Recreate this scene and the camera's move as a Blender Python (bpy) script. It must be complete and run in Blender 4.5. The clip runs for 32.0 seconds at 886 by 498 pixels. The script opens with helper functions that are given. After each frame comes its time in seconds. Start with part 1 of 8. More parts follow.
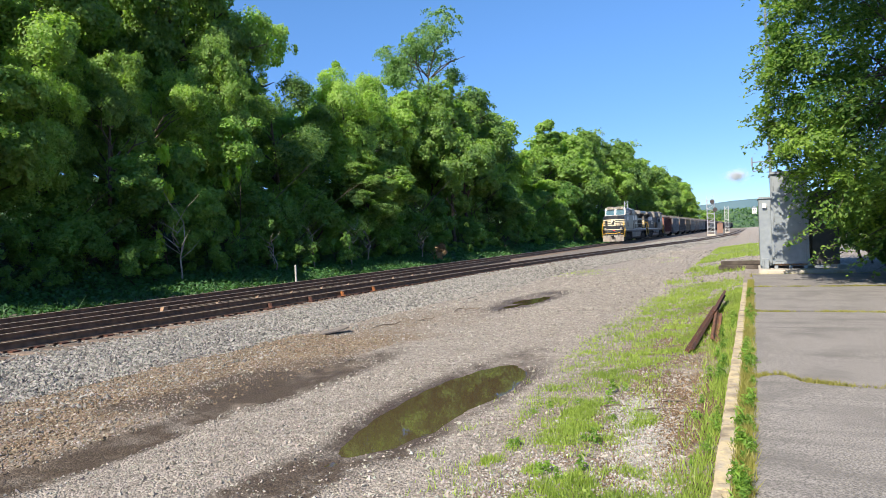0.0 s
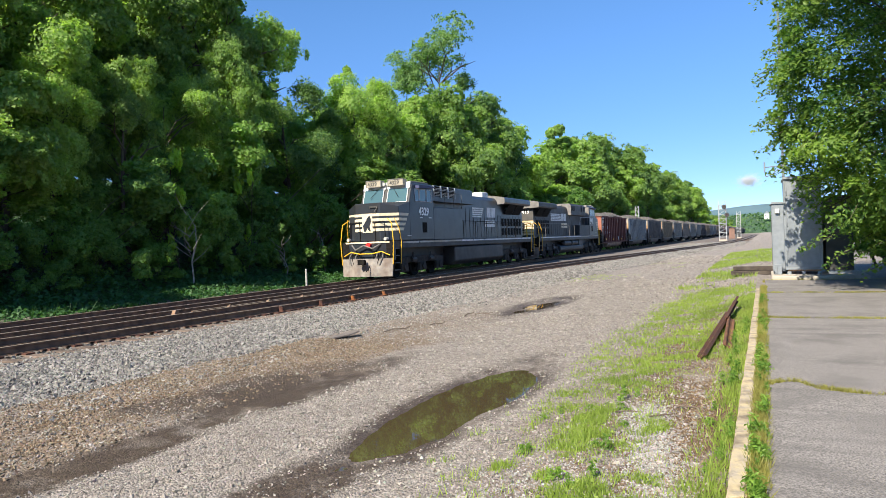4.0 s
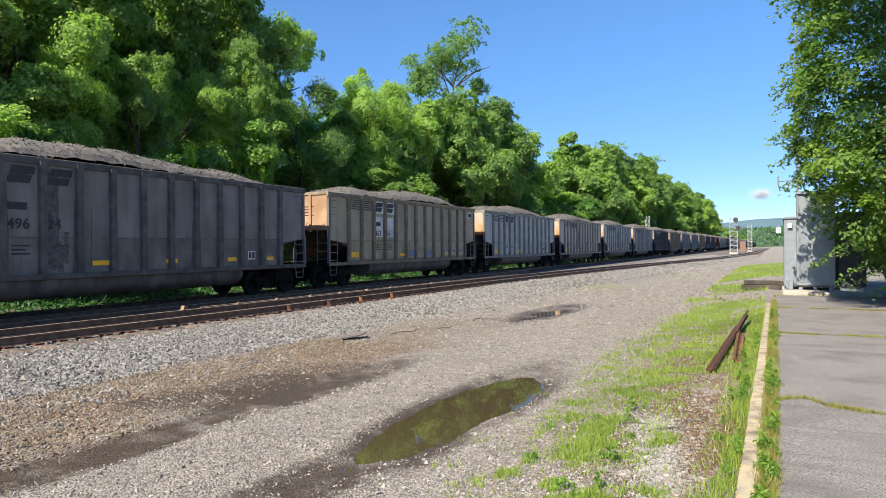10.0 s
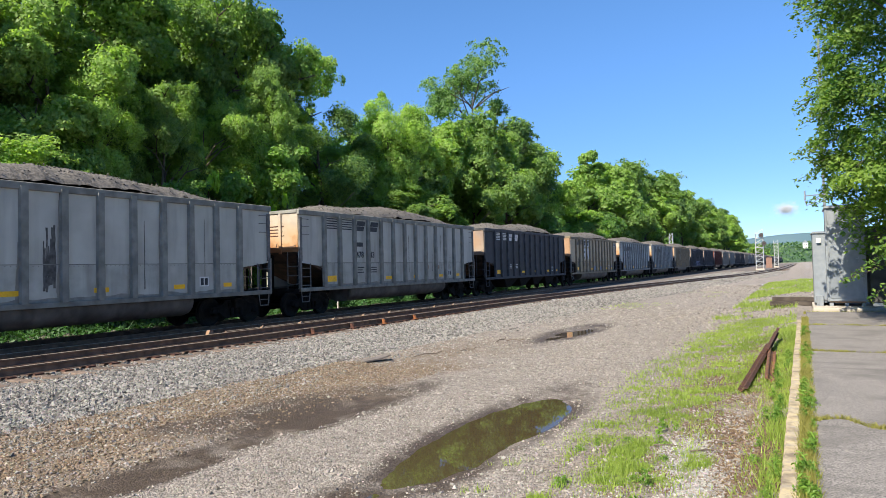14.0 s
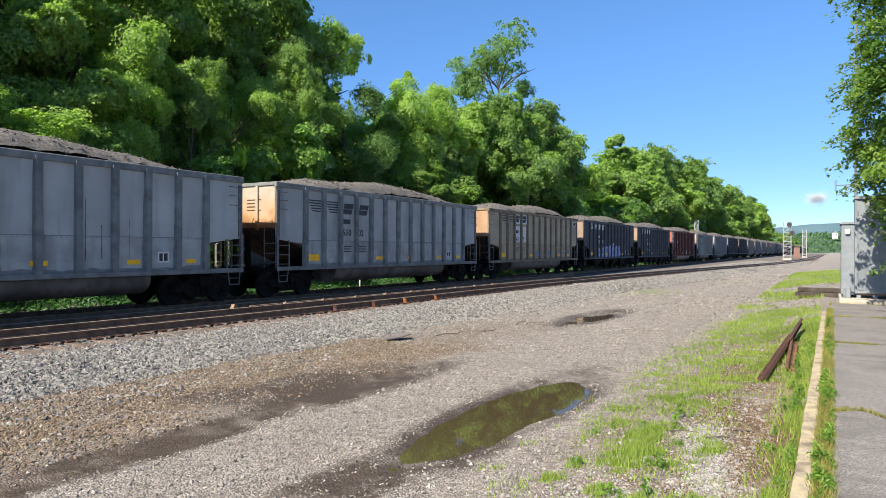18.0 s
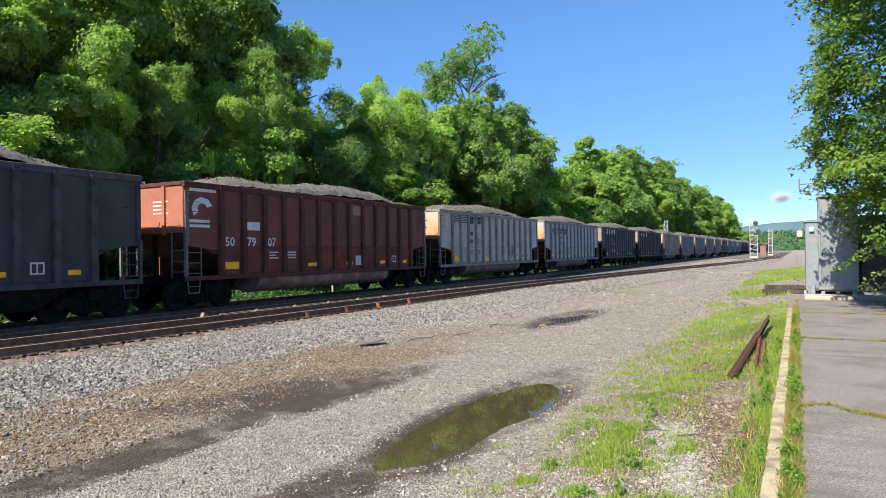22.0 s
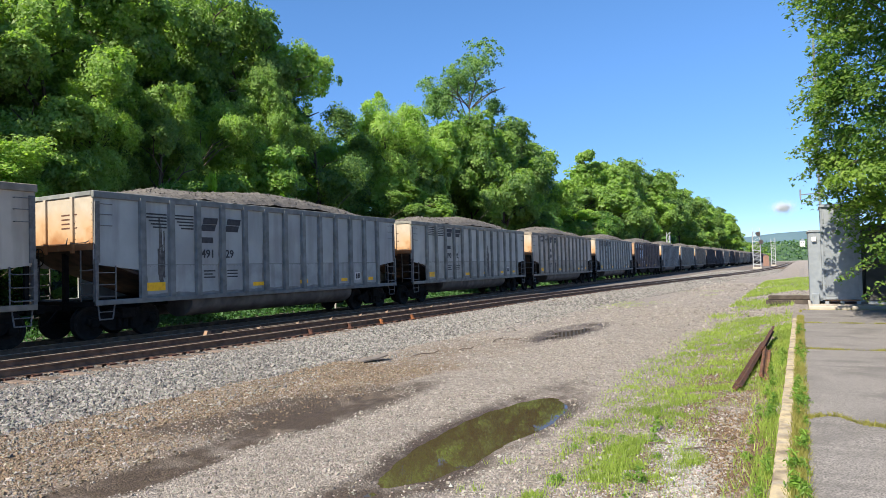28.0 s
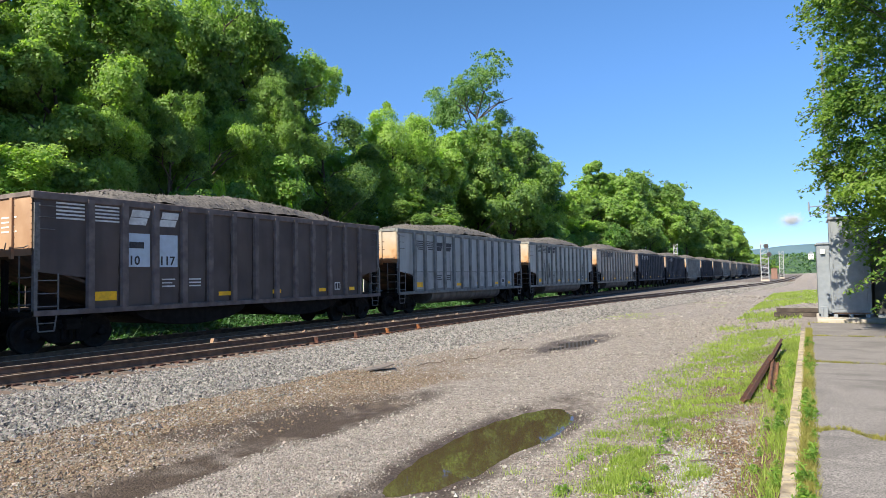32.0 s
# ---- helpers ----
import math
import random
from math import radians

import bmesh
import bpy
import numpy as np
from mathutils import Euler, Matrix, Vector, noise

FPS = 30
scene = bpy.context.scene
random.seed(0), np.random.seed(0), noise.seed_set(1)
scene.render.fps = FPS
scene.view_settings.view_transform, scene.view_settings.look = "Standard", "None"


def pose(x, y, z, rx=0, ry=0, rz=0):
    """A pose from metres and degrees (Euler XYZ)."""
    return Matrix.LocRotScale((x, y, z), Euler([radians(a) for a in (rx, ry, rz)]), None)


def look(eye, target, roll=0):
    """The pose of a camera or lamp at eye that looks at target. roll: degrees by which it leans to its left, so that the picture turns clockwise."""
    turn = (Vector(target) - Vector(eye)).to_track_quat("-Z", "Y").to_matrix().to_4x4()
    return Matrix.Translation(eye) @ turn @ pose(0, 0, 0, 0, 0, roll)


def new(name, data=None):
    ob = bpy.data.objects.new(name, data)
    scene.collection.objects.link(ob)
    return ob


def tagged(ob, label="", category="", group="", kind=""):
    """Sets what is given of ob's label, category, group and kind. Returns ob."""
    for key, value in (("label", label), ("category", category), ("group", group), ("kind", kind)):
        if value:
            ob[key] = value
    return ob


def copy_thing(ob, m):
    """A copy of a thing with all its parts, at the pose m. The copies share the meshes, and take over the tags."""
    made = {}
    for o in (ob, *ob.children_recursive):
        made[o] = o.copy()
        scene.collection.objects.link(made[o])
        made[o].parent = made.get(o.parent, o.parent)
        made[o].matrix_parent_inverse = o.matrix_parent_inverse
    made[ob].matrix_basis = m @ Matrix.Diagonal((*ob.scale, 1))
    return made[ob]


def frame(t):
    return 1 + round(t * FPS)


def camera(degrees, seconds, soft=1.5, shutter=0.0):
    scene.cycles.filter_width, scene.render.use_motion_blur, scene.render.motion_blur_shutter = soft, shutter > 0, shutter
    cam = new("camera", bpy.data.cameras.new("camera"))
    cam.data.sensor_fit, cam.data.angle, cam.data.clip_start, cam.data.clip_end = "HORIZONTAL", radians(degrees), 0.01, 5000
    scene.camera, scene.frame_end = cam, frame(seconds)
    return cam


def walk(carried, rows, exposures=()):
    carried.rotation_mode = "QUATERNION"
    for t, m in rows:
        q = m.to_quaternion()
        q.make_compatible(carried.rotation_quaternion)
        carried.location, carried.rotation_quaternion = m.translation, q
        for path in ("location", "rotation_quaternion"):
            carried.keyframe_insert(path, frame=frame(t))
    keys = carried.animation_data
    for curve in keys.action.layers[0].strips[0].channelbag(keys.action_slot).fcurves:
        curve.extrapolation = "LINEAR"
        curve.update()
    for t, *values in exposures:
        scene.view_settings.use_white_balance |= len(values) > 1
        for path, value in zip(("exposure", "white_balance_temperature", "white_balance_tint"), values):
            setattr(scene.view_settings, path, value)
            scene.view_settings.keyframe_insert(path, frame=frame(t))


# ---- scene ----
cam = camera(68.06, 32.0, soft=0.6)
# seconds, place of the eye, turn to the left, tilt up, roll
PATH = [
    (0.0, 0.031, 0.045, 2.100, 25.317, -0.966, -2.438),
    (0.5, 0.015, 0.051, 2.098, 25.788, -0.565, -2.015),
    (1.0, 0.022, 0.040, 2.101, 26.188, -0.692, -2.296),
    (1.5, 0.025, 0.052, 2.099, 26.234, -0.683, -2.382),
    (2.0, 0.023, 0.049, 2.102, 26.184, -0.622, -2.344),
    (2.5, 0.021, 0.052, 2.098, 26.101, -0.530, -2.282),
    (4.5, 0.018, 0.047, 2.098, 26.264, -0.529, -2.273),
    (5.0, 0.018, 0.050, 2.094, 26.364, -0.518, -2.274),
    (5.5, 0.023, 0.053, 2.091, 24.994, -0.823, -1.551),
    (6.0, -0.004, 0.086, 2.092, 24.490, -0.883, -0.808),
    (6.5, -0.015, 0.095, 2.096, 24.742, -0.608, -0.667),
    (7.0, -0.014, 0.085, 2.096, 25.091, -0.249, -0.637),
    (7.5, -0.015, 0.081, 2.104, 25.638, -0.099, -0.626),
    (8.0, -0.016, 0.074, 2.103, 26.006, 0.292, -0.678),
    (8.5, -0.008, 0.050, 2.105, 26.175, 0.457, -0.699),
    (9.0, -0.008, 0.046, 2.107, 26.506, 0.301, -0.642),
    (9.5, -0.002, 0.041, 2.108, 26.777, 0.085, -0.680),
    (10.0, -0.009, 0.040, 2.106, 26.922, -0.177, -0.450),
    (10.5, -0.009, 0.054, 2.103, 26.749, -0.034, -0.513),
    (11.0, -0.015, 0.052, 2.108, 26.695, 0.385, -0.782),
    (11.5, -0.023, 0.053, 2.107, 27.273, 0.463, -0.590),
    (12.0, -0.020, 0.046, 2.107, 29.017, 0.318, -0.926),
    (12.5, -0.016, 0.034, 2.113, 29.415, 0.373, -1.310),
    (13.0, -0.016, 0.030, 2.112, 29.026, 0.436, -1.283),
    (13.5, -0.028, 0.031, 2.112, 28.538, 1.390, -1.216),
    (14.0, -0.048, 0.048, 2.114, 28.752, 1.669, -1.351),
    (14.5, -0.045, 0.028, 2.109, 30.072, 1.897, -1.009),
    (16.5, -0.016, -0.032, 2.118, 32.083, 0.713, -0.401),
    (17.0, -0.021, -0.034, 2.117, 32.131, 0.450, 0.091),
    (17.5, -0.012, -0.041, 2.118, 31.572, 0.359, 0.023),
    (18.0, -0.013, -0.026, 2.114, 30.701, 0.031, 0.153),
    (18.5, -0.013, -0.011, 2.115, 30.421, -0.056, -0.196),
    (19.0, -0.013, -0.001, 2.115, 30.197, -0.043, -0.232),
    (19.5, -0.011, -0.006, 2.115, 29.966, -0.101, 0.123),
    (20.0, -0.014, 0.009, 2.111, 29.881, -0.163, 0.127),
    (20.5, -0.011, 0.003, 2.112, 29.918, -0.192, -0.085),
    (21.0, -0.011, -0.001, 2.114, 29.891, -0.189, -0.234),
    (21.5, -0.000, 0.004, 2.116, 29.066, -0.208, -0.675),
    (22.0, -0.011, 0.023, 2.115, 28.373, 0.340, -0.799),
    (22.5, -0.005, 0.023, 2.113, 28.468, 0.668, -0.583),
    (23.0, -0.008, 0.023, 2.113, 28.512, 0.805, -0.658),
    (23.5, 0.001, 0.005, 2.113, 28.548, 0.959, -0.689),
    (24.0, -0.004, 0.017, 2.111, 28.911, 0.711, -0.935),
    (24.5, -0.006, 0.003, 2.107, 29.065, 0.651, -0.742),
    (25.0, -0.005, -0.001, 2.114, 29.055, 0.584, -0.906),
    (25.5, -0.001, 0.008, 2.116, 29.099, 0.770, -0.988),
    (27.5, 0.003, 0.007, 2.121, 28.936, 1.261, -1.415),
    (28.0, -0.002, 0.009, 2.122, 28.557, 1.625, -1.555),
    (28.5, -0.000, 0.012, 2.117, 28.524, 2.113, -1.466),
    (29.0, -0.006, 0.026, 2.119, 28.639, 2.336, -1.156),
    (29.5, -0.014, 0.022, 2.108, 29.035, 2.614, -1.217),
    (30.0, 0.003, -0.010, 2.109, 29.250, 2.656, -1.210),
    (30.5, 0.002, -0.009, 2.108, 29.263, 2.538, -1.176),
    (31.0, -0.004, -0.002, 2.106, 29.252, 2.441, -1.049),
    (31.5, -0.001, -0.003, 2.111, 29.224, 2.450, -1.112),
    (32.0, 0.000, -0.000, 2.110, 29.109, 2.512, -1.103),
]
walk(cam, [(t, pose(x, y, z, 90 + p, 0, w) @ pose(0, 0, 0, 0, 0, r)) for t, x, y, z, w, p, r in PATH])

# ---- light ----
SUN_AZ, SUN_EL = radians(191), radians(43)
world = bpy.data.worlds.new("sky")
scene.world = world
world.use_nodes = True
wn, wl = world.node_tree.nodes, world.node_tree.links
sky = wn.new("ShaderNodeTexSky")
sky.sky_type, sky.sun_disc = "NISHITA", False
sky.sun_elevation, sky.sun_rotation = SUN_EL, SUN_AZ
sky.air_density, sky.dust_density, sky.ozone_density = 0.55, 0.0, 2.0
sky.altitude = 0
deep = wn.new("ShaderNodeHueSaturation")
deep.inputs["Saturation"].default_value = 1.12
wl.new(sky.outputs[0], deep.inputs["Color"])
# the clear air deepens the blue towards the horizon
wtc, wsep, wmr, wmx = wn.new("ShaderNodeTexCoord"), wn.new("ShaderNodeSeparateXYZ"), wn.new("ShaderNodeMapRange"), wn.new("ShaderNodeMix")
wl.new(wtc.outputs["Generated"], wsep.inputs[0])
wl.new(wsep.outputs[2], wmr.inputs["Value"])
wmr.interpolation_type = "SMOOTHSTEP"
wmr.inputs["From Min"].default_value, wmr.inputs["From Max"].default_value = -0.05, 0.42
wmx.data_type = "RGBA"
wmx.inputs[6].default_value, wmx.inputs[7].default_value = (0.41, 0.435, 0.53, 1), (0.86, 0.985, 1.01, 1)
wl.new(wmr.outputs[0], wmx.inputs[0])
clear = wn.new("ShaderNodeMix")
clear.data_type, clear.blend_type = "RGBA", "MULTIPLY"
clear.inputs[0].default_value = 1.0
wl.new(deep.outputs[0], clear.inputs[6])
wl.new(wmx.outputs[2], clear.inputs[7])
wl.new(clear.outputs[2], wn["Background"].inputs[0])
wn["Background"].inputs[1].default_value = 0.138
sun_dir = Vector((math.sin(SUN_AZ) * math.cos(SUN_EL), math.cos(SUN_AZ) * math.cos(SUN_EL), math.sin(SUN_EL)))
sun = new("sun", bpy.data.lights.new("sun", "SUN"))
sun.data.energy, sun.data.angle, sun.data.color = 5.35, radians(0.5), (1.0, 0.912, 0.755)
sun.matrix_basis = look(sun_dir * 50, (0, 0, 0))
scene.view_settings.exposure = 1.03

# ---- materials ----
def mat(name, a, b=None, scale=8.0, rough=0.75, bump=0.3, bscale=60.0, metal=0.0, stain=None, sscale=0.7, samount=0.6,
        streak=None, streak_amount=0.6, streak_dir=(1.0, 1.0, 0.12), vary=0.0, spec=0.4):
    """A surface of two tones with grain, larger stains, and where wanted streaks that run down."""
    m = bpy.data.materials.new(name)
    m.use_nodes = True
    n, l = m.node_tree.nodes, m.node_tree.links
    bsdf = n["Principled BSDF"]
    bsdf.inputs["Metallic"].default_value = metal
    bsdf.inputs["Specular IOR Level"].default_value = spec
    tc, info = n.new("ShaderNodeTexCoord"), n.new("ShaderNodeObjectInfo")
    off = n.new("ShaderNodeVectorMath")
    off.operation = "MULTIPLY_ADD"
    comb = n.new("ShaderNodeCombineXYZ")
    for k in range(3):
        l.new(info.outputs["Random"], comb.inputs[k])
    l.new(comb.outputs[0], off.inputs[0])
    off.inputs[1].default_value = (37.0, 19.0, 53.0)
    l.new(tc.outputs["Object"], off.inputs[2])

    def tex(sc, detail=5.0, stretch=None):
        t = n.new("ShaderNodeTexNoise")
        t.inputs["Scale"].default_value, t.inputs["Detail"].default_value = sc, detail
        src = off.outputs[0]
        if stretch:
            mp = n.new("ShaderNodeMapping")
            mp.inputs["Scale"].default_value = stretch
            l.new(src, mp.inputs["Vector"])
            src = mp.outputs[0]
        l.new(src, t.inputs["Vector"])
        return t.outputs["Fac"]

    def ramp(fac, lo, hi):
        r = n.new("ShaderNodeMapRange")
        r.inputs["From Min"].default_value, r.inputs["From Max"].default_value = lo, hi
        l.new(fac, r.inputs["Value"])
        return r.outputs[0]

    def mix(fac, x, y, amount=1.0):
        mx = n.new("ShaderNodeMix")
        mx.data_type = "RGBA"
        if amount != 1.0:
            mu = n.new("ShaderNodeMath")
            mu.operation = "MULTIPLY"
            mu.inputs[1].default_value = amount
            l.new(fac, mu.inputs[0])
            fac = mu.outputs[0]
        l.new(fac, mx.inputs[0])
        for k, v in ((6, x), (7, y)):
            if isinstance(v, tuple):
                mx.inputs[k].default_value = (*v, 1)
            else:
                l.new(v, mx.inputs[k])
        return mx.outputs[2]

    b = b or tuple(c * 0.75 for c in a)
    col = mix(ramp(tex(scale), 0.35, 0.65), a, b)
    if stain:
        col = mix(ramp(tex(sscale, 6.0), 0.48, 0.68), col, stain, samount)
    if streak:
        col = mix(ramp(tex(2.2, 4.0, streak_dir), 0.5, 0.72), col, streak, streak_amount)
    if vary:
        hsv = n.new("ShaderNodeHueSaturation")
        mr = n.new("ShaderNodeMapRange")
        mr.inputs["To Min"].default_value, mr.inputs["To Max"].default_value = 1 - vary, 1 + vary
        l.new(info.outputs["Random"], mr.inputs["Value"])
        l.new(mr.outputs[0], hsv.inputs["Value"])
        l.new(col, hsv.inputs["Color"])
        col = hsv.outputs[0]
    l.new(col, bsdf.inputs["Base Color"])
    rr = n.new("ShaderNodeMapRange")
    rr.inputs["To Min"].default_value, rr.inputs["To Max"].default_value = max(rough - 0.12, 0.02), min(rough + 0.12, 1)
    l.new(tex(scale * 1.7), rr.inputs["Value"])
    l.new(rr.outputs[0], bsdf.inputs["Roughness"])
    if bump:
        bp = n.new("ShaderNodeBump")
        bp.inputs["Strength"].default_value, bp.inputs["Distance"].default_value = bump, 0.02
        l.new(tex(bscale, 3.0), bp.inputs["Height"])
        l.new(bp.outputs[0], bsdf.inputs["Normal"])
    return m


def plain(name, color, rough=0.5, metal=0.0, emit=0.0):
    m = bpy.data.materials.new(name)
    m.use_nodes = True
    bsdf = m.node_tree.nodes["Principled BSDF"]
    bsdf.inputs["Base Color"].default_value = (*color, 1)
    bsdf.inputs["Roughness"].default_value, bsdf.inputs["Metallic"].default_value = rough, metal
    if emit:
        bsdf.inputs["Emission Color"].default_value = (*color, 1)
        bsdf.inputs["Emission Strength"].default_value = emit
    return m


def leaf_mat(name, lo, hi, through_amount=0.45, tint=(1.45, 1.75, 0.6), spread=(0.5, 1.2, 0.4)):
    """Leaves: each leaf has its own tone; some light passes through."""
    m = bpy.data.materials.new(name)
    m.use_nodes = True
    n, l = m.node_tree.nodes, m.node_tree.links
    bsdf, out = n["Principled BSDF"], n["Material Output"]
    geo, tc = n.new("ShaderNodeNewGeometry"), n.new("ShaderNodeTexCoord")
    info = n.new("ShaderNodeObjectInfo")
    big = n.new("ShaderNodeTexNoise")
    big.inputs["Scale"].default_value = 0.5
    l.new(tc.outputs["Object"], big.inputs["Vector"])
    add = n.new("ShaderNodeMath")
    add.operation = "MULTIPLY_ADD"
    l.new(geo.outputs["Random Per Island"], add.inputs[0])
    add.inputs[1].default_value = spread[0]
    sub = n.new("ShaderNodeMath")
    sub.operation = "MULTIPLY_ADD"
    l.new(big.outputs["Fac"], sub.inputs[0])
    sub.inputs[1].default_value, sub.inputs[2].default_value = spread[1], -0.42 * spread[1]
    l.new(sub.outputs[0], add.inputs[2])
    tone = n.new("ShaderNodeMath")
    tone.operation = "MULTIPLY_ADD"
    l.new(info.outputs["Random"], tone.inputs[0])
    tone.inputs[1].default_value = spread[2]
    l.new(add.outputs[0], tone.inputs[2])
    cr = n.new("ShaderNodeMix")
    cr.data_type = "RGBA"
    cr.inputs[6].default_value, cr.inputs[7].default_value = (*lo, 1), (*hi, 1)
    l.new(tone.outputs[0], cr.inputs[0])
    l.new(cr.outputs[2], bsdf.inputs["Base Color"])
    bsdf.inputs["Roughness"].default_value = 0.5
    bsdf.inputs["Specular IOR Level"].default_value = 0.3
    tr = n.new("ShaderNodeBsdfTranslucent")
    bright = n.new("ShaderNodeMix")
    bright.data_type, bright.blend_type = "RGBA", "MULTIPLY"
    bright.inputs[0].default_value = 1.0
    bright.inputs[7].default_value = (*tint, 1)
    l.new(cr.outputs[2], bright.inputs[6])
    l.new(bright.outputs[2], tr.inputs["Color"])
    mx = n.new("ShaderNodeMixShader")
    mx.inputs[0].default_value = through_amount
    l.new(bsdf.outputs[0], mx.inputs[1])
    l.new(tr.outputs[0], mx.inputs[2])
    l.new(mx.outputs[0], out.inputs["Surface"])
    return m


M_LEAF = leaf_mat("forest_leaf", (0.058, 0.132, 0.056), (0.335, 0.475, 0.122), 0.53, (1.45, 1.58, 0.64), (0.35, 0.95, 0.6))
M_LEAF_DARK = leaf_mat("shrub_leaf", (0.065, 0.15, 0.052), (0.24, 0.37, 0.09), 0.5)
M_LEAF_NEAR = leaf_mat("near_leaf", (0.034, 0.095, 0.024), (0.275, 0.39, 0.066), 0.46)
M_GRASS = leaf_mat("grass_blade", (0.11, 0.172, 0.036), (0.325, 0.405, 0.087), 0.42)
M_VERGE = leaf_mat("verge_blade", (0.028, 0.082, 0.03), (0.07, 0.16, 0.052), 0.32)
M_BARK = mat("bark", (0.10, 0.08, 0.06), (0.05, 0.04, 0.03), 14, 0.9, 0.8, 30)
M_RAIL_TOP = mat("worn_rail_head", (0.451, 0.361, 0.271), (0.328, 0.246, 0.172), 6, 0.4, 0.05, 80, 0.4)
M_RAIL = mat("rusty_rail", (0.22, 0.125, 0.078), (0.11, 0.068, 0.047), 5, 0.85, 0.4, 90)
M_RUST = mat("bright_rust", (0.30, 0.11, 0.03), (0.14, 0.05, 0.02), 9, 0.9, 0.5, 70)
M_RUST_DARK = mat("dark_rust", (0.10, 0.04, 0.025), (0.05, 0.025, 0.02), 9, 0.9, 0.5, 70)
M_TIE = mat("weathered_tie", (0.17, 0.125, 0.10), (0.085, 0.064, 0.053), 6, 0.92, 0.7, 40, vary=0.3)
M_KERB = mat("worn_cream_kerb", (0.47, 0.38, 0.225), (0.33, 0.29, 0.235), 9, 0.9, 0.7, 40, stain=(0.15, 0.12, 0.09), sscale=5, samount=0.9, streak=(0.22, 0.18, 0.14), streak_amount=0.7, streak_dir=(6.0, 3.0, 4.0))
M_ASPHALT = mat("worn_asphalt", (0.285, 0.262, 0.25), (0.088, 0.082, 0.08), 70, 0.92, 0.3, 120, stain=(0.115, 0.106, 0.102), sscale=1.6, samount=0.7, streak=(0.085, 0.079, 0.077), streak_amount=0.45, streak_dir=(0.22, 2.2, 1.0))
M_CONCRETE = mat("concrete", (0.451, 0.394, 0.328), (0.344, 0.312, 0.271), 5, 0.9, 0.4, 50)
M_GALV = mat("galvanised_sheet", (0.29, 0.315, 0.34), (0.24, 0.265, 0.29), 5, 0.42, 0.05, 30, 0.45, stain=(0.20, 0.22, 0.245))

# ---- mesh helpers ----
class Shape:
    """Gathers boxes, rods and prisms into one mesh."""

    def __init__(self):
        self.v, self.f = [], []

    def poly(self, verts, faces):
        k = len(self.v)
        self.v += [tuple(p) for p in verts]
        self.f += [tuple(i + k for i in f) for f in faces]
        return self

    def box(self, x0, x1, y0, y1, z0, z1):
        v = [(x0, y0, z0), (x1, y0, z0), (x1, y1, z0), (x0, y1, z0), (x0, y0, z1), (x1, y0, z1), (x1, y1, z1), (x0, y1, z1)]
        return self.poly(v, [(3, 2, 1, 0), (4, 5, 6, 7), (0, 1, 5, 4), (1, 2, 6, 5), (2, 3, 7, 6), (3, 0, 4, 7)])

    def prism(self, pts, axis, a, b):
        """A polygon of (u, v) drawn out along an axis from a to b. u, v are the other two axes in x, y, z order."""
        def at(u, v, w):
            return {0: (w, u, v), 1: (u, w, v), 2: (u, v, w)}[axis]
        n = len(pts)
        v = [at(u, w, a) for u, w in pts] + [at(u, w, b) for u, w in pts]
        fs = [tuple(range(n))[::-1], tuple(range(n, 2 * n))] + [(i, (i + 1) % n, n + (i + 1) % n, n + i) for i in range(n)]
        return self.poly(v, fs)

    def rod(self, p, q, r, n=8, r2=None):
        p, q = Vector(p), Vector(q)
        d = (q - p).normalized()
        u = d.orthogonal().normalized()
        w = d.cross(u)
        r2 = r if r2 is None else r2
        ring = lambda c, rad: [c + (u * math.cos(a) + w * math.sin(a)) * rad for a in [2 * math.pi * k / n for k in range(n)]]
        fs = [(i, (i + 1) % n, n + (i + 1) % n, n + i) for i in range(n)] + [tuple(range(n))[::-1], tuple(range(n, 2 * n))]
        return self.poly(ring(p, r) + ring(q, r2), fs)

    def pipe(self, pts, r, n=6):
        for a, b in zip(pts, pts[1:]):
            self.rod(a, b, r, n)
        return self

    def lathe(self, pts, axis_from, axis_dir, n=20):
        """Rings of (distance along the axis, radius)."""
        o, d = Vector(axis_from), Vector(axis_dir).normalized()
        u = d.orthogonal().normalized()
        w = d.cross(u)
        v, fs, m = [], [], len(pts)
        for s, r in pts:
            v += [o + d * s + (u * math.cos(2 * math.pi * k / n) + w * math.sin(2 * math.pi * k / n)) * r for k in range(n)]
        for i in range(m - 1):
            fs += [(i * n + k, i * n + (k + 1) % n, (i + 1) * n + (k + 1) % n, (i + 1) * n + k) for k in range(n)]
        fs += [tuple(range(n))[::-1], tuple(range((m - 1) * n, m * n))]
        return self.poly(v, fs)

    def mesh(self, name, material, bevel=0.0, smooth=False):
        me = bpy.data.meshes.new(name)
        me.from_pydata(self.v, [], self.f)
        bm = bmesh.new()
        bm.from_mesh(me)
        bmesh.ops.recalc_face_normals(bm, faces=bm.faces)
        if bevel:
            bmesh.ops.bevel(bm, geom=[e for e in bm.edges if len(e.link_faces) == 2 and e.calc_face_angle(0) > 0.5],
                            offset=bevel, segments=1, affect="EDGES", clamp_overlap=True)
        if smooth:
            for f in bm.faces:
                f.smooth = True
            for e in bm.edges:
                e.smooth = not (len(e.link_faces) == 2 and e.calc_face_angle(0) > 0.7)
        bm.to_mesh(me)
        bm.free()
        me.materials.append(material)
        return me


def part(name, data, parent, label="", m=None):
    """Links a mesh as one part under a thing or a part."""
    ob = new(name, data)
    ob.parent = parent
    if m is not None:
        ob.matrix_basis = m
    if label:
        ob["label"] = label
    return ob


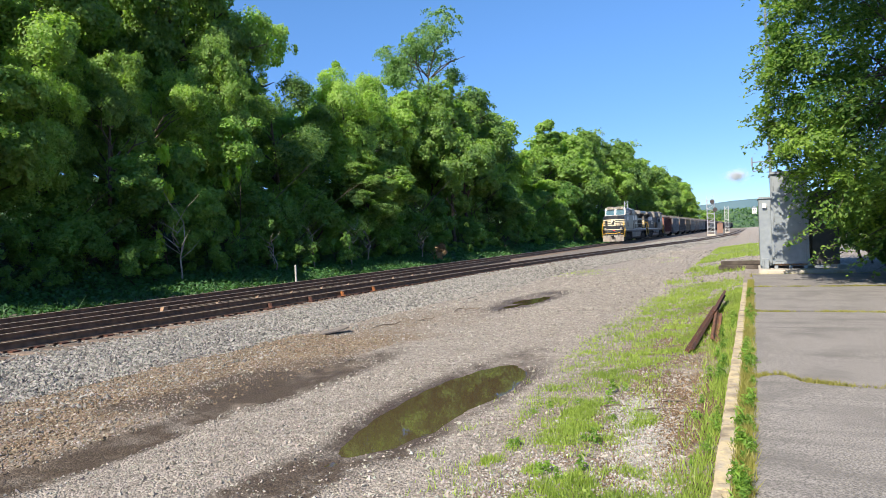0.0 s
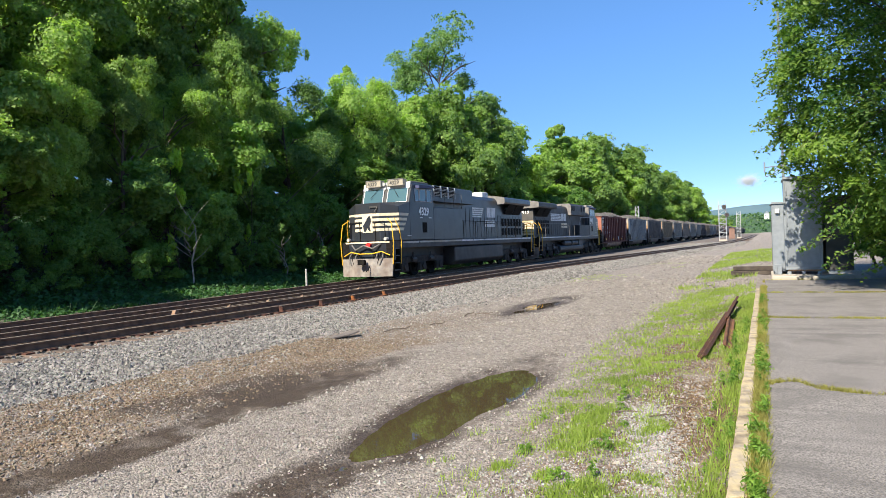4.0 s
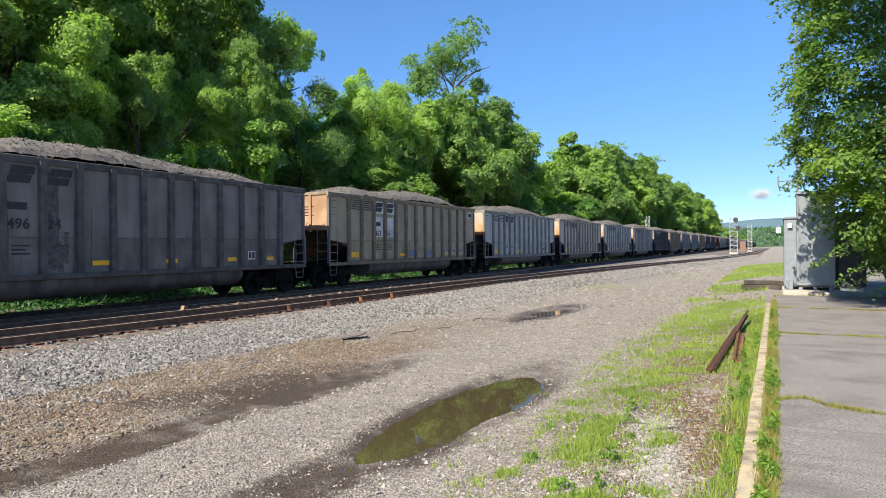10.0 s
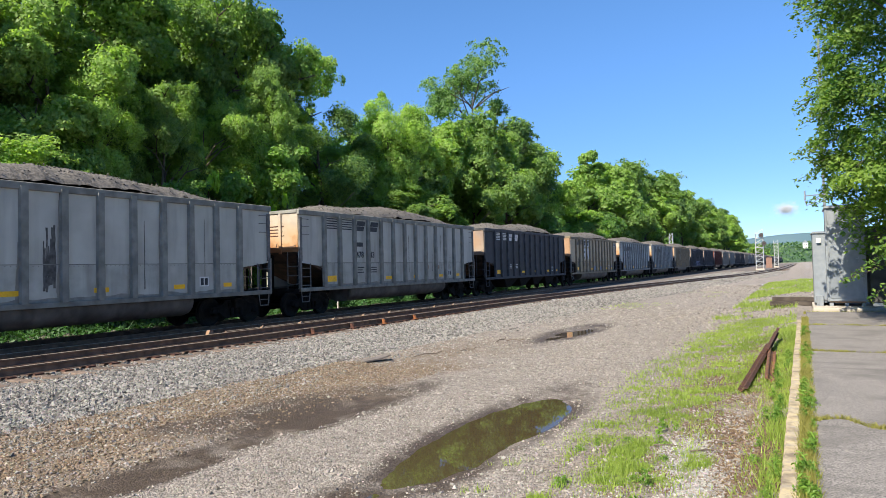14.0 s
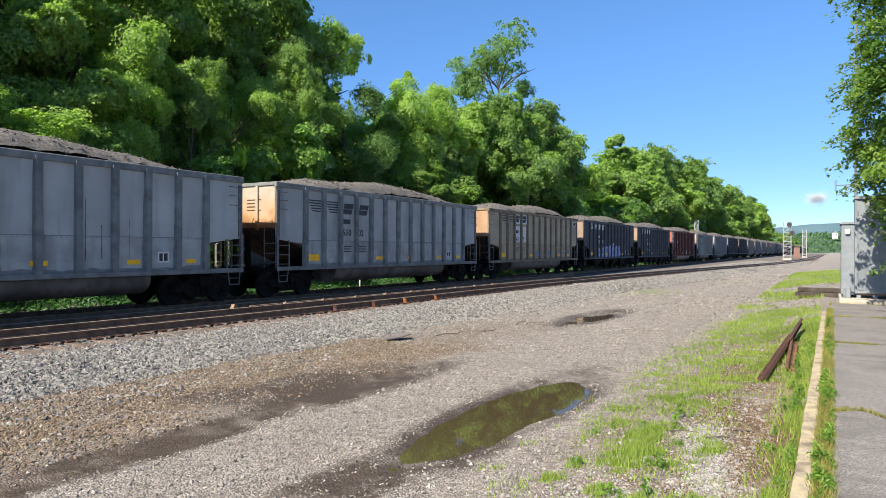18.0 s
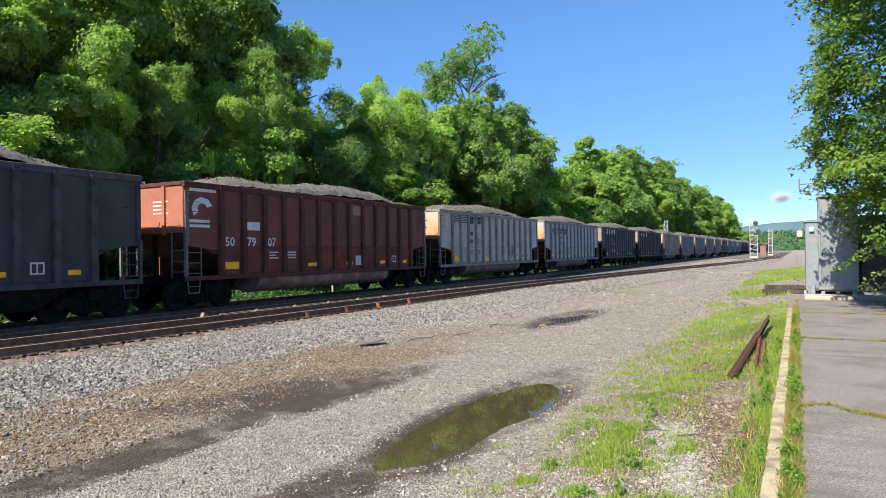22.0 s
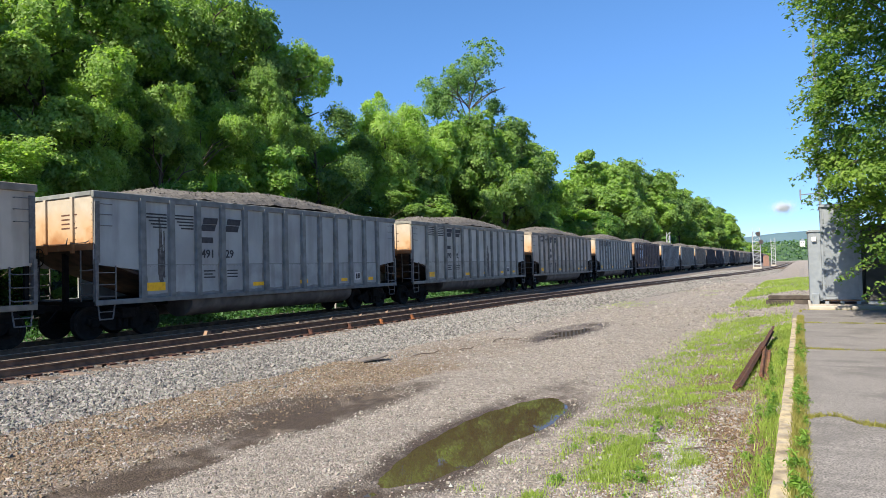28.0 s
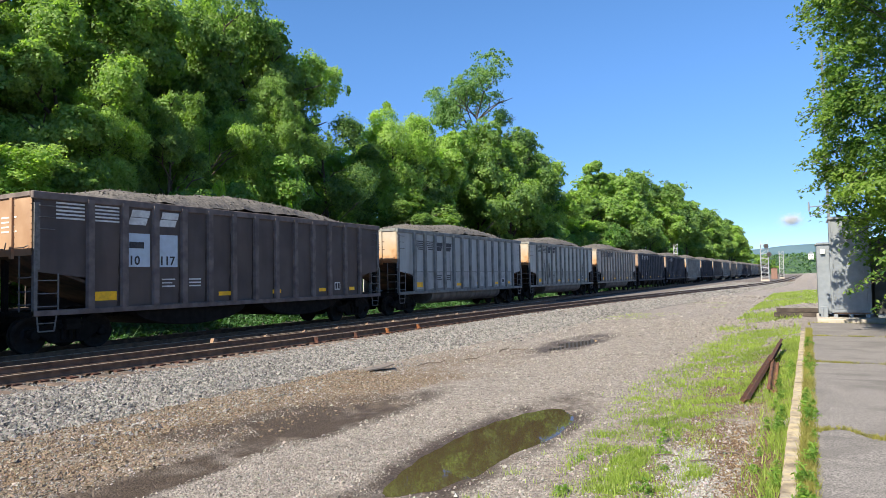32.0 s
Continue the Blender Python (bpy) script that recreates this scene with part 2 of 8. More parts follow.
def thing(name, label, category, group="", data=None, m=None, kind=""):
    ob = new(name, data)
    if m is not None:
        ob.matrix_basis = m
    return tagged(ob, label, category, group, kind)


def quick_mesh(name, verts, faces, material, smooth=False):
    """A mesh out of arrays: verts (n, 3), faces (m, 3 or 4)."""
    verts, faces = np.asarray(verts, "f"), np.asarray(faces, "i")
    me = bpy.data.meshes.new(name)
    k = faces.shape[1]
    me.vertices.add(len(verts))
    me.vertices.foreach_set("co", verts.ravel())
    me.loops.add(faces.size)
    me.loops.foreach_set("vertex_index", faces.ravel())
    me.polygons.add(len(faces))
    me.polygons.foreach_set("loop_start", np.arange(0, faces.size, k, dtype="i"))
    me.polygons.foreach_set("use_smooth", np.full(len(faces), smooth))
    me.update(calc_edges=True)
    me.materials.append(material)
    return me


TEXTS = {}


def letters(text, size, material, bold=0.018):
    """A flat mesh of characters, standing in the y-z plane, read from +x."""
    key = (text, size, material.name)
    if key not in TEXTS:
        cu = bpy.data.curves.new("letters", "FONT")
        cu.body, cu.size, cu.extrude, cu.resolution_u = text, size, 0.003, 2
        cu.offset = size * bold
        ob = new("letters", cu)
        dg = bpy.context.evaluated_depsgraph_get()
        me = bpy.data.meshes.new_from_object(ob.evaluated_get(dg))
        bpy.data.objects.remove(ob)
        me.transform(Matrix(((0, 0, 1, 0), (1, 0, 0, 0), (0, 1, 0, 0), (0, 0, 0, 1))))
        me.materials.clear()
        me.materials.append(material)
        TEXTS[key] = me
    return TEXTS[key]


def leaf_quads(centres, size, rng, up=0.35, aspect=0.6, out=None):
    """A rhombic leaf, folded along its rib, at each centre."""
    n = len(centres)
    nor = leaf_facing(n, rng, up, out)
    nor /= np.linalg.norm(nor, axis=1)[:, None]
    t = np.cross(nor, rng.normal(size=(n, 3)))
    t /= np.linalg.norm(t, axis=1)[:, None]
    b = np.cross(nor, t)
    s = (size * rng.uniform(0.6, 1.4, n))[:, None]
    v = np.stack([centres - t * s, centres - b * s * aspect + nor * s * 0.15, centres + t * s, centres + b * s * aspect + nor * s * 0.15], 1).reshape(-1, 3)
    return v, np.arange(4 * n).reshape(n, 4)


def leaf_facing(n, rng, up, out):
    """Where leaves face: up and anyhow, or outwards from their clump."""
    nor = rng.normal(size=(n, 3))
    if out is None:
        nor[:, 2] = np.abs(nor[:, 2]) + up
    else:
        nor = out * 1.15 + nor * 0.65
        nor[:, 2] += up
    return nor


def leaf_tris(centres, size, rng, up=0.35, out=None):
    """A three-cornered leaf at each centre, for foliage that stays far off."""
    n = len(centres)
    nor = leaf_facing(n, rng, up, out)
    nor /= np.linalg.norm(nor, axis=1)[:, None]
    t = np.cross(nor, rng.normal(size=(n, 3)))
    t /= np.linalg.norm(t, axis=1)[:, None]
    b = np.cross(nor, t)
    s = (size * rng.uniform(0.6, 1.45, n))[:, None]
    v = np.stack([centres - t * s, centres + t * s * 0.6 - b * s * 0.75, centres + t * s * 0.7 + b * s * 0.8], 1).reshape(-1, 3)
    return v, np.arange(3 * n).reshape(n, 3)


def blades(px, py, pz, height, width, lean, rng):
    """Upright blades, each one narrow triangle."""
    n = len(px)
    a = rng.uniform(0, 2 * np.pi, n)
    h = height * rng.uniform(0.45, 1.4, n)
    dx, dy = np.cos(a) * width * 0.5, np.sin(a) * width * 0.5
    b = rng.uniform(0, 2 * np.pi, n)
    l = lean * h * rng.uniform(0.2, 1.0, n)
    v = np.stack([np.stack([px - dx, py - dy, pz], -1), np.stack([px + dx, py + dy, pz], -1), np.stack([px + np.cos(b) * l, py + np.sin(b) * l, pz + h], -1)], 1)
    return v.reshape(-1, 3), np.arange(3 * n).reshape(n, 3)

# ---- ground ----
RAIL_Z, PLAT_Z = 0.40, 0.42
TRACK_A = -17.95            # centre of the track that carries the train


def track_b(y):
    """Centre of the siding: nearly level with the main track, then it bends away towards the platform side."""
    y = max(y, -30)
    bend = ([22, 30, 38, 46, 55, 64, 75, 88, 101, 114, 133, 160, 200, 300], [-13.79, -13.52, -13.05, -12.4, -11.5, -10.5, -9.25, -7.75, -6.55, -5.75, -4.95, -4.4, -4.1, -3.6])
    return -14.45 + 0.03 * max(y, 0) if y < 22.0 else float(np.interp([y - 3, y, y + 3], *bend).mean()) if y > 26 else float(np.interp(y, *bend))


POOLS = [(-3.60, 8.0, 0.60, 2.7, 0.04, 0.08), (-3.75, 4.4, 0.35, 1.6, 0.0, 0.02), (-6.25, 8.0, 0.46, 2.4, 0.12, 0.022), (-6.25, 4.4, 0.34, 2.4, 0.0, 0.016), (-6.95, 8.0, 0.62, 1.7, 0.3, 0.02),
         (-6.45, 20.2, 0.6, 2.6, 0.1, 0.03), (-7.7, 6.2, 0.22, 0.5, 0.2, 0.015)]


def grid_noise(x, y, s, o=0.0):
    return np.array([noise.noise((a * s + o, b * s - o, o)) for a, b in zip(x.ravel(), y.ravel())]).reshape(x.shape)


def ground_height(x, y):
    z = np.interp(x, [-400, -60, -30, -24, -21, -19.7, -9.2, -8.0, -6.5, -3.0, -1.2, -0.3, 0, 8, 30, 400],
                  [40, 10, 2.6, 0.9, 0.25, 0.06, 0.05, 0.03, 0.0, 0.02, 0.2, 0.33, 0.30, 0.35, 0.8, 3])
    far = np.clip((y - 30) / 40, 0, 1)
    return z + far * np.where((x > -7) & (x < 20), np.clip(0.12 - 0.0 * x, 0, 1), 0)


def pool_depth(x, y):
    d, near = np.zeros_like(x), np.zeros_like(x)
    for cx, cy, rx, ry, slant, depth in POOLS:
        u, v = (x - cx - slant * (y - cy) * 0.3) / rx, (y - cy) / ry
        r = np.sqrt(u * u + v * v)
        d += depth * np.clip(1.25 - r ** 2, 0, 1)
        near = np.maximum(near, np.clip(1.75 - r, 0, 0.7) / 0.7 * min(1.0, 0.7 + depth * 10))
    return d, near


def make_ground():
    xs = np.concatenate([-np.geomspace(3000, 32, 26), np.arange(-30, -10, 0.8), np.arange(-10, 0.4, 0.085), np.arange(0.8, 12, 0.8), np.geomspace(13, 3000, 24)])
    ys = np.concatenate([-np.geomspace(3000, 6, 22), np.arange(-5, 2, 0.5), np.arange(2, 14, 0.085), np.arange(14, 30, 0.2), np.arange(30, 60, 1.0), np.geomspace(61, 3500, 50)])
    x, y = np.meshgrid(xs, ys)
    z = ground_height(x, y)
    near = (np.abs(x + 5) < 6) & (y > 1) & (y < 45)
    bump = np.zeros_like(x)
    xn, yn = x[near], y[near]
    bump[near] = 0.028 * grid_noise(xn, yn, 0.55, 3.1) + 0.014 * grid_noise(xn, yn, 2.3, 7.7) + 0.006 * grid_noise(xn, yn, 7.0, 1.3)
    d, wet = pool_depth(x, y)
    z = z + bump - d
    nx, ny = len(xs), len(ys)
    idx = np.arange(nx * ny).reshape(ny, nx)
    faces = np.stack([idx[:-1, :-1], idx[:-1, 1:], idx[1:, 1:], idx[1:, :-1]], -1).reshape(-1, 4)
    me = quick_mesh("ground", np.stack([x, y, z], -1).reshape(-1, 3), faces, M_GROUND, True)
    a = me.attributes.new("wet", "FLOAT", "POINT")
    a.data.foreach_set("value", (wet * np.clip(0.75 + bump * -14, 0, 1.3)).astype("f").ravel())
    return thing("ground", "grey gravel yard with brown dirt, puddled ruts and weeds", "ground", data=me, kind="structure")


def ground_material():
    m = bpy.data.materials.new("gravel_ground")
    m.use_nodes = True
    n, l = m.node_tree.nodes, m.node_tree.links
    bsdf = n["Principled BSDF"]
    tc = n.new("ShaderNodeTexCoord")
    sep = n.new("ShaderNodeSeparateXYZ")
    l.new(tc.outputs["Object"], sep.inputs[0])

    def noise_tex(sc, detail=6.0):
        t = n.new("ShaderNodeTexNoise")
        t.inputs["Scale"].default_value, t.inputs["Detail"].default_value = sc, detail
        l.new(tc.outputs["Object"], t.inputs["Vector"])
        return t.outputs["Fac"]

    def math2(op, a, b, c=None):
        q = n.new("ShaderNodeMath")
        q.operation = op
        for k, v in enumerate((a, b, c)):
            if v is None:
                continue
            if isinstance(v, (int, float)):
                q.inputs[k].default_value = v
            else:
                l.new(v, q.inputs[k])
        return q.outputs[0]

    def rng(v, lo, hi, to0=0.0, to1=1.0):
        r = n.new("ShaderNodeMapRange")
        for k, q in zip(("From Min", "From Max", "To Min", "To Max"), (lo, hi, to0, to1)):
            r.inputs[k].default_value = q
        l.new(v, r.inputs["Value"])
        return r.outputs[0]

    def mix(f, a, b):
        mx = n.new("ShaderNodeMix")
        mx.data_type = "RGBA"
        l.new(f, mx.inputs[0])
        for k, v in ((6, a), (7, b)):
            if isinstance(v, tuple):
                mx.inputs[k].default_value = (*v, 1)
            else:
                l.new(v, mx.inputs[k])
        return mx.outputs[2]

    vor = n.new("ShaderNodeTexVoronoi")
    vor.inputs["Scale"].default_value = 38.0
    l.new(tc.outputs["Object"], vor.inputs["Vector"])
    vor2 = n.new("ShaderNodeTexVoronoi")
    vor2.inputs["Scale"].default_value = 90.0
    l.new(tc.outputs["Object"], vor2.inputs["Vector"])
    sepc = n.new("ShaderNodeSeparateColor")
    l.new(vor.outputs["Color"], sepc.inputs[0])
    stones = mix(sepc.outputs[0], (0.175, 0.153, 0.135), (0.38, 0.34, 0.308))
    stones = mix(rng(noise_tex(1.3), 0.4, 0.7), stones, (0.238, 0.209, 0.189))
    stones = mix(rng(noise_tex(7.0, 8.0), 0.52, 0.66, 0.0, 0.75), stones, (0.127, 0.111, 0.0984))
    stones = mix(rng(noise_tex(11.0, 8.0), 0.55, 0.70, 0.0, 0.6), stones, (0.426, 0.385, 0.353))
    dirt = mix(sepc.outputs[0], (0.105, 0.067, 0.041), (0.225, 0.163, 0.106))
    wob = math2("MULTIPLY_ADD", noise_tex(0.6), 3.0, sep.outputs[0])
    strip = math2("MULTIPLY", rng(wob, -8.6, -7.4), rng(wob, -4.6, -5.6))
    nearness = rng(math2("MULTIPLY_ADD", noise_tex(0.4), 8.0, sep.outputs[1]), 24, 15)
    strip = math2("MULTIPLY", strip, nearness)
    col = mix(math2("MULTIPLY", strip, rng(noise_tex(2.0), 0.25, 0.55, 0.35, 1.0)), stones, dirt)
    # soil under the grass by the kerb
    soil = math2("MULTIPLY", rng(math2("MULTIPLY_ADD", noise_tex(0.9), 1.6, sep.outputs[0]), -1.7, -0.4), rng(sep.outputs[0], 1.5, 0.5))
    soil = math2("MULTIPLY", soil, rng(sep.outputs[1], 20.5, 17.0))
    col = mix(math2("MULTIPLY", soil, rng(noise_tex(1.6), 0.33, 0.47)), col, mix(sepc.outputs[0], (0.10, 0.062, 0.038), (0.19, 0.125, 0.08)))
    turf = rng(math2("MULTIPLY_ADD", noise_tex(0.35), 1.5, sep.outputs[0]), -20.1, -21.0)
    col = mix(turf, col, (0.035, 0.075, 0.02))
    distant = rng(sep.outputs[1], 420, 700)
    col = mix(distant, col, (0.04, 0.08, 0.025))
    at = n.new("ShaderNodeAttribute")
    at.attribute_name = "wet"
    wet = rng(math2("MULTIPLY_ADD", noise_tex(3.2), 0.75, math2("MULTIPLY_ADD", noise_tex(16.0), 0.45, at.outputs["Fac"])), 0.92, 1.38)
    col = mix(wet, col, mix(sepc.outputs[0], (0.040, 0.029, 0.022), (0.085, 0.064, 0.049)))
    l.new(col, bsdf.inputs["Base Color"])
    l.new(rng(wet, 0, 1, 0.93, 0.5), bsdf.inputs["Roughness"])
    bsdf.inputs["Specular IOR Level"].default_value = 0.3
    bp = n.new("ShaderNodeBump")
    bp.inputs["Strength"].default_value, bp.inputs["Distance"].default_value = 0.9, 0.03
    h = math2("MULTIPLY_ADD", vor.outputs["Distance"], -1.0, math2("MULTIPLY", vor2.outputs["Distance"], -0.4))
    l.new(math2("MULTIPLY", h, rng(wet, 0, 1, 1.0, 0.35)), bp.inputs["Height"])
    l.new(bp.outputs[0], bsdf.inputs["Normal"])
    return m


M_GROUND = ground_material()
make_ground()

M_WATER = plain("puddle_water", (0.052, 0.038, 0.021), 0.02)
M_WATER.node_tree.nodes["Principled BSDF"].inputs["IOR"].default_value = 1.33
for cx, cy, rx, ry, slant, depth in POOLS:
    if depth < 0.024:
        continue
    s = Shape()
    rim = [(cx + 1.35 * rx * math.cos(a) + slant * 0.3 * ry * 1.35 * math.sin(a), cy + 1.35 * ry * math.sin(a), -0.021) for a in [k * math.pi / 16 for k in range(32)]]
    s.poly(rim, [tuple(range(32))])
    thing("puddle", "shallow brown rainwater puddle in a gravel rut", "puddle", "puddles in the ruts", s.mesh("puddle", M_WATER))

# ---- ballast ----
def ballast_height(x, y):
    edge = -9.0 + np.interp(y, [-40, 5, 10, 15, 22, 28, 35, 50, 70, 110, 160, 300], [-0.6, -0.3, 0.5, 1.0, 1.15, 1.6, 2.8, 4.1, 5.5, 8, 10.5, 12])
    edge_b = np.minimum(edge, np.array([track_b(v) for v in np.ravel(y)]).reshape(np.shape(y)) + 4.9)
    top = 0.165
    near_slope = np.clip((edge_b - x) / 2.2, 0, 1)
    far_slope = np.clip((x + 21.0) / 0.9, 0, 1)
    return 0.02 + (top - 0.02) * np.minimum(near_slope, far_slope) ** 0.8


def make_ballast():
    ys = np.concatenate([np.arange(-60, 0, 2.0), np.arange(0, 50, 0.5), np.geomspace(50, 420, 50)])
    xs = np.linspace(-21.0, 3.0, 90)
    x, y = np.meshgrid(xs, ys)
    h = ballast_height(x, y)
    z = h + 0.02 * grid_noise(x, y, 1.1, 5.0)
    g = ground_height(x, y)
    z = np.where(h < 0.03, g - 0.15, z)
    idx = np.arange(z.size).reshape(z.shape)
    faces = np.stack([idx[:-1, :-1], idx[:-1, 1:], idx[1:, 1:], idx[1:, :-1]], -1).reshape(-1, 4)
    thing("ballast_bed", "bed of grey crushed stone ballast under the tracks", "ballast", kind="structure",
          data=quick_mesh("ballast_bed", np.stack([x, y, z], -1).reshape(-1, 3), faces, M_BED, True))
    # loose stones on it
    rng = np.random.default_rng(4)
    def scatter(n, x0, x1, y0, y1, size, on=None):
        px, py = rng.uniform(x0, x1, n), rng.uniform(y0, y1, n)
        h = ballast_height(px, py)
        keep = (h > 0.024) | ((rng.random(n) < 0.12) & (np.abs(px + 9.0) < 0.8))
        return px[keep], py[keep], h[keep], np.full(keep.sum(), size)
    sets = [scatter(46000, -12.55, -7.4, 2.5, 16, 0.041), scatter(28000, -12.6, -6.8, 16, 30, 0.047), scatter(20000, -12.6, -3.5, 30, 60, 0.06), scatter(14000, -12.6, 0.0, 60, 130, 0.1),
            scatter(9000, -17.0, -12.5, 4, 24, 0.032), scatter(5000, -12.9, -9.0, -3, 2.5, 0.04)]
    px, py, pz, ps = (np.concatenate(q) for q in zip(*sets))
    stones(px, py, pz, ps, "ballast_stones", "loose angular grey ballast stones beside the track", "ballast stones", M_STONES, rng)


def stones(px, py, pz, ps, name, label, category, material, rng):
    n = len(px)
    base = np.array([(1, 0, 0), (0, 1, 0), (-1, 0, 0), (0, -1, 0), (0, 0, 1), (0, 0, -1)], float)
    tri = np.array([(0, 1, 4), (1, 2, 4), (2, 3, 4), (3, 0, 4), (1, 0, 5), (2, 1, 5), (3, 2, 5), (0, 3, 5)])
    v = base[None] * rng.uniform(0.55, 1.25, (n, 6, 1)) + rng.normal(0, 0.22, (n, 6, 3))
    a = rng.uniform(0, 2 * np.pi, n)
    tilt = rng.uniform(-0.8, 0.8, n)
    c, s = np.cos(a), np.sin(a)
    ct, st = np.cos(tilt), np.sin(tilt)
    y2, z2 = v[..., 1] * ct[:, None] - v[..., 2] * st[:, None], v[..., 1] * st[:, None] + v[..., 2] * ct[:, None]
    x3, y3 = v[..., 0] * c[:, None] - y2 * s[:, None], v[..., 0] * s[:, None] + y2 * c[:, None]
    v = np.stack([x3, y3, z2 * 0.8], -1) * (ps * rng.uniform(0.6, 1.35, n))[:, None, None] + np.stack([px, py, pz + ps * 0.25], -1)[:, None]
    f = (tri[None] + 6 * np.arange(n)[:, None, None]).reshape(-1, 3)
    thing(name, label, category, kind="stuff", data=quick_mesh(name, v.reshape(-1, 3), f, material))


def stone_mat(name, lo, hi, warm):
    m = bpy.data.materials.new(name)
    m.use_nodes = True
    n, l = m.node_tree.nodes, m.node_tree.links
    geo = n.new("ShaderNodeNewGeometry")
    cr = n.new("ShaderNodeValToRGB")
    e = cr.color_ramp.elements
    e[0].color, e[1].color = (*lo, 1), (*hi, 1)
    x = e.new(0.6)
    x.color = (*warm, 1)
    l.new(geo.outputs["Random Per Island"], cr.inputs[0])
    tc, t = n.new("ShaderNodeTexCoord"), n.new("ShaderNodeTexNoise")
    t.inputs["Scale"].default_value = 40.0
    l.new(tc.outputs["Object"], t.inputs["Vector"])
    mx = n.new("ShaderNodeMix")
    mx.data_type, mx.blend_type = "RGBA", "MULTIPLY"
    mx.inputs[0].default_value = 0.5
    l.new(cr.outputs[0], mx.inputs[6])
    l.new(t.outputs["Color"], mx.inputs[7])
    l.new(mx.outputs[2], n["Principled BSDF"].inputs["Base Color"])
    n["Principled BSDF"].inputs["Roughness"].default_value = 0.9
    return m


M_BED = mat("ballast_bed", (0.164, 0.143, 0.131), (0.0902, 0.0779, 0.0697), 16, 0.95, 1.0, 22, stain=(0.131, 0.0902, 0.0656), sscale=0.35)
M_STONES = stone_mat("ballast_stones", (0.085, 0.082, 0.08), (0.355, 0.34, 0.318), (0.25, 0.236, 0.222))
M_PEBBLES = stone_mat("yard_pebbles", (0.15, 0.135, 0.122), (0.47, 0.43, 0.39), (0.305, 0.275, 0.247))
make_ballast()

# ---- rails and ties ----
RAIL_PROFILE = [(-0.07, -0.172), (0.07, -0.172), (0.07, -0.158), (0.012, -0.14), (0.010, -0.045), (0.036, -0.035), (0.036, -0.004), (-0.036, -0.004), (-0.036, -0.035), (-0.010, -0.045), (-0.012, -0.14), (-0.07, -0.158)]


def sweep(profile, line, closed=True):
    s = Shape()
    n = len(profile)
    for k, (x, y, z) in enumerate(line):
        a, b = line[max(k - 1, 0)], line[min(k + 1, len(line) - 1)]
        d = Vector((b[0] - a[0], b[1] - a[1], 0)).normalized()
        side = Vector((d.y, -d.x, 0))
        s.v += [tuple(Vector((x, y, z)) + side * u + Vector((0, 0, w))) for u, w in profile]
    for k in range(len(line) - 1):
        s.f += [(k * n + i, k * n + (i + 1) % n, (k + 1) * n + (i + 1) % n, (k + 1) * n + i) for i in range(n)]
    s.f += [tuple(range(n)), tuple(range((len(line) - 1) * n, len(line) * n))]
    return s


def rail(name, label, fx, y0, y1, parent=None, z=RAIL_Z, step=4.0):
    ys = np.arange(y0, y1 + 0.01, step)
    line = [(fx(y), y, z) for y in ys]
    ob = part(name, sweep(RAIL_PROFILE, line).mesh(name, M_RAIL), parent)
    head = sweep([(-0.034, -0.004), (0.034, -0.004), (0.030, 0.0), (-0.030, 0.0)], line)
    part("rail_head", head.mesh("rail_head", M_RAIL_TOP), ob, "rail head worn to bare metal")
    return ob


def tie_mesh(x0, x1):
    s = Shape().box(x0, x1, -0.115, 0.115, -0.17, 0.0)
    return s.mesh("tie", M_TIE, 0.012)


def make_track(name, label, centre, y0, y1, near0, near1, out=1.3):
    tr = thing(name, label, "railway track", kind="structure")
    for side in (-0.755, 0.755):
        rail("rail", "", lambda y, s=side: centre(y) + s, y0, y1, tr)
    me = tie_mesh(-1.3, out)
    plate = Shape().box(-0.18, 0.18, -0.09, 0.09, 0.0, 0.03).mesh("tie_plate", M_RUST_DARK)
    rest = Shape()
    rng = random.Random(5)
    y = y0
    while y < y1:
        c = centre(y)
        if near0 < y < near1:
            t = part("tie", me, tr, m=pose(c + rng.uniform(-0.05, 0.05), y, RAIL_Z - 0.205, 0, 0, rng.uniform(-1, 1)))
            for side in (-0.755, 0.755):
                part("tie_plate", plate, t, m=pose(side, 0, 0.003))
        elif y < 160:
            rest.box(c - 1.3, c + out, y - 0.115, y + 0.115, RAIL_Z - 0.375, RAIL_Z - 0.205)
        y += 0.52
    ob = part("ties", rest.mesh("ties", M_TIE), tr)
    ob["kind"] = "stuff"
    return tr


make_track("track_main", "main railway track with worn steel rails on wooden ties", lambda y: TRACK_A, -60, 420, 0, 44)
make_track("track_siding", "rusty siding track on wooden ties, bending away", track_b, -60, 300, 0, 60, 2.0)
spare = thing("spare_rail", "rusty spare rail lying between the tracks", "rail")
rail("rail_bar", "", lambda y: -16.3 + 0.001 * y, -50, 46, spare, RAIL_Z - 0.03)
guard = thing("guard_rail", "rusty guard rail beside the siding rail", "rail")
rail("rail_bar", "", lambda y: track_b(y) - 0.755 - 0.32, 14, 38, guard, RAIL_Z, 2.0)
end = Shape().prism([(0, -0.03), (0.34, -0.03), (0.30, 0.13), (0.12, 0.16)], 0, -0.05, 0.05).mesh("rail_end_block", mat("rusty_end_block", (0.30, 0.19, 0.12), None, 9, 0.9))
part("end_block", end, guard, "rust-brown flared end block", pose(-15.35, 13.5, RAIL_Z - 0.1, 0, 0, 20))

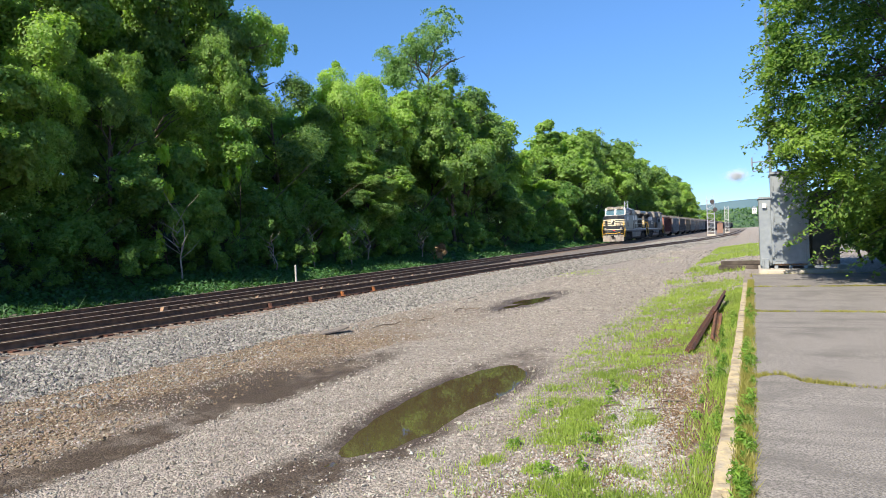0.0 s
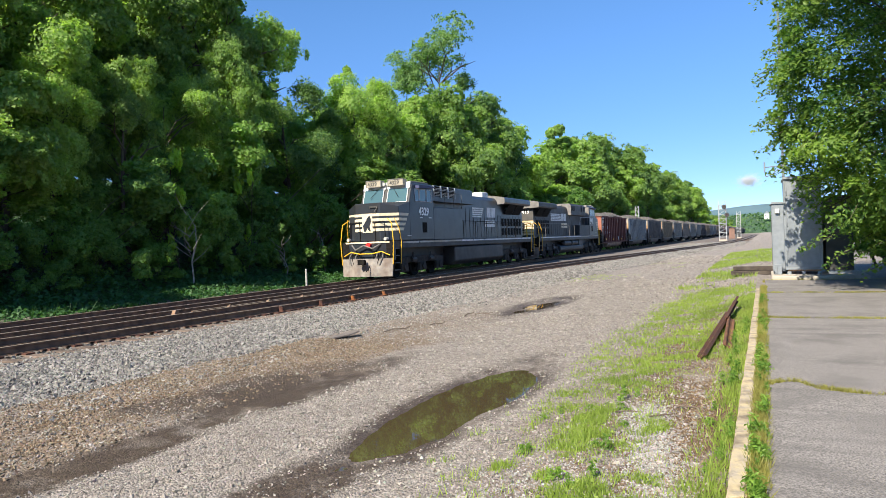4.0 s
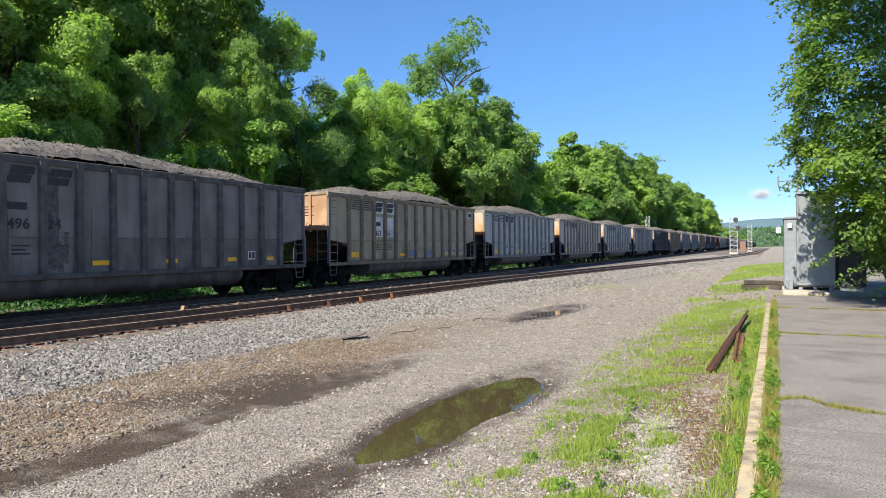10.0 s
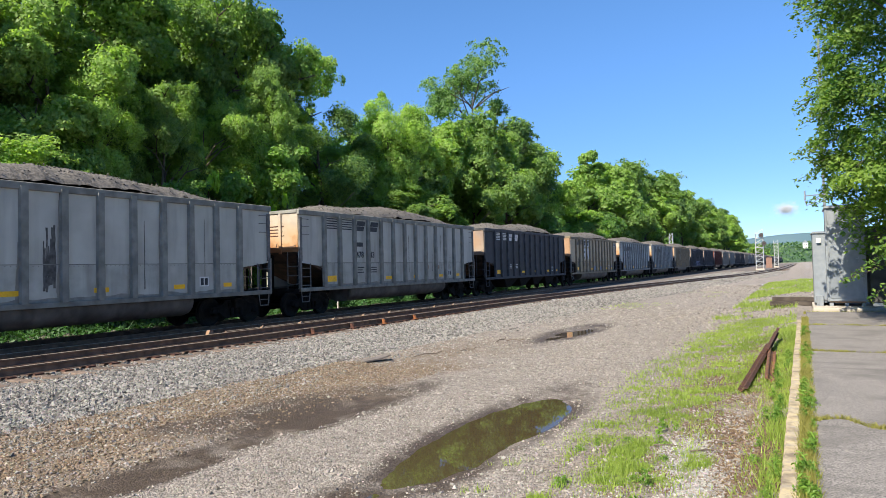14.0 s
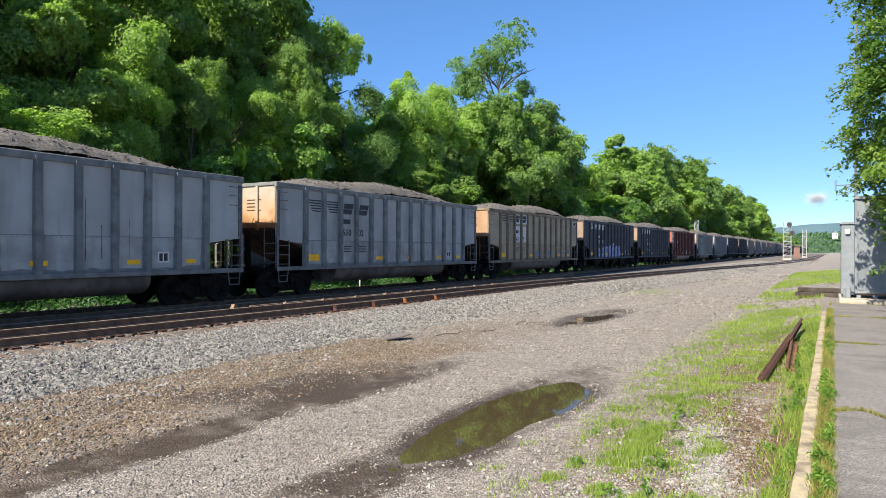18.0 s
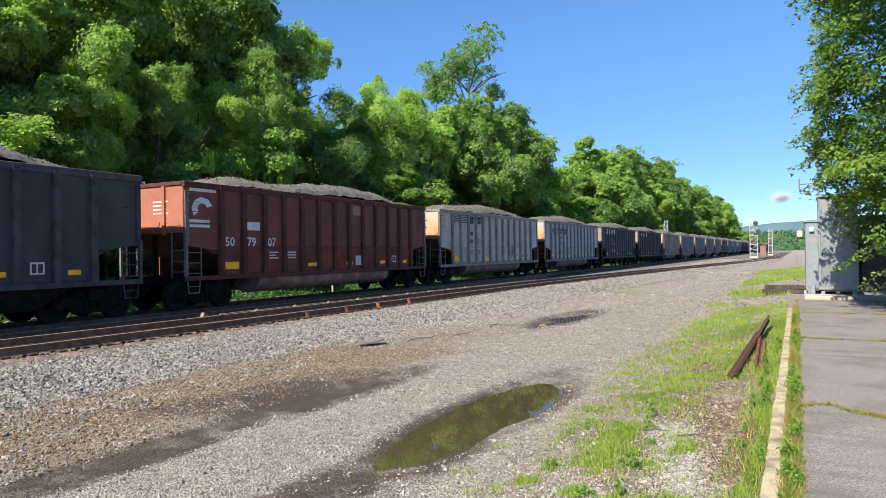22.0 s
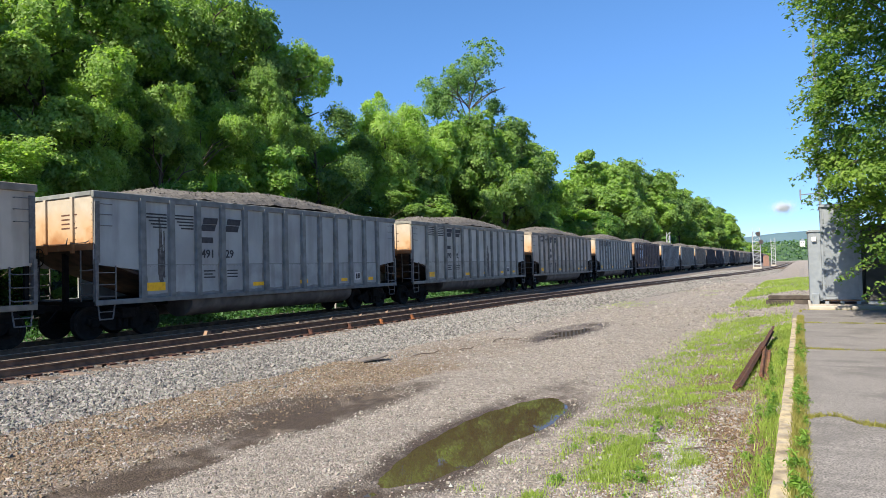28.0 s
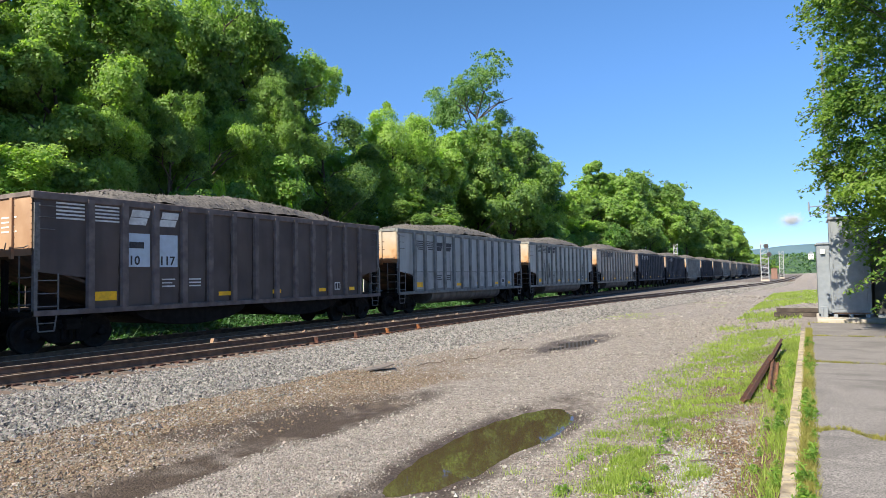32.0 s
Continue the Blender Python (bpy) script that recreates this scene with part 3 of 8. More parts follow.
# braces along the near rail of the siding
BR = Shape().box(0.0, 0.16, -0.07, 0.07, -0.20, -0.17).prism([(0.0, -0.18), (0.16, -0.18), (0.05, -0.02), (0.0, -0.02)], 1, -0.055, 0.055)
BR.rod((0.10, 0, -0.17), (0.10, 0, -0.06), 0.022)
for k, y in enumerate((15.6, 17.5, 19.27, 21.25)):
    thing("rail_brace", "rust-orange cast rail brace against the rail" if k > 1 else "rust-brown cast rail brace against the rail", "rail brace", "braces along the siding rail",
          BR.mesh("rail_brace", M_RUST if k > 1 else M_RUST_DARK, 0.008), pose(track_b(y) + 0.755 + 0.035, y, RAIL_Z))
CL = Shape().box(-0.05, 0.05, -0.06, 0.06, -0.03, 0.025).rod((0.02, 0, 0.0), (0.02, 0, 0.06), 0.02)
for k in range(9):
    y = 15.3 + k * 1.72
    thing("rail_clip", "small pale rusty clip beside the guard rail", "rail clip", "clips along the guard rail",
          CL.mesh("rail_clip", mat("clip_rust%d" % k, (0.32, 0.22, 0.15), None, 12)) if k == 0 else bpy.data.meshes["rail_clip"], pose(track_b(y) - 0.755 - 0.16, y, RAIL_Z + 0.0))

# ---- platform ----
plat = thing("platform", "low station platform of worn grey asphalt slabs", "platform", kind="structure")


def seam_bend(x, seam):
    """The joint near the middle has heaved into a wavy line; the others run nearly straight."""
    if seam == 8.12:
        return float(np.interp(x, [0, 0.1, 0.22, 0.32, 0.45, 0.8, 1.2, 3, 9], [-0.1, 0.02, 0.13, 0.08, -0.18, -0.32, -0.36, -0.3, -0.2]))
    return 0.06 * noise.noise((x * 0.9, seam, 5.0))


SEAMS = [-6.0, 2.25, 8.12, 14.1, 19.7, 24.6]
rng = random.Random(8)
for a, b in zip(SEAMS, SEAMS[1:]):
    s = Shape()
    nx, ny = 26, 12
    wide = 9.0 if b < 15 else 4.8
    for j in range(ny + 1):
        for i in range(nx + 1):
            x = -0.02 + wide * (i / nx) ** 2
            y = a + 0.05 + (b - a - 0.10) * j / ny
            e = (0.03 * noise.noise((x * 1.7, y * 3.1, 2.0)) + seam_bend(x, a if j == 0 else b)) if j in (0, ny) else 0
            s.v.append((x + (0.03 * noise.noise((y * 2.0, 3, 1)) if i == 0 else 0), y + e, PLAT_Z + 0.012 * noise.noise((x * 0.5, y * 0.5, 9.0))))
    w = nx + 1
    s.f = [(j * w + i, j * w + i + 1, (j + 1) * w + i + 1, (j + 1) * w + i) for j in range(ny) for i in range(nx)]
    border = [i for i in range(w)] + [j * w + nx for j in range(1, ny + 1)] + [ny * w + i for i in range(nx - 1, -1, -1)] + [j * w for j in range(ny - 1, 0, -1)]
    k0 = len(s.v)
    s.v += [(s.v[i][0], s.v[i][1], PLAT_Z - 0.2) for i in border]
    m = len(border)
    s.f += [(border[i], k0 + i, k0 + (i + 1) % m, border[(i + 1) % m]) for i in range(m)]
    part("slab", s.mesh("slab", M_ASPHALT), plat)
kerb = thing("kerb", "worn kerb with flaking cream-yellow paint along the platform", "kerb", kind="structure")
y = -6.0
while y < 20.4:
    ln = 1.5
    s = Shape().box(-0.26, -0.14, y + 0.004, y + ln - 0.004, 0.1, PLAT_Z + 0.01)
    bm = bmesh.new()
    me = s.mesh("kerb_stone", M_KERB)
    bm.from_mesh(me)
    bmesh.ops.subdivide_edges(bm, edges=[e for e in bm.edges if abs(e.verts[0].co.y - e.verts[1].co.y) > 1], cuts=18)
    bmesh.ops.bevel(bm, geom=[e for e in bm.edges if e.calc_length() < 0.2 and e.calc_face_angle(0) > 0.5 and min(v.co.z for v in e.verts) > 0.3], offset=0.012, segments=2, affect="EDGES")
    for v in bm.verts:
        if v.co.z > 0.3:
            v.co.x += 0.010 * noise.noise((v.co.x * 9, v.co.y * 1.7, 4))
            v.co.z += 0.010 * noise.noise((v.co.x * 6, v.co.y * 1.9, 8))
    bm.to_mesh(me)
    bm.free()
    part("kerb_stone", me, kerb)
    y += ln

# ---- trees ----
def unit(v):
    return v / np.maximum(np.linalg.norm(v, axis=1), 1e-6)[:, None]


def spray_points(rng, c, nor, rad, per, droop=0.28, thick=0.2):
    """Leaves in shallow drooping domes: their places, and where they face."""
    k = np.repeat(np.arange(len(c)), per)
    m = len(k)
    n = nor[k]
    t = unit(np.cross(n, rng.normal(size=(m, 3))))
    u = np.sqrt(rng.random(m)) * np.where(rng.random(m) < 0.12, rng.uniform(1.0, 1.25, m), 1.0)
    r = rad[k]
    p = c[k] + t * (u * r)[:, None] - n * (droop * u * u * r)[:, None] + n * (rng.normal(size=m) * thick * r)[:, None]
    return p, n + t * (0.55 * u)[:, None]


def crown_mesh(name, seed, blobs, leaves, size, rx, rz, z0, material, ragged=0.35, up=0.35, clump=(0.07, 0.15)):
    """Boughs round a leaning, gappy crown; each carries drooping sprays of leaves, with hollows between. z0: height of the crown's middle."""
    rng = np.random.default_rng(seed)
    nb = max(5, blobs // 7)
    d = unit(rng.normal(size=(nb, 3)) + np.array([0, 0, 0.12]))
    r = rng.uniform(0.45, 0.82, nb) * (1 + ragged * 0.35 * rng.normal(size=nb))
    dims = np.array([rx, rx, rz])
    bough = d * np.clip(r, 0.3, 0.95)[:, None] * dims + np.array([0, 0, z0])
    br = rng.uniform(0.24, 0.42, nb) * rx
    ns = blobs * 3
    k = rng.integers(0, nb, ns)
    dd = unit(unit(rng.normal(size=(ns, 3))) + 0.55 * d[k] + np.array([0, 0, 0.3]))
    far = np.where(rng.random(ns) < 0.16, rng.uniform(1.05, 1.32, ns), rng.uniform(0.6, 1.05, ns))
    c = bough[k] + dd * (br[k] * far)[:, None] * np.array([1.1, 1.1, 0.9])
    nor = unit(dd + np.array([0, 0, up + 0.25]) + 0.35 * rng.normal(size=(ns, 3)))
    rad = rng.uniform(*clump, ns) * rx
    p, out = spray_points(rng, c, nor, rad, max(6, int(leaves * 0.8 / ns)))
    inner = int(leaves * 0.2)
    kk = rng.integers(0, nb, inner)
    q = unit(rng.normal(size=(inner, 3)))
    p = np.concatenate([p, bough[kk] + q * (0.85 * rng.random(inner) ** 0.4 * br[kk])[:, None]])
    out = np.concatenate([out, q])
    v, f = leaf_tris(p, size, rng, 0.1, out)
    return quick_mesh(name, v, f, material)


def trunk_mesh(name, seed, height, r, spread, limbs=7, material=None, low=0.35):
    rnd = random.Random(seed)
    s = Shape()
    pts, p = [], Vector((0, 0, -0.4))
    for k in range(7):
        pts.append(p.copy())
        p += Vector((rnd.uniform(-0.25, 0.25), rnd.uniform(-0.25, 0.25), (height + 0.4) / 6))
    for k in range(6):
        s.rod(pts[k], pts[k + 1], r * (1 - k / 7.0), 8, r * (1 - (k + 1) / 7.0))
    for _ in range(limbs):
        t = rnd.uniform(low, 0.95)
        a = pts[0].lerp(pts[-1], t)
        ang = rnd.uniform(0, 6.28)
        b = a + Vector((math.cos(ang), math.sin(ang), rnd.uniform(0.3, 0.9))) * spread * rnd.uniform(0.4, 0.8)
        c = b + Vector((math.cos(ang + 0.5), math.sin(ang + 0.5), rnd.uniform(0.2, 0.8))) * spread * 0.4
        s.rod(a, b, r * 0.42 * (1.1 - t * 0.6), 6, r * 0.2)
        s.rod(b, c, r * 0.2, 5, r * 0.07)
        e = b + Vector((math.cos(ang - 0.7), math.sin(ang - 0.7), rnd.uniform(0.3, 1.0))) * spread * 0.3
        s.rod(b, e, r * 0.15, 5, r * 0.05)
    return s.mesh(name, material or M_BARK, smooth=True)


def tree(label, crown, trunk, m, group, name="tree"):
    t = thing(name, label, "tree", group, m=m)
    part("trunk", trunk, t)
    part("crown", crown, t)
    return t


def ground_at(x, y):
    return float(ground_height(np.array([x]), np.array([y]))[0])


CLUMP = (0.08, 0.17)
SHAPES = ((11, 100, 4.0, 5.2, 9.0, 0.35), (12, 120, 4.3, 4.8, 9.4, 0.55), (13, 90, 3.6, 5.8, 8.6, 0.5), (14, 110, 4.6, 4.6, 8.8, 0.4))
CROWNS = [crown_mesh("crown", s, n, 21000, 0.14, rx, rz, z, M_LEAF, rag, 0.35, CLUMP) for s, n, rx, rz, z, rag in SHAPES]
NEAR_CROWNS = [crown_mesh("crown", s + 80, n, 52000, 0.08, rx, rz, z, M_LEAF, rag, 0.35, CLUMP) for s, n, rx, rz, z, rag in SHAPES]
FAR_CROWNS = [crown_mesh("crown", 15 + k, 60, 12000, 0.175, 4.4, 5.2, 9.0, M_LEAF, 0.5, 0.35, (0.10, 0.2)) for k in range(3)]
TRUNKS = [trunk_mesh("trunk", 21 + k, 11.0, 0.24, 2.5, 9) for k in range(3)]
# height of the wood's skyline along the line
SKYLINE = ([-60, 2, 10, 17, 24, 28, 31.5, 33.2, 34.4, 36, 38, 41, 45, 48, 55, 60, 71, 77, 80, 91, 94, 98, 109, 142, 200, 296, 330, 356, 400],
           [13, 16.5, 17.8, 18.8, 19.8, 20.4, 19.2, 16.5, 13.0, 13.2, 16.2, 17.2, 16.2, 17.4, 17.4, 18.2, 18.8, 15.5, 8.0, 7.6, 13.0, 17.0, 20.0, 22.0, 22.6, 23.2, 19, 14, 8])
# where the wood's edge steps towards the track, and where it stands back
BULGE = ([-30, 0, 8, 13, 17, 21, 29, 33, 36, 43, 46, 49, 53, 62, 68, 73, 78, 90, 96, 110, 122, 135, 160, 400],
         [0.8, 0.6, 0.2, 0.0, -0.6, -2.2, -2.6, 0.8, 2.0, 1.6, -1.8, -2.2, 1.4, 2.0, -1.6, -1.8, 1.0, -2.0, 1.6, 1.8, -1.4, 1.4, 0.5, 0])
rng = random.Random(3)
wood = "trees of the wood behind the track"
y = -26.0
while y < 375:
    near = 3 < y < 80
    step = 4.3 if near else 5.5 if y < 150 else 9.0
    rows = ((-25.8, 6.5), (-28.6, 0.35), (-33.0, 0.5)) if near else ((-26.5, 6.0), (-29.5, 0.4))
    for row, (x, drop) in enumerate(rows):
        if row != 1 and rng.random() < (0.2 if row == 0 else 0.35):
            continue
        yy, xx = y + rng.uniform(-1.4, 1.4) + row * 1.5, x + rng.uniform(-0.9, 0.9)
        step_in = float(np.interp(yy, *BULGE))
        xx += step_in if row < 2 else step_in * 0.3
        if row == 0 and step_in < -1.2:
            continue
        top = np.interp(yy * (28.0 / -xx), *SKYLINE) * (-xx / 28.0) * (0.86 if row == 2 else 1.0) - drop * rng.uniform(0.2, 1.4)
        base = ground_at(xx, yy) - 0.1
        k = rng.randrange(4) if near else rng.randrange(3)
        h = (top - base) / ((14.6, 14.6, 14.8, 13.8)[k] if near else 14.6)
        wide = min(max(h, 0.8), 1.2) * rng.uniform(0.85, 1.1) * (1.0 if near else 1.2)
        m = pose(xx, yy, base, 0, 0, rng.uniform(0, 360)) @ Matrix.Diagonal((wide, wide, h, 1))
        tree("leafy green broadleaf tree on the wooded bank", (NEAR_CROWNS if y < 38 else CROWNS)[k] if near else FAR_CROWNS[k], TRUNKS[rng.randrange(3)], m, wood)
    y += step
# the leaning tree at the edge of the gap
tree("tall leafy tree at the edge of a gap in the wood", crown_mesh("crown", 118, 100, 40000, 0.085, 3.6, 5.4, 9.6, M_LEAF, 0.5, 0.35, CLUMP), trunk_mesh("trunk", 119, 12, 0.26, 2.6, 10), pose(-29.6, 31.4, ground_at(-29.6, 31.4) - 0.1) @ Matrix.Diagonal((1, 1, 1.2, 1)), wood)
# smaller trees that close the wood behind
y = -4.0
while y < 95:
    xx, h = -31.5 + rng.uniform(-1, 1), rng.uniform(0.55, 0.72)
    tree("leafy green broadleaf tree on the wooded bank", FAR_CROWNS[rng.randrange(3)], TRUNKS[rng.randrange(3)], pose(xx, y, ground_at(xx, y) - 0.1, 0, 0, rng.uniform(0, 360)) @ Matrix.Diagonal((0.9, 0.9, h, 1)), wood)
    y += 4.2
# young trees that fill the hollow behind the leaning one
for k, (xx, y) in enumerate(((-29.8, 20.5), (-30.6, 23.6), (-29.9, 26.6), (-31.4, 29.4), (-32.6, 33.0), (-29.4, 17.0), (-31.0, 14.2), (-29.6, 11.5))):
    tree("young leafy tree in the hollow of the wood", CROWNS[k % 4], TRUNKS[k % 3], pose(xx, y, ground_at(xx, y) - 0.1, 0, 0, 70 * k) @ Matrix.Diagonal((0.72, 0.72, 0.62, 1)), wood)
# slim young trees that reach out of the hollow into the sun
for k, (xx, y, h, wide) in enumerate(((-25.3, 16.6, 0.66, 0.5), (-25.0, 19.6, 0.78, 0.55), (-25.8, 22.8, 0.72, 0.55), (-25.6, 26.2, 0.84, 0.55), (-26.6, 14.9, 0.42, 0.62), (-27.4, 12.2, 0.46, 0.62))):
    tree("slim young leafy tree at the sunny edge of the wood", NEAR_CROWNS[(k + 1) % 4], TRUNKS[k % 3], pose(xx, y, ground_at(xx, y) - 0.1, 0, 0, 110 * k) @ Matrix.Diagonal((wide, wide, h, 1)), wood)
# the tall open-crowned tree that stands above the wood
M_LOCUST = leaf_mat("locust_leaf", (0.045, 0.11, 0.05), (0.20, 0.32, 0.10), 0.45, (1.4, 1.6, 0.65))
tall = crown_mesh("crown", 31, 120, 15000, 0.11, 4.7, 4.3, 17.2, M_LOCUST, 0.35, clump=(0.07, 0.14))
tree("tall open-crowned tree standing above the wood", tall, trunk_mesh("trunk", 33, 17, 0.28, 4.0, 16, low=0.6), pose(-30.0, 60.5, 2.5) @ Matrix.Diagonal((1, 1, 1.03, 1)), wood)

# slender vine-hung trees that rise over the skyline further off
vine = crown_mesh("crown", 36, 70, 9000, 0.2, 2.6, 6.5, 13.0, M_LEAF, 0.55, 0.35, (0.12, 0.26))
for y, top in ((99.3, 22.6), (122.3, 20.3), (73.5, 18.4)):
    base = ground_at(-27.6, y)
    h = (top - base) / 19.6
    tree("slender vine-hung tree rising over the wood", vine, TRUNKS[1], pose(-27.6, y, base, 0, 0, 40 * y) @ Matrix.Diagonal((h, h, h, 1)), wood)

# ---- shrubs at the foot of the wood ----
SHRUBS = [crown_mesh("shrub_crown", 41 + k, 34, 6000, 0.055, 1.5, 1.25, 1.35, M_LEAF_DARK, 0.4) for k in range(3)]
BIG_SHRUBS = [crown_mesh("shrub_crown", 47 + k, 44, 14000, 0.038, 1.5, 1.25, 1.35, M_LEAF_DARK, 0.5) for k in range(2)]
STEMS = trunk_mesh("shrub_stems", 45, 1.6, 0.05, 1.2, 7)
rng = random.Random(6)
y = -12.0
while y < 150:
    for x, lo, hi in ((-22.9, 0.5, 0.95), (-24.3, 0.9, 1.6), (-26.0, 1.5, 2.5)):
        xx, yy = x + rng.uniform(-0.5, 0.5), y + rng.uniform(-1, 1)
        sc = rng.uniform(lo, hi) * (1.0 if y < 60 else 1.3) * (0.62 if y < 19 and x < -25 else 1.0)
        t = thing("shrub", "dark green leafy shrub at the foot of the wood", "shrub", "shrubs at the foot of the wood",
                  m=pose(xx, yy, ground_at(xx, yy) - 0.05, 0, 0, rng.uniform(0, 360)) @ Matrix.Diagonal((sc, sc, sc * rng.uniform(0.8, 1.2), 1)))
        part("stem", STEMS, t)
        part("foliage", BIG_SHRUBS[rng.randrange(2)] if x < -24.0 and 6 < y < 45 else SHRUBS[rng.randrange(3)], t)
    y += 2.3 if y < 60 else 4.5

# added saplings: sunlit patches before the dark wood, put into a yellow-green leaf colour
LIT_PATCH = crown_mesh("sunlit_patch_crown", 75, 14, 1500, 0.06, 0.45, 0.95, 1.2, leaf_mat("sunlit_patch_leaf", (0.22, 0.38, 0.05), (0.42, 0.55, 0.09), 0.55), 0.5)
LIT_PATCH_STEM = trunk_mesh("sunlit_patch_stem", 76, 1.8, 0.03, 0.5, 5)
for y, top in ((25.6, 8.3), (21.1, 7.0)):
    base = ground_at(-23.6, y)
    h = (top - base) / 2.2
    t = thing("sapling", "added yellow-green sapling, its leaf colour standing in for a sunlit patch", "sapling", "young saplings at the wood's edge", m=pose(-23.6, y, base, 0, 0, 50 * y) @ Matrix.Diagonal((1.1, 1.1, h, 1)))
    part("stem", LIT_PATCH_STEM, t)
    part("foliage", LIT_PATCH, t)

# bare pale saplings among them
M_DEAD = mat("pale_dead_wood", (0.36, 0.32, 0.27), (0.25, 0.21, 0.18), 9, 0.9, 0.2)
for k, (x, y, h) in enumerate(((-22.4, 20.9, 3.4), (-22.5, 30.5, 2.4), (-22.3, 34.0, 2.6), (-22.6, 36.5, 2.2), (-22.3, 27.0, 1.9), (-22.2, 43.5, 2.4))):
    sap = thing("bare_sapling", "bare pale sapling with forked twigs", "sapling", "bare saplings along the verge",
          None, pose(x, y, ground_at(x, y), 0, 0, 50 * k))
    q = random.Random(60 + k)
    bend = [Vector((0.06 * q.uniform(-1, 1) * j, 0.06 * q.uniform(-1, 1) * j, -0.3 + (h + 0.3) * j / 5)) for j in range(6)]
    st = Shape()
    for j in range(5):
        st.rod(bend[j], bend[j + 1], 0.045 * (1 - j / 6), 6, 0.045 * (1 - (j + 1) / 6))
    part("stem", st.mesh("stem", M_DEAD, smooth=True), sap)
    for j in range(11):
        a0, ang, ln = bend[1].lerp(bend[5], q.uniform(0.15, 0.95)), q.uniform(0, 6.28), h * q.uniform(0.2, 0.38)
        b0 = a0 + Vector((math.cos(ang), math.sin(ang), q.uniform(0.6, 1.2))) * ln * 0.6
        c0 = b0 + Vector((math.cos(ang + 0.5), math.sin(ang + 0.5), q.uniform(0.5, 1.2))) * ln * 0.5
        part("twig", Shape().rod(a0, b0, 0.018, 5, 0.01).rod(b0, c0, 0.01, 4, 0.004).mesh("twig", M_DEAD), sap)
rust_shrub = thing("dry_shrub", "dry rust-brown shrub by the main track", "shrub", m=pose(-21.2, 44.5, 0.2) @ Matrix.Diagonal((0.8, 0.8, 0.8, 1)))
part("foliage", crown_mesh("dry_crown", 71, 22, 2600, 0.07, 1.1, 1.0, 1.0, leaf_mat("dry_leaf", (0.14, 0.085, 0.05), (0.32, 0.22, 0.13), 0.3), 0.4), rust_shrub)
part("stem", STEMS, rust_shrub)
thing("marker_post", "white marker post beside the main track", "post", data=Shape().rod((0, 0, -0.1), (0, 0, 0.95), 0.05, 10).rod((0, 0, 0.95), (0, 0, 1.0), 0.05, 10, 0.02).mesh("marker_post", mat("white_post", (0.42, 0.42, 0.40), None, 8)), m=pose(-20.2, 25.9, 0.1))

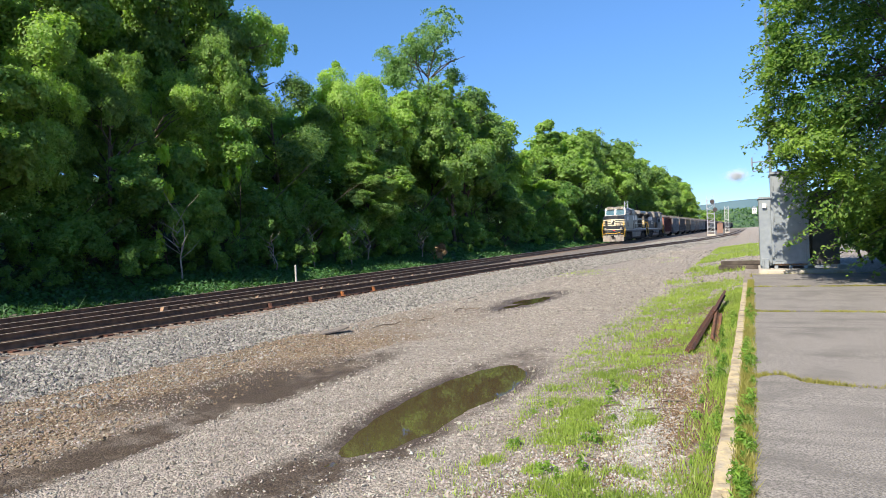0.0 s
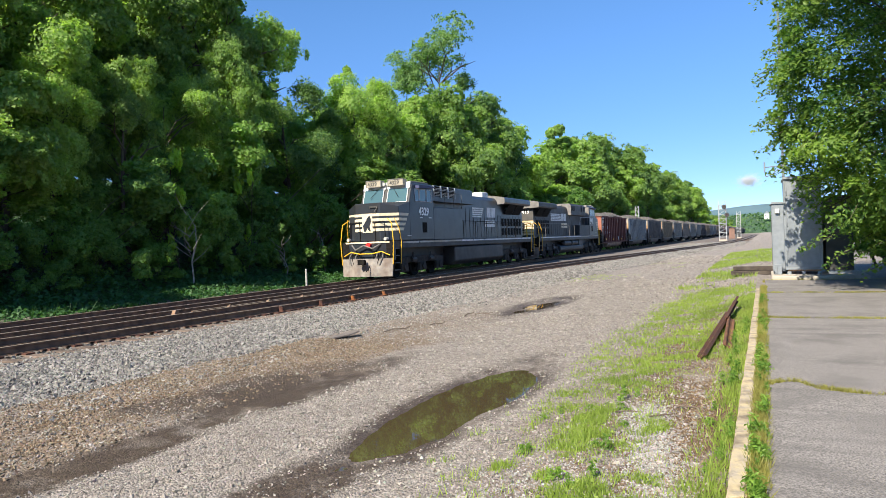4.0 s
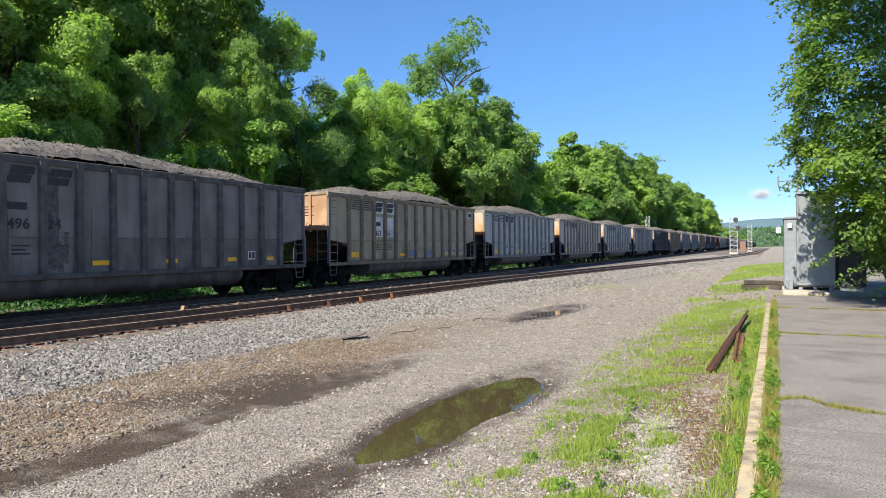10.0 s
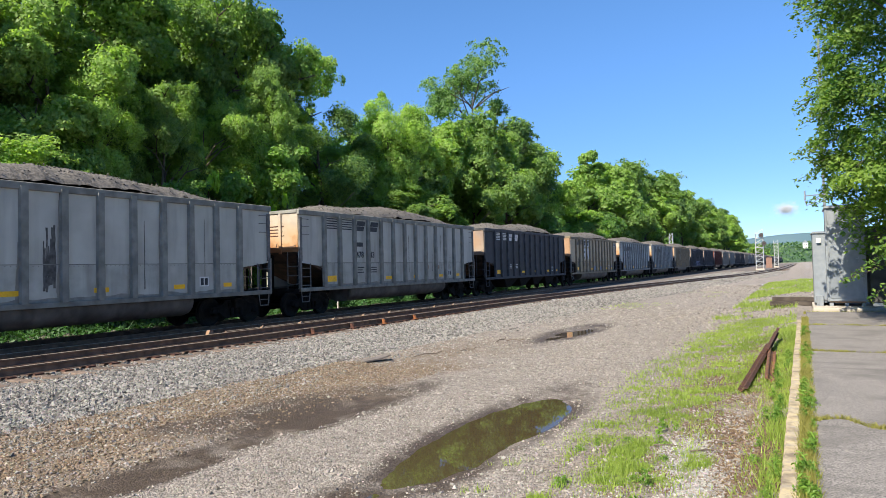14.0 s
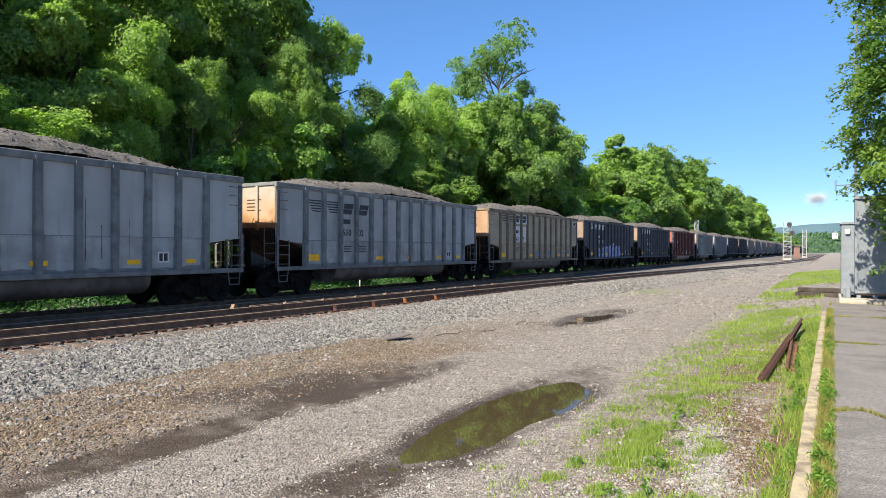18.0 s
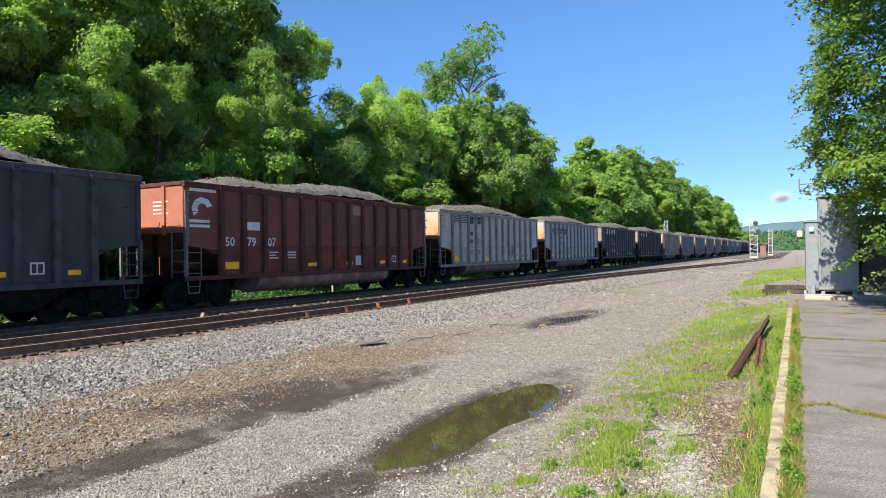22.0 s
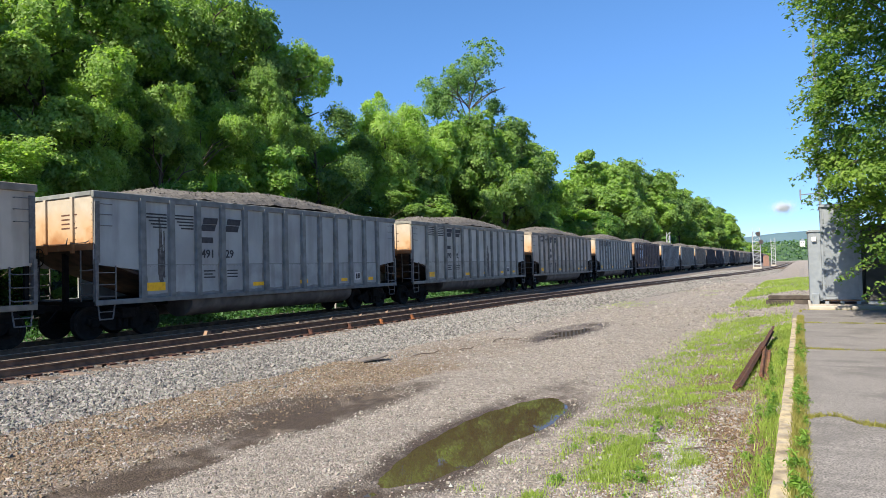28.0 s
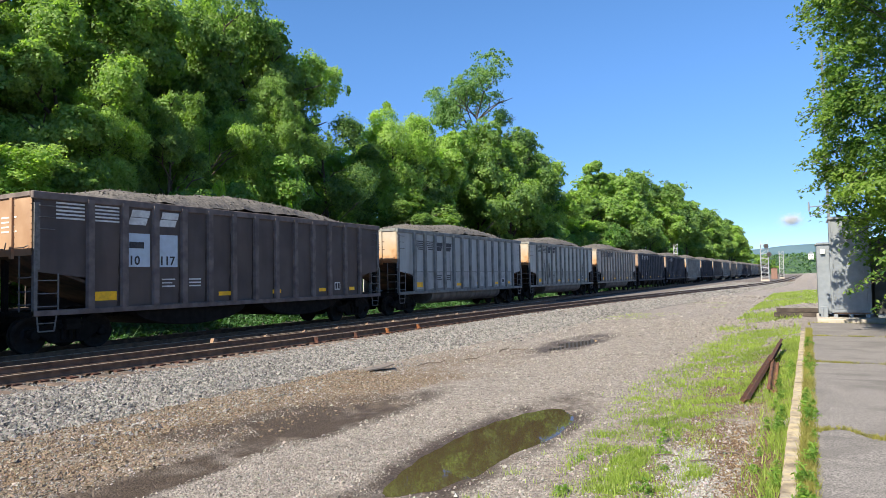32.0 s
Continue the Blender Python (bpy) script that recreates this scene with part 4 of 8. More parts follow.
# ---- the tree over the platform ----
def platform_tree():
    rng = np.random.default_rng(77)
    root = Vector((3.9, 14.6, 0.4))
    t = thing("platform_tree", "leafy tree overhanging the platform and cabinets", "tree")
    limbs, cents, outs = [], [], []

    def frond(a, b, n):
        """A drooping spray: leaves in two ranks along a twig."""
        u = rng.uniform(0, 1.05, n)
        side = np.where(rng.random(n) < 0.5, -1, 1) * rng.uniform(0.2, 1.0, n) * 0.16
        a, b = np.array(a), np.array(b)
        d = b - a
        w = np.cross(d, [0, 0.5, 1])
        w = w / np.linalg.norm(w)
        c = a + d * u[:, None] + w * side[:, None]
        c[:, 2] -= 0.18 * u ** 2 + 0.3 * np.abs(side)
        cents.append(c + rng.normal(0, 0.025, (n, 3)))
        outs.append(np.tile([0, -0.4, 0.7], (n, 1)))

    # drawn up round a point and set back from it
    eye, back = np.array([0, 0, 2.1]), 1.38
    set_back = lambda p: Vector(eye + (np.array(p) - eye) * back)
    EDGE = ([1.5, 2.0, 2.9, 3.2, 3.7, 4.3, 5.5, 6.1, 6.7, 7.4, 9.5], [1.3, 1.0, 0.95, 0.45, 0.3, 0.12, 0.1, 0.35, 0.45, 0.1, 0.6])
    c, nor, rad = [], [], []
    foot = root + Vector((-0.1, 0.1, 2.2))
    for k in range(840):
        z = rng.uniform(2.1, 9.6)
        left = float(np.interp(z, *EDGE)) + 0.15
        x = left + rng.random() ** 1.12 * (4.7 - left)
        y = rng.uniform(13.0, 17.6)
        c.append((x, y, z))
        nor.append(rng.normal(size=3) * 0.45 + np.array([-0.25 if x < left + 1 else 0.0, -0.45, 0.85]))
        rad.append(rng.uniform(0.16, 0.3) if x < left + 0.6 else rng.uniform(0.2, 0.42))
        if k % 9 == 0:
            a = foot.lerp(root + Vector((-0.3, 0.2, 6.4)), rng.random())
            mid = a.lerp(Vector((x, y, z)), 0.55) + Vector((0, 0, 0.2))
            limbs.append(Shape().rod(set_back(a), set_back(mid), 0.03, 6, 0.018).rod(set_back(mid), set_back((x, y, z)), 0.018, 5, 0.006))
    p, o = spray_points(rng, np.array(c), unit(np.array(nor)), np.array(rad), 110, 0.45, 0.25)
    cents.append(p)
    outs.append(o)
    # leaves scattered in the shade behind
    n = 26000
    z = rng.uniform(1.6, 9.6, n)
    left = np.interp(z, *EDGE) + 0.9
    cents.append(np.stack([left + rng.random(n) * (5.0 - left), rng.uniform(16.6, 19.5, n), z], -1))
    outs.append(rng.normal(size=(n, 3)))
    # sprays that reach furthest out, and low ones before the cabinets
    for k in range(54):
        z = rng.uniform(2.5, 9.0)
        x = float(np.interp(z, *EDGE)) - rng.uniform(-0.2, 0.3)
        y = rng.uniform(14.8, 16.4)
        frond((x + 0.75, y + rng.uniform(-0.2, 0.2), z + 0.2), (x, y, z), 64)
        limbs.append(Shape().rod(set_back((x + 0.75, y, z + 0.2)), set_back((x, y, z - 0.15)), 0.012, 5, 0.005))
    for k in range(26):
        x = rng.uniform(0.5, 2.6)
        z = rng.uniform(1.25, 2.5) + max(0, 0.8 - x)
        y = rng.uniform(14.4, 15.8)
        frond((x + 0.6, y, z + 0.22), (x, y, z), 46)
        limbs.append(Shape().rod(set_back((x + 0.6, y, z + 0.22)), set_back((x, y, z - 0.15)), 0.012, 5, 0.005))
    v, f = leaf_quads(np.concatenate(cents), 0.045, rng, 0.25, 0.5, np.concatenate(outs))
    s = Shape().rod(set_back(root) * 1.0 - Vector((0, 0, 0.6)), set_back(foot), 0.28, 10, 0.2)
    s.rod(set_back(foot), set_back(root + Vector((-0.3, 0.2, 6.5))), 0.2, 8, 0.09)
    part("trunk", s.mesh("trunk", M_BARK, smooth=True), t)
    for s in limbs:
        part("branch", s.mesh("branch", M_BARK, smooth=True), t)
    part("crown", quick_mesh("crown", eye + (v - eye) * back, f, M_LEAF_NEAR), t)
    # unseen boughs added over the platform, above the view, to shade the crown's right
    n = 560
    c = np.stack([rng.uniform(0.0, 6.0, n), rng.uniform(2.6, 12.6, n), rng.uniform(9.0, 11.8, n)], -1)
    c[:, 0] += np.interp(c[:, 1], [2.6, 8.5, 12.6], [1.1, 0.8, 0.3])
    p, o = spray_points(rng, c, unit(rng.normal(size=(n, 3)) * 0.4 + np.array([0, 0, 1])), rng.uniform(0.5, 0.9, n), 90, 0.4, 0.3)
    v, f = leaf_quads(p, 0.1, rng, 0.5, 0.5, o)
    part("overhang", quick_mesh("overhang", eye + (v - eye) * back, f, M_LEAF_NEAR), t)
    return t


platform_tree()
rng = random.Random(12)
for k in range(13):
    x, y = rng.uniform(4.0, 9.5), rng.uniform(19, 34)
    sc = rng.uniform(0.9, 1.9)
    t = thing("shrub", "leafy green shrub beside the platform", "shrub", "shrubs beside the platform", m=pose(x, y, 0.35, 0, 0, rng.uniform(0, 360)) @ Matrix.Diagonal((sc, sc, sc, 1)))
    part("stem", STEMS, t)
    part("foliage", SHRUBS[k % 3], t)

# ---- signal cabinets ----
cab = thing("signal_cabinet", "tall galvanised steel signal cabinet on a concrete base", "cabinet")
part("body", Shape().box(0.66, 1.77, 26.2, 27.9, 0.66, 3.86).mesh("body", M_GALV, 0.012), cab)
part("roof", Shape().prism([(0.6, 3.86), (1.83, 3.86), (1.78, 3.95), (0.65, 3.95)], 1, 26.12, 27.98).mesh("roof", M_GALV), cab)
for x in (0.665, 1.765):
    part("corner_trim", Shape().box(x - 0.03, x + 0.03, 26.17, 26.23, 0.66, 3.86).mesh("corner_trim", M_GALV), cab)
door = part("door", Shape().box(0.74, 1.68, 26.185, 26.21, 0.76, 3.75).mesh("door", M_GALV, 0.006), cab)
part("handle", Shape().box(1.58, 1.62, 26.14, 26.19, 2.0, 2.2).rod((1.6, 26.15, 2.1), (1.5, 26.15, 2.1), 0.012).mesh("handle", M_GALV), door)
for z in (1.1, 2.2, 3.3):
    part("hinge", Shape().rod((0.73, 26.185, z), (0.73, 26.185, z + 0.14), 0.018).mesh("hinge", M_GALV), door)
base = Shape().box(0.7, 1.74, 26.3, 27.8, 0.6, 0.66)
part("base_frame", base.mesh("base_frame", mat("rust_streaked_steel", (0.42, 0.27, 0.17), (0.3, 0.18, 0.11), 6, 0.8)), cab)
for x in (0.75, 1.2, 1.68):
    for y in (26.3, 27.7):
        part("foot", Shape().box(x - 0.06, x + 0.06, y - 0.06, y + 0.06, 0.5, 0.61).mesh("foot", M_GALV), cab)
small = thing("signal_cabinet", "lower galvanised steel cabinet beside the tall one", "cabinet")
part("body", Shape().box(0.24, 0.64, 26.45, 28.2, 0.6, 3.02).mesh("body", M_GALV, 0.012), small)
part("roof", Shape().prism([(0.2, 3.02), (0.66, 3.02), (0.6, 3.09), (0.26, 3.09)], 1, 26.4, 28.25).mesh("roof", M_GALV), small)
part("vent_box", Shape().box(0.36, 0.5, 26.35, 26.46, 2.68, 2.84).mesh("vent_box", mat("white_enamel", (0.72, 0.72, 0.7), None, 8, 0.5, 0.0), 0.01), small, "small white box")
part("junction_box", Shape().box(0.3, 0.52, 26.2, 26.45, 0.5, 0.86).box(0.33, 0.38, 26.17, 26.2, 0.55, 0.8).mesh("junction_box", M_GALV, 0.01), small)
dark = thing("signal_cabinet", "dark weathered steel cabinet under the tree", "cabinet")
part("body", Shape().box(1.9, 2.72, 26.35, 27.8, 0.62, 3.2).mesh("body", mat("dark_cabinet", (0.09, 0.09, 0.085), None, 4, 0.7), 0.012), dark)
part("foot", Shape().box(1.95, 2.65, 26.4, 27.7, 0.5, 0.62).mesh("foot", M_GALV), dark)
thing("cabinet_plinth", "pale concrete plinth under the signal cabinets", "plinth", kind="structure", data=Shape().box(0.18, 3.05, 25.25, 28.7, 0.1, 0.5).mesh("cabinet_plinth", M_CONCRETE, 0.02))
pole = thing("antenna_pole", "grey steel pole with a small side antenna", "pole")
part("mast", Shape().rod((0.72, 28.4, 0.4), (0.72, 28.4, 10.5), 0.055, 10, 0.045).mesh("mast", M_GALV), pole)
part("antenna", Shape().rod((0.72, 28.4, 4.55), (0.05, 28.2, 4.5), 0.02, 6).rod((0.08, 28.2, 4.35), (0.08, 28.2, 4.7), 0.03, 6).rod((0.6, 28.36, 4.4), (0.6, 28.36, 4.62), 0.04, 6).mesh("antenna", M_GALV), pole)
part("cable", Shape().pipe([(0.08, 28.2, 4.35), (0.12, 28.25, 4.15), (0.3, 28.3, 4.2), (0.55, 28.35, 4.42)], 0.012, 5).mesh("cable", M_RAIL), pole)

# ---- stacked ties, scrap rail ----
M_OLDTIE = mat("creosoted_tie", (0.065, 0.052, 0.044), (0.035, 0.028, 0.024), 5, 0.95, 0.8, 35, stain=(0.12, 0.10, 0.085), sscale=2)
for k, (y, z) in enumerate(((29.5, 0.3), (29.76, 0.3), (29.62, 0.475))):
    thing("old_tie", "old creosoted railway tie in a low stack", "railway tie", "ties stacked beside the cabinets",
          Shape().box(-1.3 + 0.05 * k, 1.3 + 0.05 * k, y - 0.115, y + 0.115, z, z + 0.17).mesh("old_tie", M_OLDTIE, 0.015))


def scrap(name, label, a, b, material, roll):
    d = Vector(b) - Vector(a)
    s = sweep([(u * 0.7, w * 0.7) for u, w in RAIL_PROFILE], [(0, 0, 0.09), (0, d.length * 0.5, 0.09), (0, d.length, 0.09)])
    turn = d.to_track_quat("Y", "Z").to_matrix().to_4x4()
    thing(name, label, "scrap rail", "scrap rails by the kerb", s.mesh(name, material), Matrix.Translation(a) @ turn @ pose(0, 0, 0, 0, roll, 0))


M_SCRAP = mat("scrap_rust", (0.19, 0.085, 0.045), (0.085, 0.042, 0.028), 7, 0.9, 0.5, 60, stain=(0.27, 0.12, 0.05), sscale=3)
scrap("scrap_rail", "dark rusty length of rail lying in the grass", (-0.87, 10.15, 0.30), (-0.74, 15.4, 0.36), M_RUST_DARK, 50)
scrap("scrap_rail", "rust-brown length of rail lying in the weeds", (-0.54, 10.9, 0.33), (-0.62, 14.0, 0.38), M_SCRAP, -40)
scrap("scrap_rail", "rusty offcut of rail leaning on the others", (-0.72, 13.6, 0.40), (-0.62, 16.6, 0.52), M_RUST_DARK, 20)
thing("scrap_plate", "bent dark steel plate lying on the stones", "steel plate", data=Shape().prism([(-0.3, 0), (0.1, 0.03), (0.34, 0.09), (0.34, 0.12), (0.1, 0.06), (-0.3, 0.03)], 1, -0.14, 0.14).mesh("scrap_plate", mat("dull_plate", (0.16, 0.14, 0.13), None, 9, 0.8)), m=pose(-8.6, 12.3, 0.07, 0, 0, 60))
M_STICK = mat("driftwood", (0.13, 0.10, 0.08), None, 12, 0.9)
for x, y, a, ln in ((-8.1, 13.2, 70, 0.9), (-7.6, 14.6, 60, 0.5), (-7.5, 16.5, 95, 1.0), (-7.4, 17.0, 20, 0.5), (-1.1, 6.95, 25, 0.34), (-0.9, 7.35, -20, 0.4), (-1.5, 7.2, 10, 0.3)):
    thing("stick", "thin dark broken stick on the ground", "stick", "sticks on the ground",
          Shape().pipe([(0, 0, 0.02), (ln * 0.4, 0.03, 0.05), (ln * 0.75, -0.02, 0.03), (ln, 0.05, 0.06)] if ln > 0.45 else [(0, 0, 0.02), (ln * 0.5, 0.02, 0.03), (ln, 0, 0.02)], 0.013 if ln > 0.45 else 0.008, 6).mesh("stick", M_STICK), pose(x, y, ground_at(x, y) + 0.01, 0, 0, a))

# ---- signal masts ----
M_SILVER = mat("aluminium_paint", (0.40, 0.41, 0.42), (0.33, 0.34, 0.35), 4, 0.5, 0.0)


def mast(x, y, h, w, heads, label):
    m = thing("signal_mast", label, "signal mast", "signal masts", m=pose(x, y, 0.4))
    for sx in (-w, w):
        for sy in (-w, w):
            part("leg", Shape().rod((sx, sy, -0.3), (sx, sy, h), 0.07, 6).mesh("leg", M_SILVER), m)
    z = 0.6
    while z < h:
        for a, b in (((-w, -w), (w, -w)), ((w, -w), (w, w)), ((-w, -w), (-w, w))):
            part("brace", Shape().rod((*a, z), (*b, z), 0.055, 5).rod((*a, z), (*b, z + 0.9), 0.045, 5).mesh("brace", M_SILVER), m)
        z += 0.95
    for hx, hz in heads:
        hd = part("signal_head", Shape().lathe([(0, 0.48), (0.06, 0.48), (0.08, 0.4)], (hx, -w - 0.35, hz), (0, 1, 0), 18).box(hx - 0.2, hx + 0.2, -w - 0.3, -w, hz - 0.35, hz + 0.35).mesh("signal_head", M_UNDERDARK), m, "black round signal head")
        part("lens", Shape().rod((hx, -w - 0.37, hz), (hx, -w - 0.34, hz), 0.14, 12).mesh("lens", M_LENSDARK), hd)
    part("base", Shape().box(-w - 0.12, w + 0.12, -w - 0.12, w + 0.12, -0.4, 0.1).mesh("base", M_CONCRETE), m)
    return m


M_UNDERDARK, M_LENSDARK = plain("signal_black", (0.03, 0.03, 0.03), 0.6), plain("dark_lens", (0.05, 0.02, 0.02), 0.1)
mast(-7.9, 150, 7.4, 0.7, ((0.4, 6.9), (0.9, 5.2)), "silver lattice signal mast with round black heads")
mast(-6.45, 200, 6.9, 0.5, (), "shorter silver lattice signal mast")
thing("equipment_box", "rust-brown equipment box by the masts", "box", data=Shape().box(-8.6, -7.2, 190.5, 192, 0.2, 2.9).prism([(-8.7, 2.9), (-7.1, 2.9), (-7.9, 3.1)], 1, 190.4, 192.1).mesh("equipment_box", mat("rust_box", (0.22, 0.13, 0.1), None, 3, 0.8)))
thing("relay_box", "dark relay box on the ground by the masts", "box", data=Shape().box(-7.4, -6.3, 204.6, 205.4, 0.2, 1.6).mesh("relay_box", M_UNDERDARK, 0.03))
mast(-21.6, 128, 6.6, 0.3, (), "silver signal post beyond the train")

# ---- distance ----
M_FARLEAF = leaf_mat("distant_leaf", (0.05, 0.11, 0.05), (0.11, 0.19, 0.07), 0.3)
# the haze of distance is put into the ridge's blue base colour
M_HAZY_RIDGE = mat("haze_blue_ridge", (0.075, 0.132, 0.16), (0.058, 0.11, 0.138), 0.01, 0.95, 0.0, stain=(0.088, 0.145, 0.165), sscale=0.004)


def ridge(name, label, y0, depth, xs, tops, material, seed):
    gx, gy = np.meshgrid(np.linspace(xs[0], xs[-1], 160), np.linspace(0, 1, 8))
    top = np.interp(gx, xs, tops)
    z = top * np.sin(gy * np.pi / 2) + 0.02 * top * grid_noise(gx / 30.0, gy * 3.0, 1.0, seed)
    idx = np.arange(gx.size).reshape(gx.shape)
    f = np.stack([idx[:-1, :-1], idx[:-1, 1:], idx[1:, 1:], idx[1:, :-1]], -1).reshape(-1, 4)
    thing(name, label, "hills", kind="structure", data=quick_mesh(name, np.stack([gx, y0 + gy * depth, z - 3], -1).reshape(-1, 3), f, material, True))
    return gx, y0 + gy * depth, z - 3


ridge("backdrop_ridge", "long wooded ridge on the horizon", 2350, 300, [-1500, -700, -350, -120, -50, 30, 200, 700, 1800], [44, 56, 70, 92, 98, 100, 94, 76, 44], M_HAZY_RIDGE, 1.0)
gx, gy, gz = ridge("backdrop_woods", "low wooded slope beyond the railway", 620, 160, [-500, -120, -40, 20, 120, 400], [16, 17, 19, 21, 20, 22], mat("far_woods_ground", (0.05, 0.1, 0.05), None, 0.05, 0.95, 0.0), 2.0)
r2 = np.random.default_rng(9)
k = r2.integers(0, gx.size, 24000)
pts = np.stack([gx.ravel()[k] + r2.normal(0, 4, 24000), gy.ravel()[k] + r2.normal(0, 8, 24000), gz.ravel()[k] + r2.uniform(0, 3.5, 24000)], -1)
pts = pts[(pts[:, 0] > -260) & (pts[:, 0] < 300)]
v, f = leaf_tris(pts, 1.15, r2, 0.2)
CLOUD = (-40, 2200, 153)
r3 = np.random.default_rng(19)
cq = r3.normal(size=(7000, 3)) * np.array([15, 10, 9]) * np.where(r3.random(7000) < 0.5, 1.0, 0.55)[:, None]
cv, cf = leaf_tris(cq + np.array(CLOUD), 0.62, r3, 0.3, np.tile([0.0, -3.0, 1.5], (7000, 1)))
M_CLOUD = leaf_mat("cloud_puff", (0.6, 0.61, 0.64), (0.64, 0.65, 0.68), 0.6, (1.0, 1.0, 1.0))
thing("cloud", "small soft white cloud low over the ridge", "cloud", kind="stuff", data=quick_mesh("cloud", cv, cf, M_CLOUD))
thing("far_woods", "distant green woods beyond the railway", "woods", kind="stuff", data=quick_mesh("far_woods", v, f, M_FARLEAF))
M_HOUSE = mat("white_siding", (0.75, 0.74, 0.72), None, 1.0, 0.8, 0.0)
for x, y, z, w in ((2, 690, 17.5, 4.2), (9, 700, 18.5, 3.6)):
    h = thing("distant_house", "small white house among distant trees", "house", "distant houses", m=pose(x, y, z - 5))
    part("wall", Shape().box(-w / 2, w / 2, 0, 7, 0, 5.2).mesh("wall", M_HOUSE), h)
    part("roof", Shape().prism([(-w / 2 - 0.4, 5.2), (w / 2 + 0.4, 5.2), (0, 7.6)], 1, -0.3, 7.3).mesh("roof", M_GALV), h)
    for wx in (-w / 4, w / 4):
        part("window", Shape().box(wx - 0.4, wx + 0.4, -0.02, 0.0, 3.0, 4.2).mesh("window", M_UNDERDARK), h)
# trees that close the line of the wood in the distance
rng = random.Random(15)
for k in range(16):
    x, y = rng.uniform(-40, -22), rng.uniform(395, 560)
    h = rng.uniform(0.55, 0.85)
    tree("distant green tree beside the line", FAR_CROWNS[k % 3], TRUNKS[k % 3], pose(x, y, 0.3, 0, 0, rng.uniform(0, 360)) @ Matrix.Diagonal((1.2 * h, 1.2 * h, h, 1)), wood)

# ---- the coal train ----
CAR = 16.18                  # from coupler to coupler
RIBS = [2.2 + 0.982 * k for k in range(13)]
Z0, Z1 = 0.96, 4.03          # bottom of the side sill, top of the car
Y0, Y1 = 0.75, 15.43

# grimy steel taken near black: the deep shade below the cars is in this colour
M_UNDER = mat("shade_black_grimy_underframe", (0.016, 0.0145, 0.0135), (0.008, 0.0075, 0.007), 6, 0.92, 0.3, 40, spec=0.12)
M_SLOPE = mat("rust_brown_slope", (0.10, 0.062, 0.042), (0.04, 0.03, 0.025), 3, 0.9, 0.2, 40, stain=(0.025, 0.021, 0.019), sscale=1.2, samount=0.7)
# wheel steel, darkened in its colour for the same shade
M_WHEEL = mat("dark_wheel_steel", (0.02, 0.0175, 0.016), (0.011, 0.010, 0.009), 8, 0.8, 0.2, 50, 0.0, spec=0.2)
M_COAL = mat("grey_coal_load", (0.155, 0.14, 0.128), (0.062, 0.057, 0.053), 14, 0.95, 0.8, 16, stain=(0.075, 0.069, 0.064), sscale=3.5)
M_YELLOW = mat("yellow_reflector", (1.0, 0.56, 0.01), (0.9, 0.46, 0.01), 12, 0.5, 0.0, stain=(0.5, 0.3, 0.04), sscale=3, samount=0.4)
M_WHITE = mat("faded_white_paint", (0.72, 0.71, 0.68), (0.6, 0.59, 0.57), 10, 0.7, 0.0, stain=(0.4, 0.38, 0.36), sscale=2.5)
M_BLACKPAINT = mat("faded_black_paint", (0.03, 0.03, 0.035), (0.05, 0.05, 0.055), 10, 0.7, 0.0)
M_PALEBLUE = mat("pale_repaint_patch", (0.52, 0.6, 0.68), (0.46, 0.53, 0.6), 6, 0.7, 0.0)
M_CYANPAINT = mat("light_blue_spray_paint", (0.2, 0.5, 0.72), (0.4, 0.6, 0.8), 5, 0.6, 0.0)
M_RUNG = mat("ladder_steel", (0.165, 0.157, 0.149), (0.10, 0.096, 0.092), 9, 0.7, 0.1)


def side_shell(sign):
    """One side of the body: a sheet with its lower corners cut away over the trucks."""
    s = Shape()
    pts = [(Y0, Z1 - 0.1), (Y0, 2.06), (2.2, 1.88), (2.2, Z0 + 0.1), (13.98, Z0 + 0.1), (13.98, 1.88), (Y1, 2.06), (Y1, Z1 - 0.1)]
    s.prism(pts, 0, sign * 1.46, sign * 1.50)
    return s


def end_wall(front):
    """The upright sheet of an end with the slope sheet below it."""
    y, d = (Y0, 1) if front else (Y1, -1)
    s = Shape().box(-1.5, 1.5, *sorted((y, y + d * 0.04)), 2.45, Z1 - 0.06)
    for x in (-0.62, 0.62):
        s.box(x - 0.06, x + 0.06, *sorted((y - d * 0.06, y + d * 0.01)), 2.38, Z1 - 0.12)
    for x in (-1.44, -0.72, 0.72, 1.44):
        for k in range(9):
            s.rod((x, y, 2.6 + 0.16 * k), (x, y - d * 0.02, 2.6 + 0.16 * k), 0.022, 6, 0.01)
    return s


def slope_sheet(front):
    y, d = (Y0, 1) if front else (Y1, -1)
    s = Shape()
    s.prism([(y + d * 0.02, 2.45), (y + d * 0.06, 2.49), (y + d * 0.6, 2.12), (y + d * 3.2, 1.12), (y + d * 3.2, 1.06), (y + d * 0.56, 2.04)], 0, -1.46, 1.46)
    return s


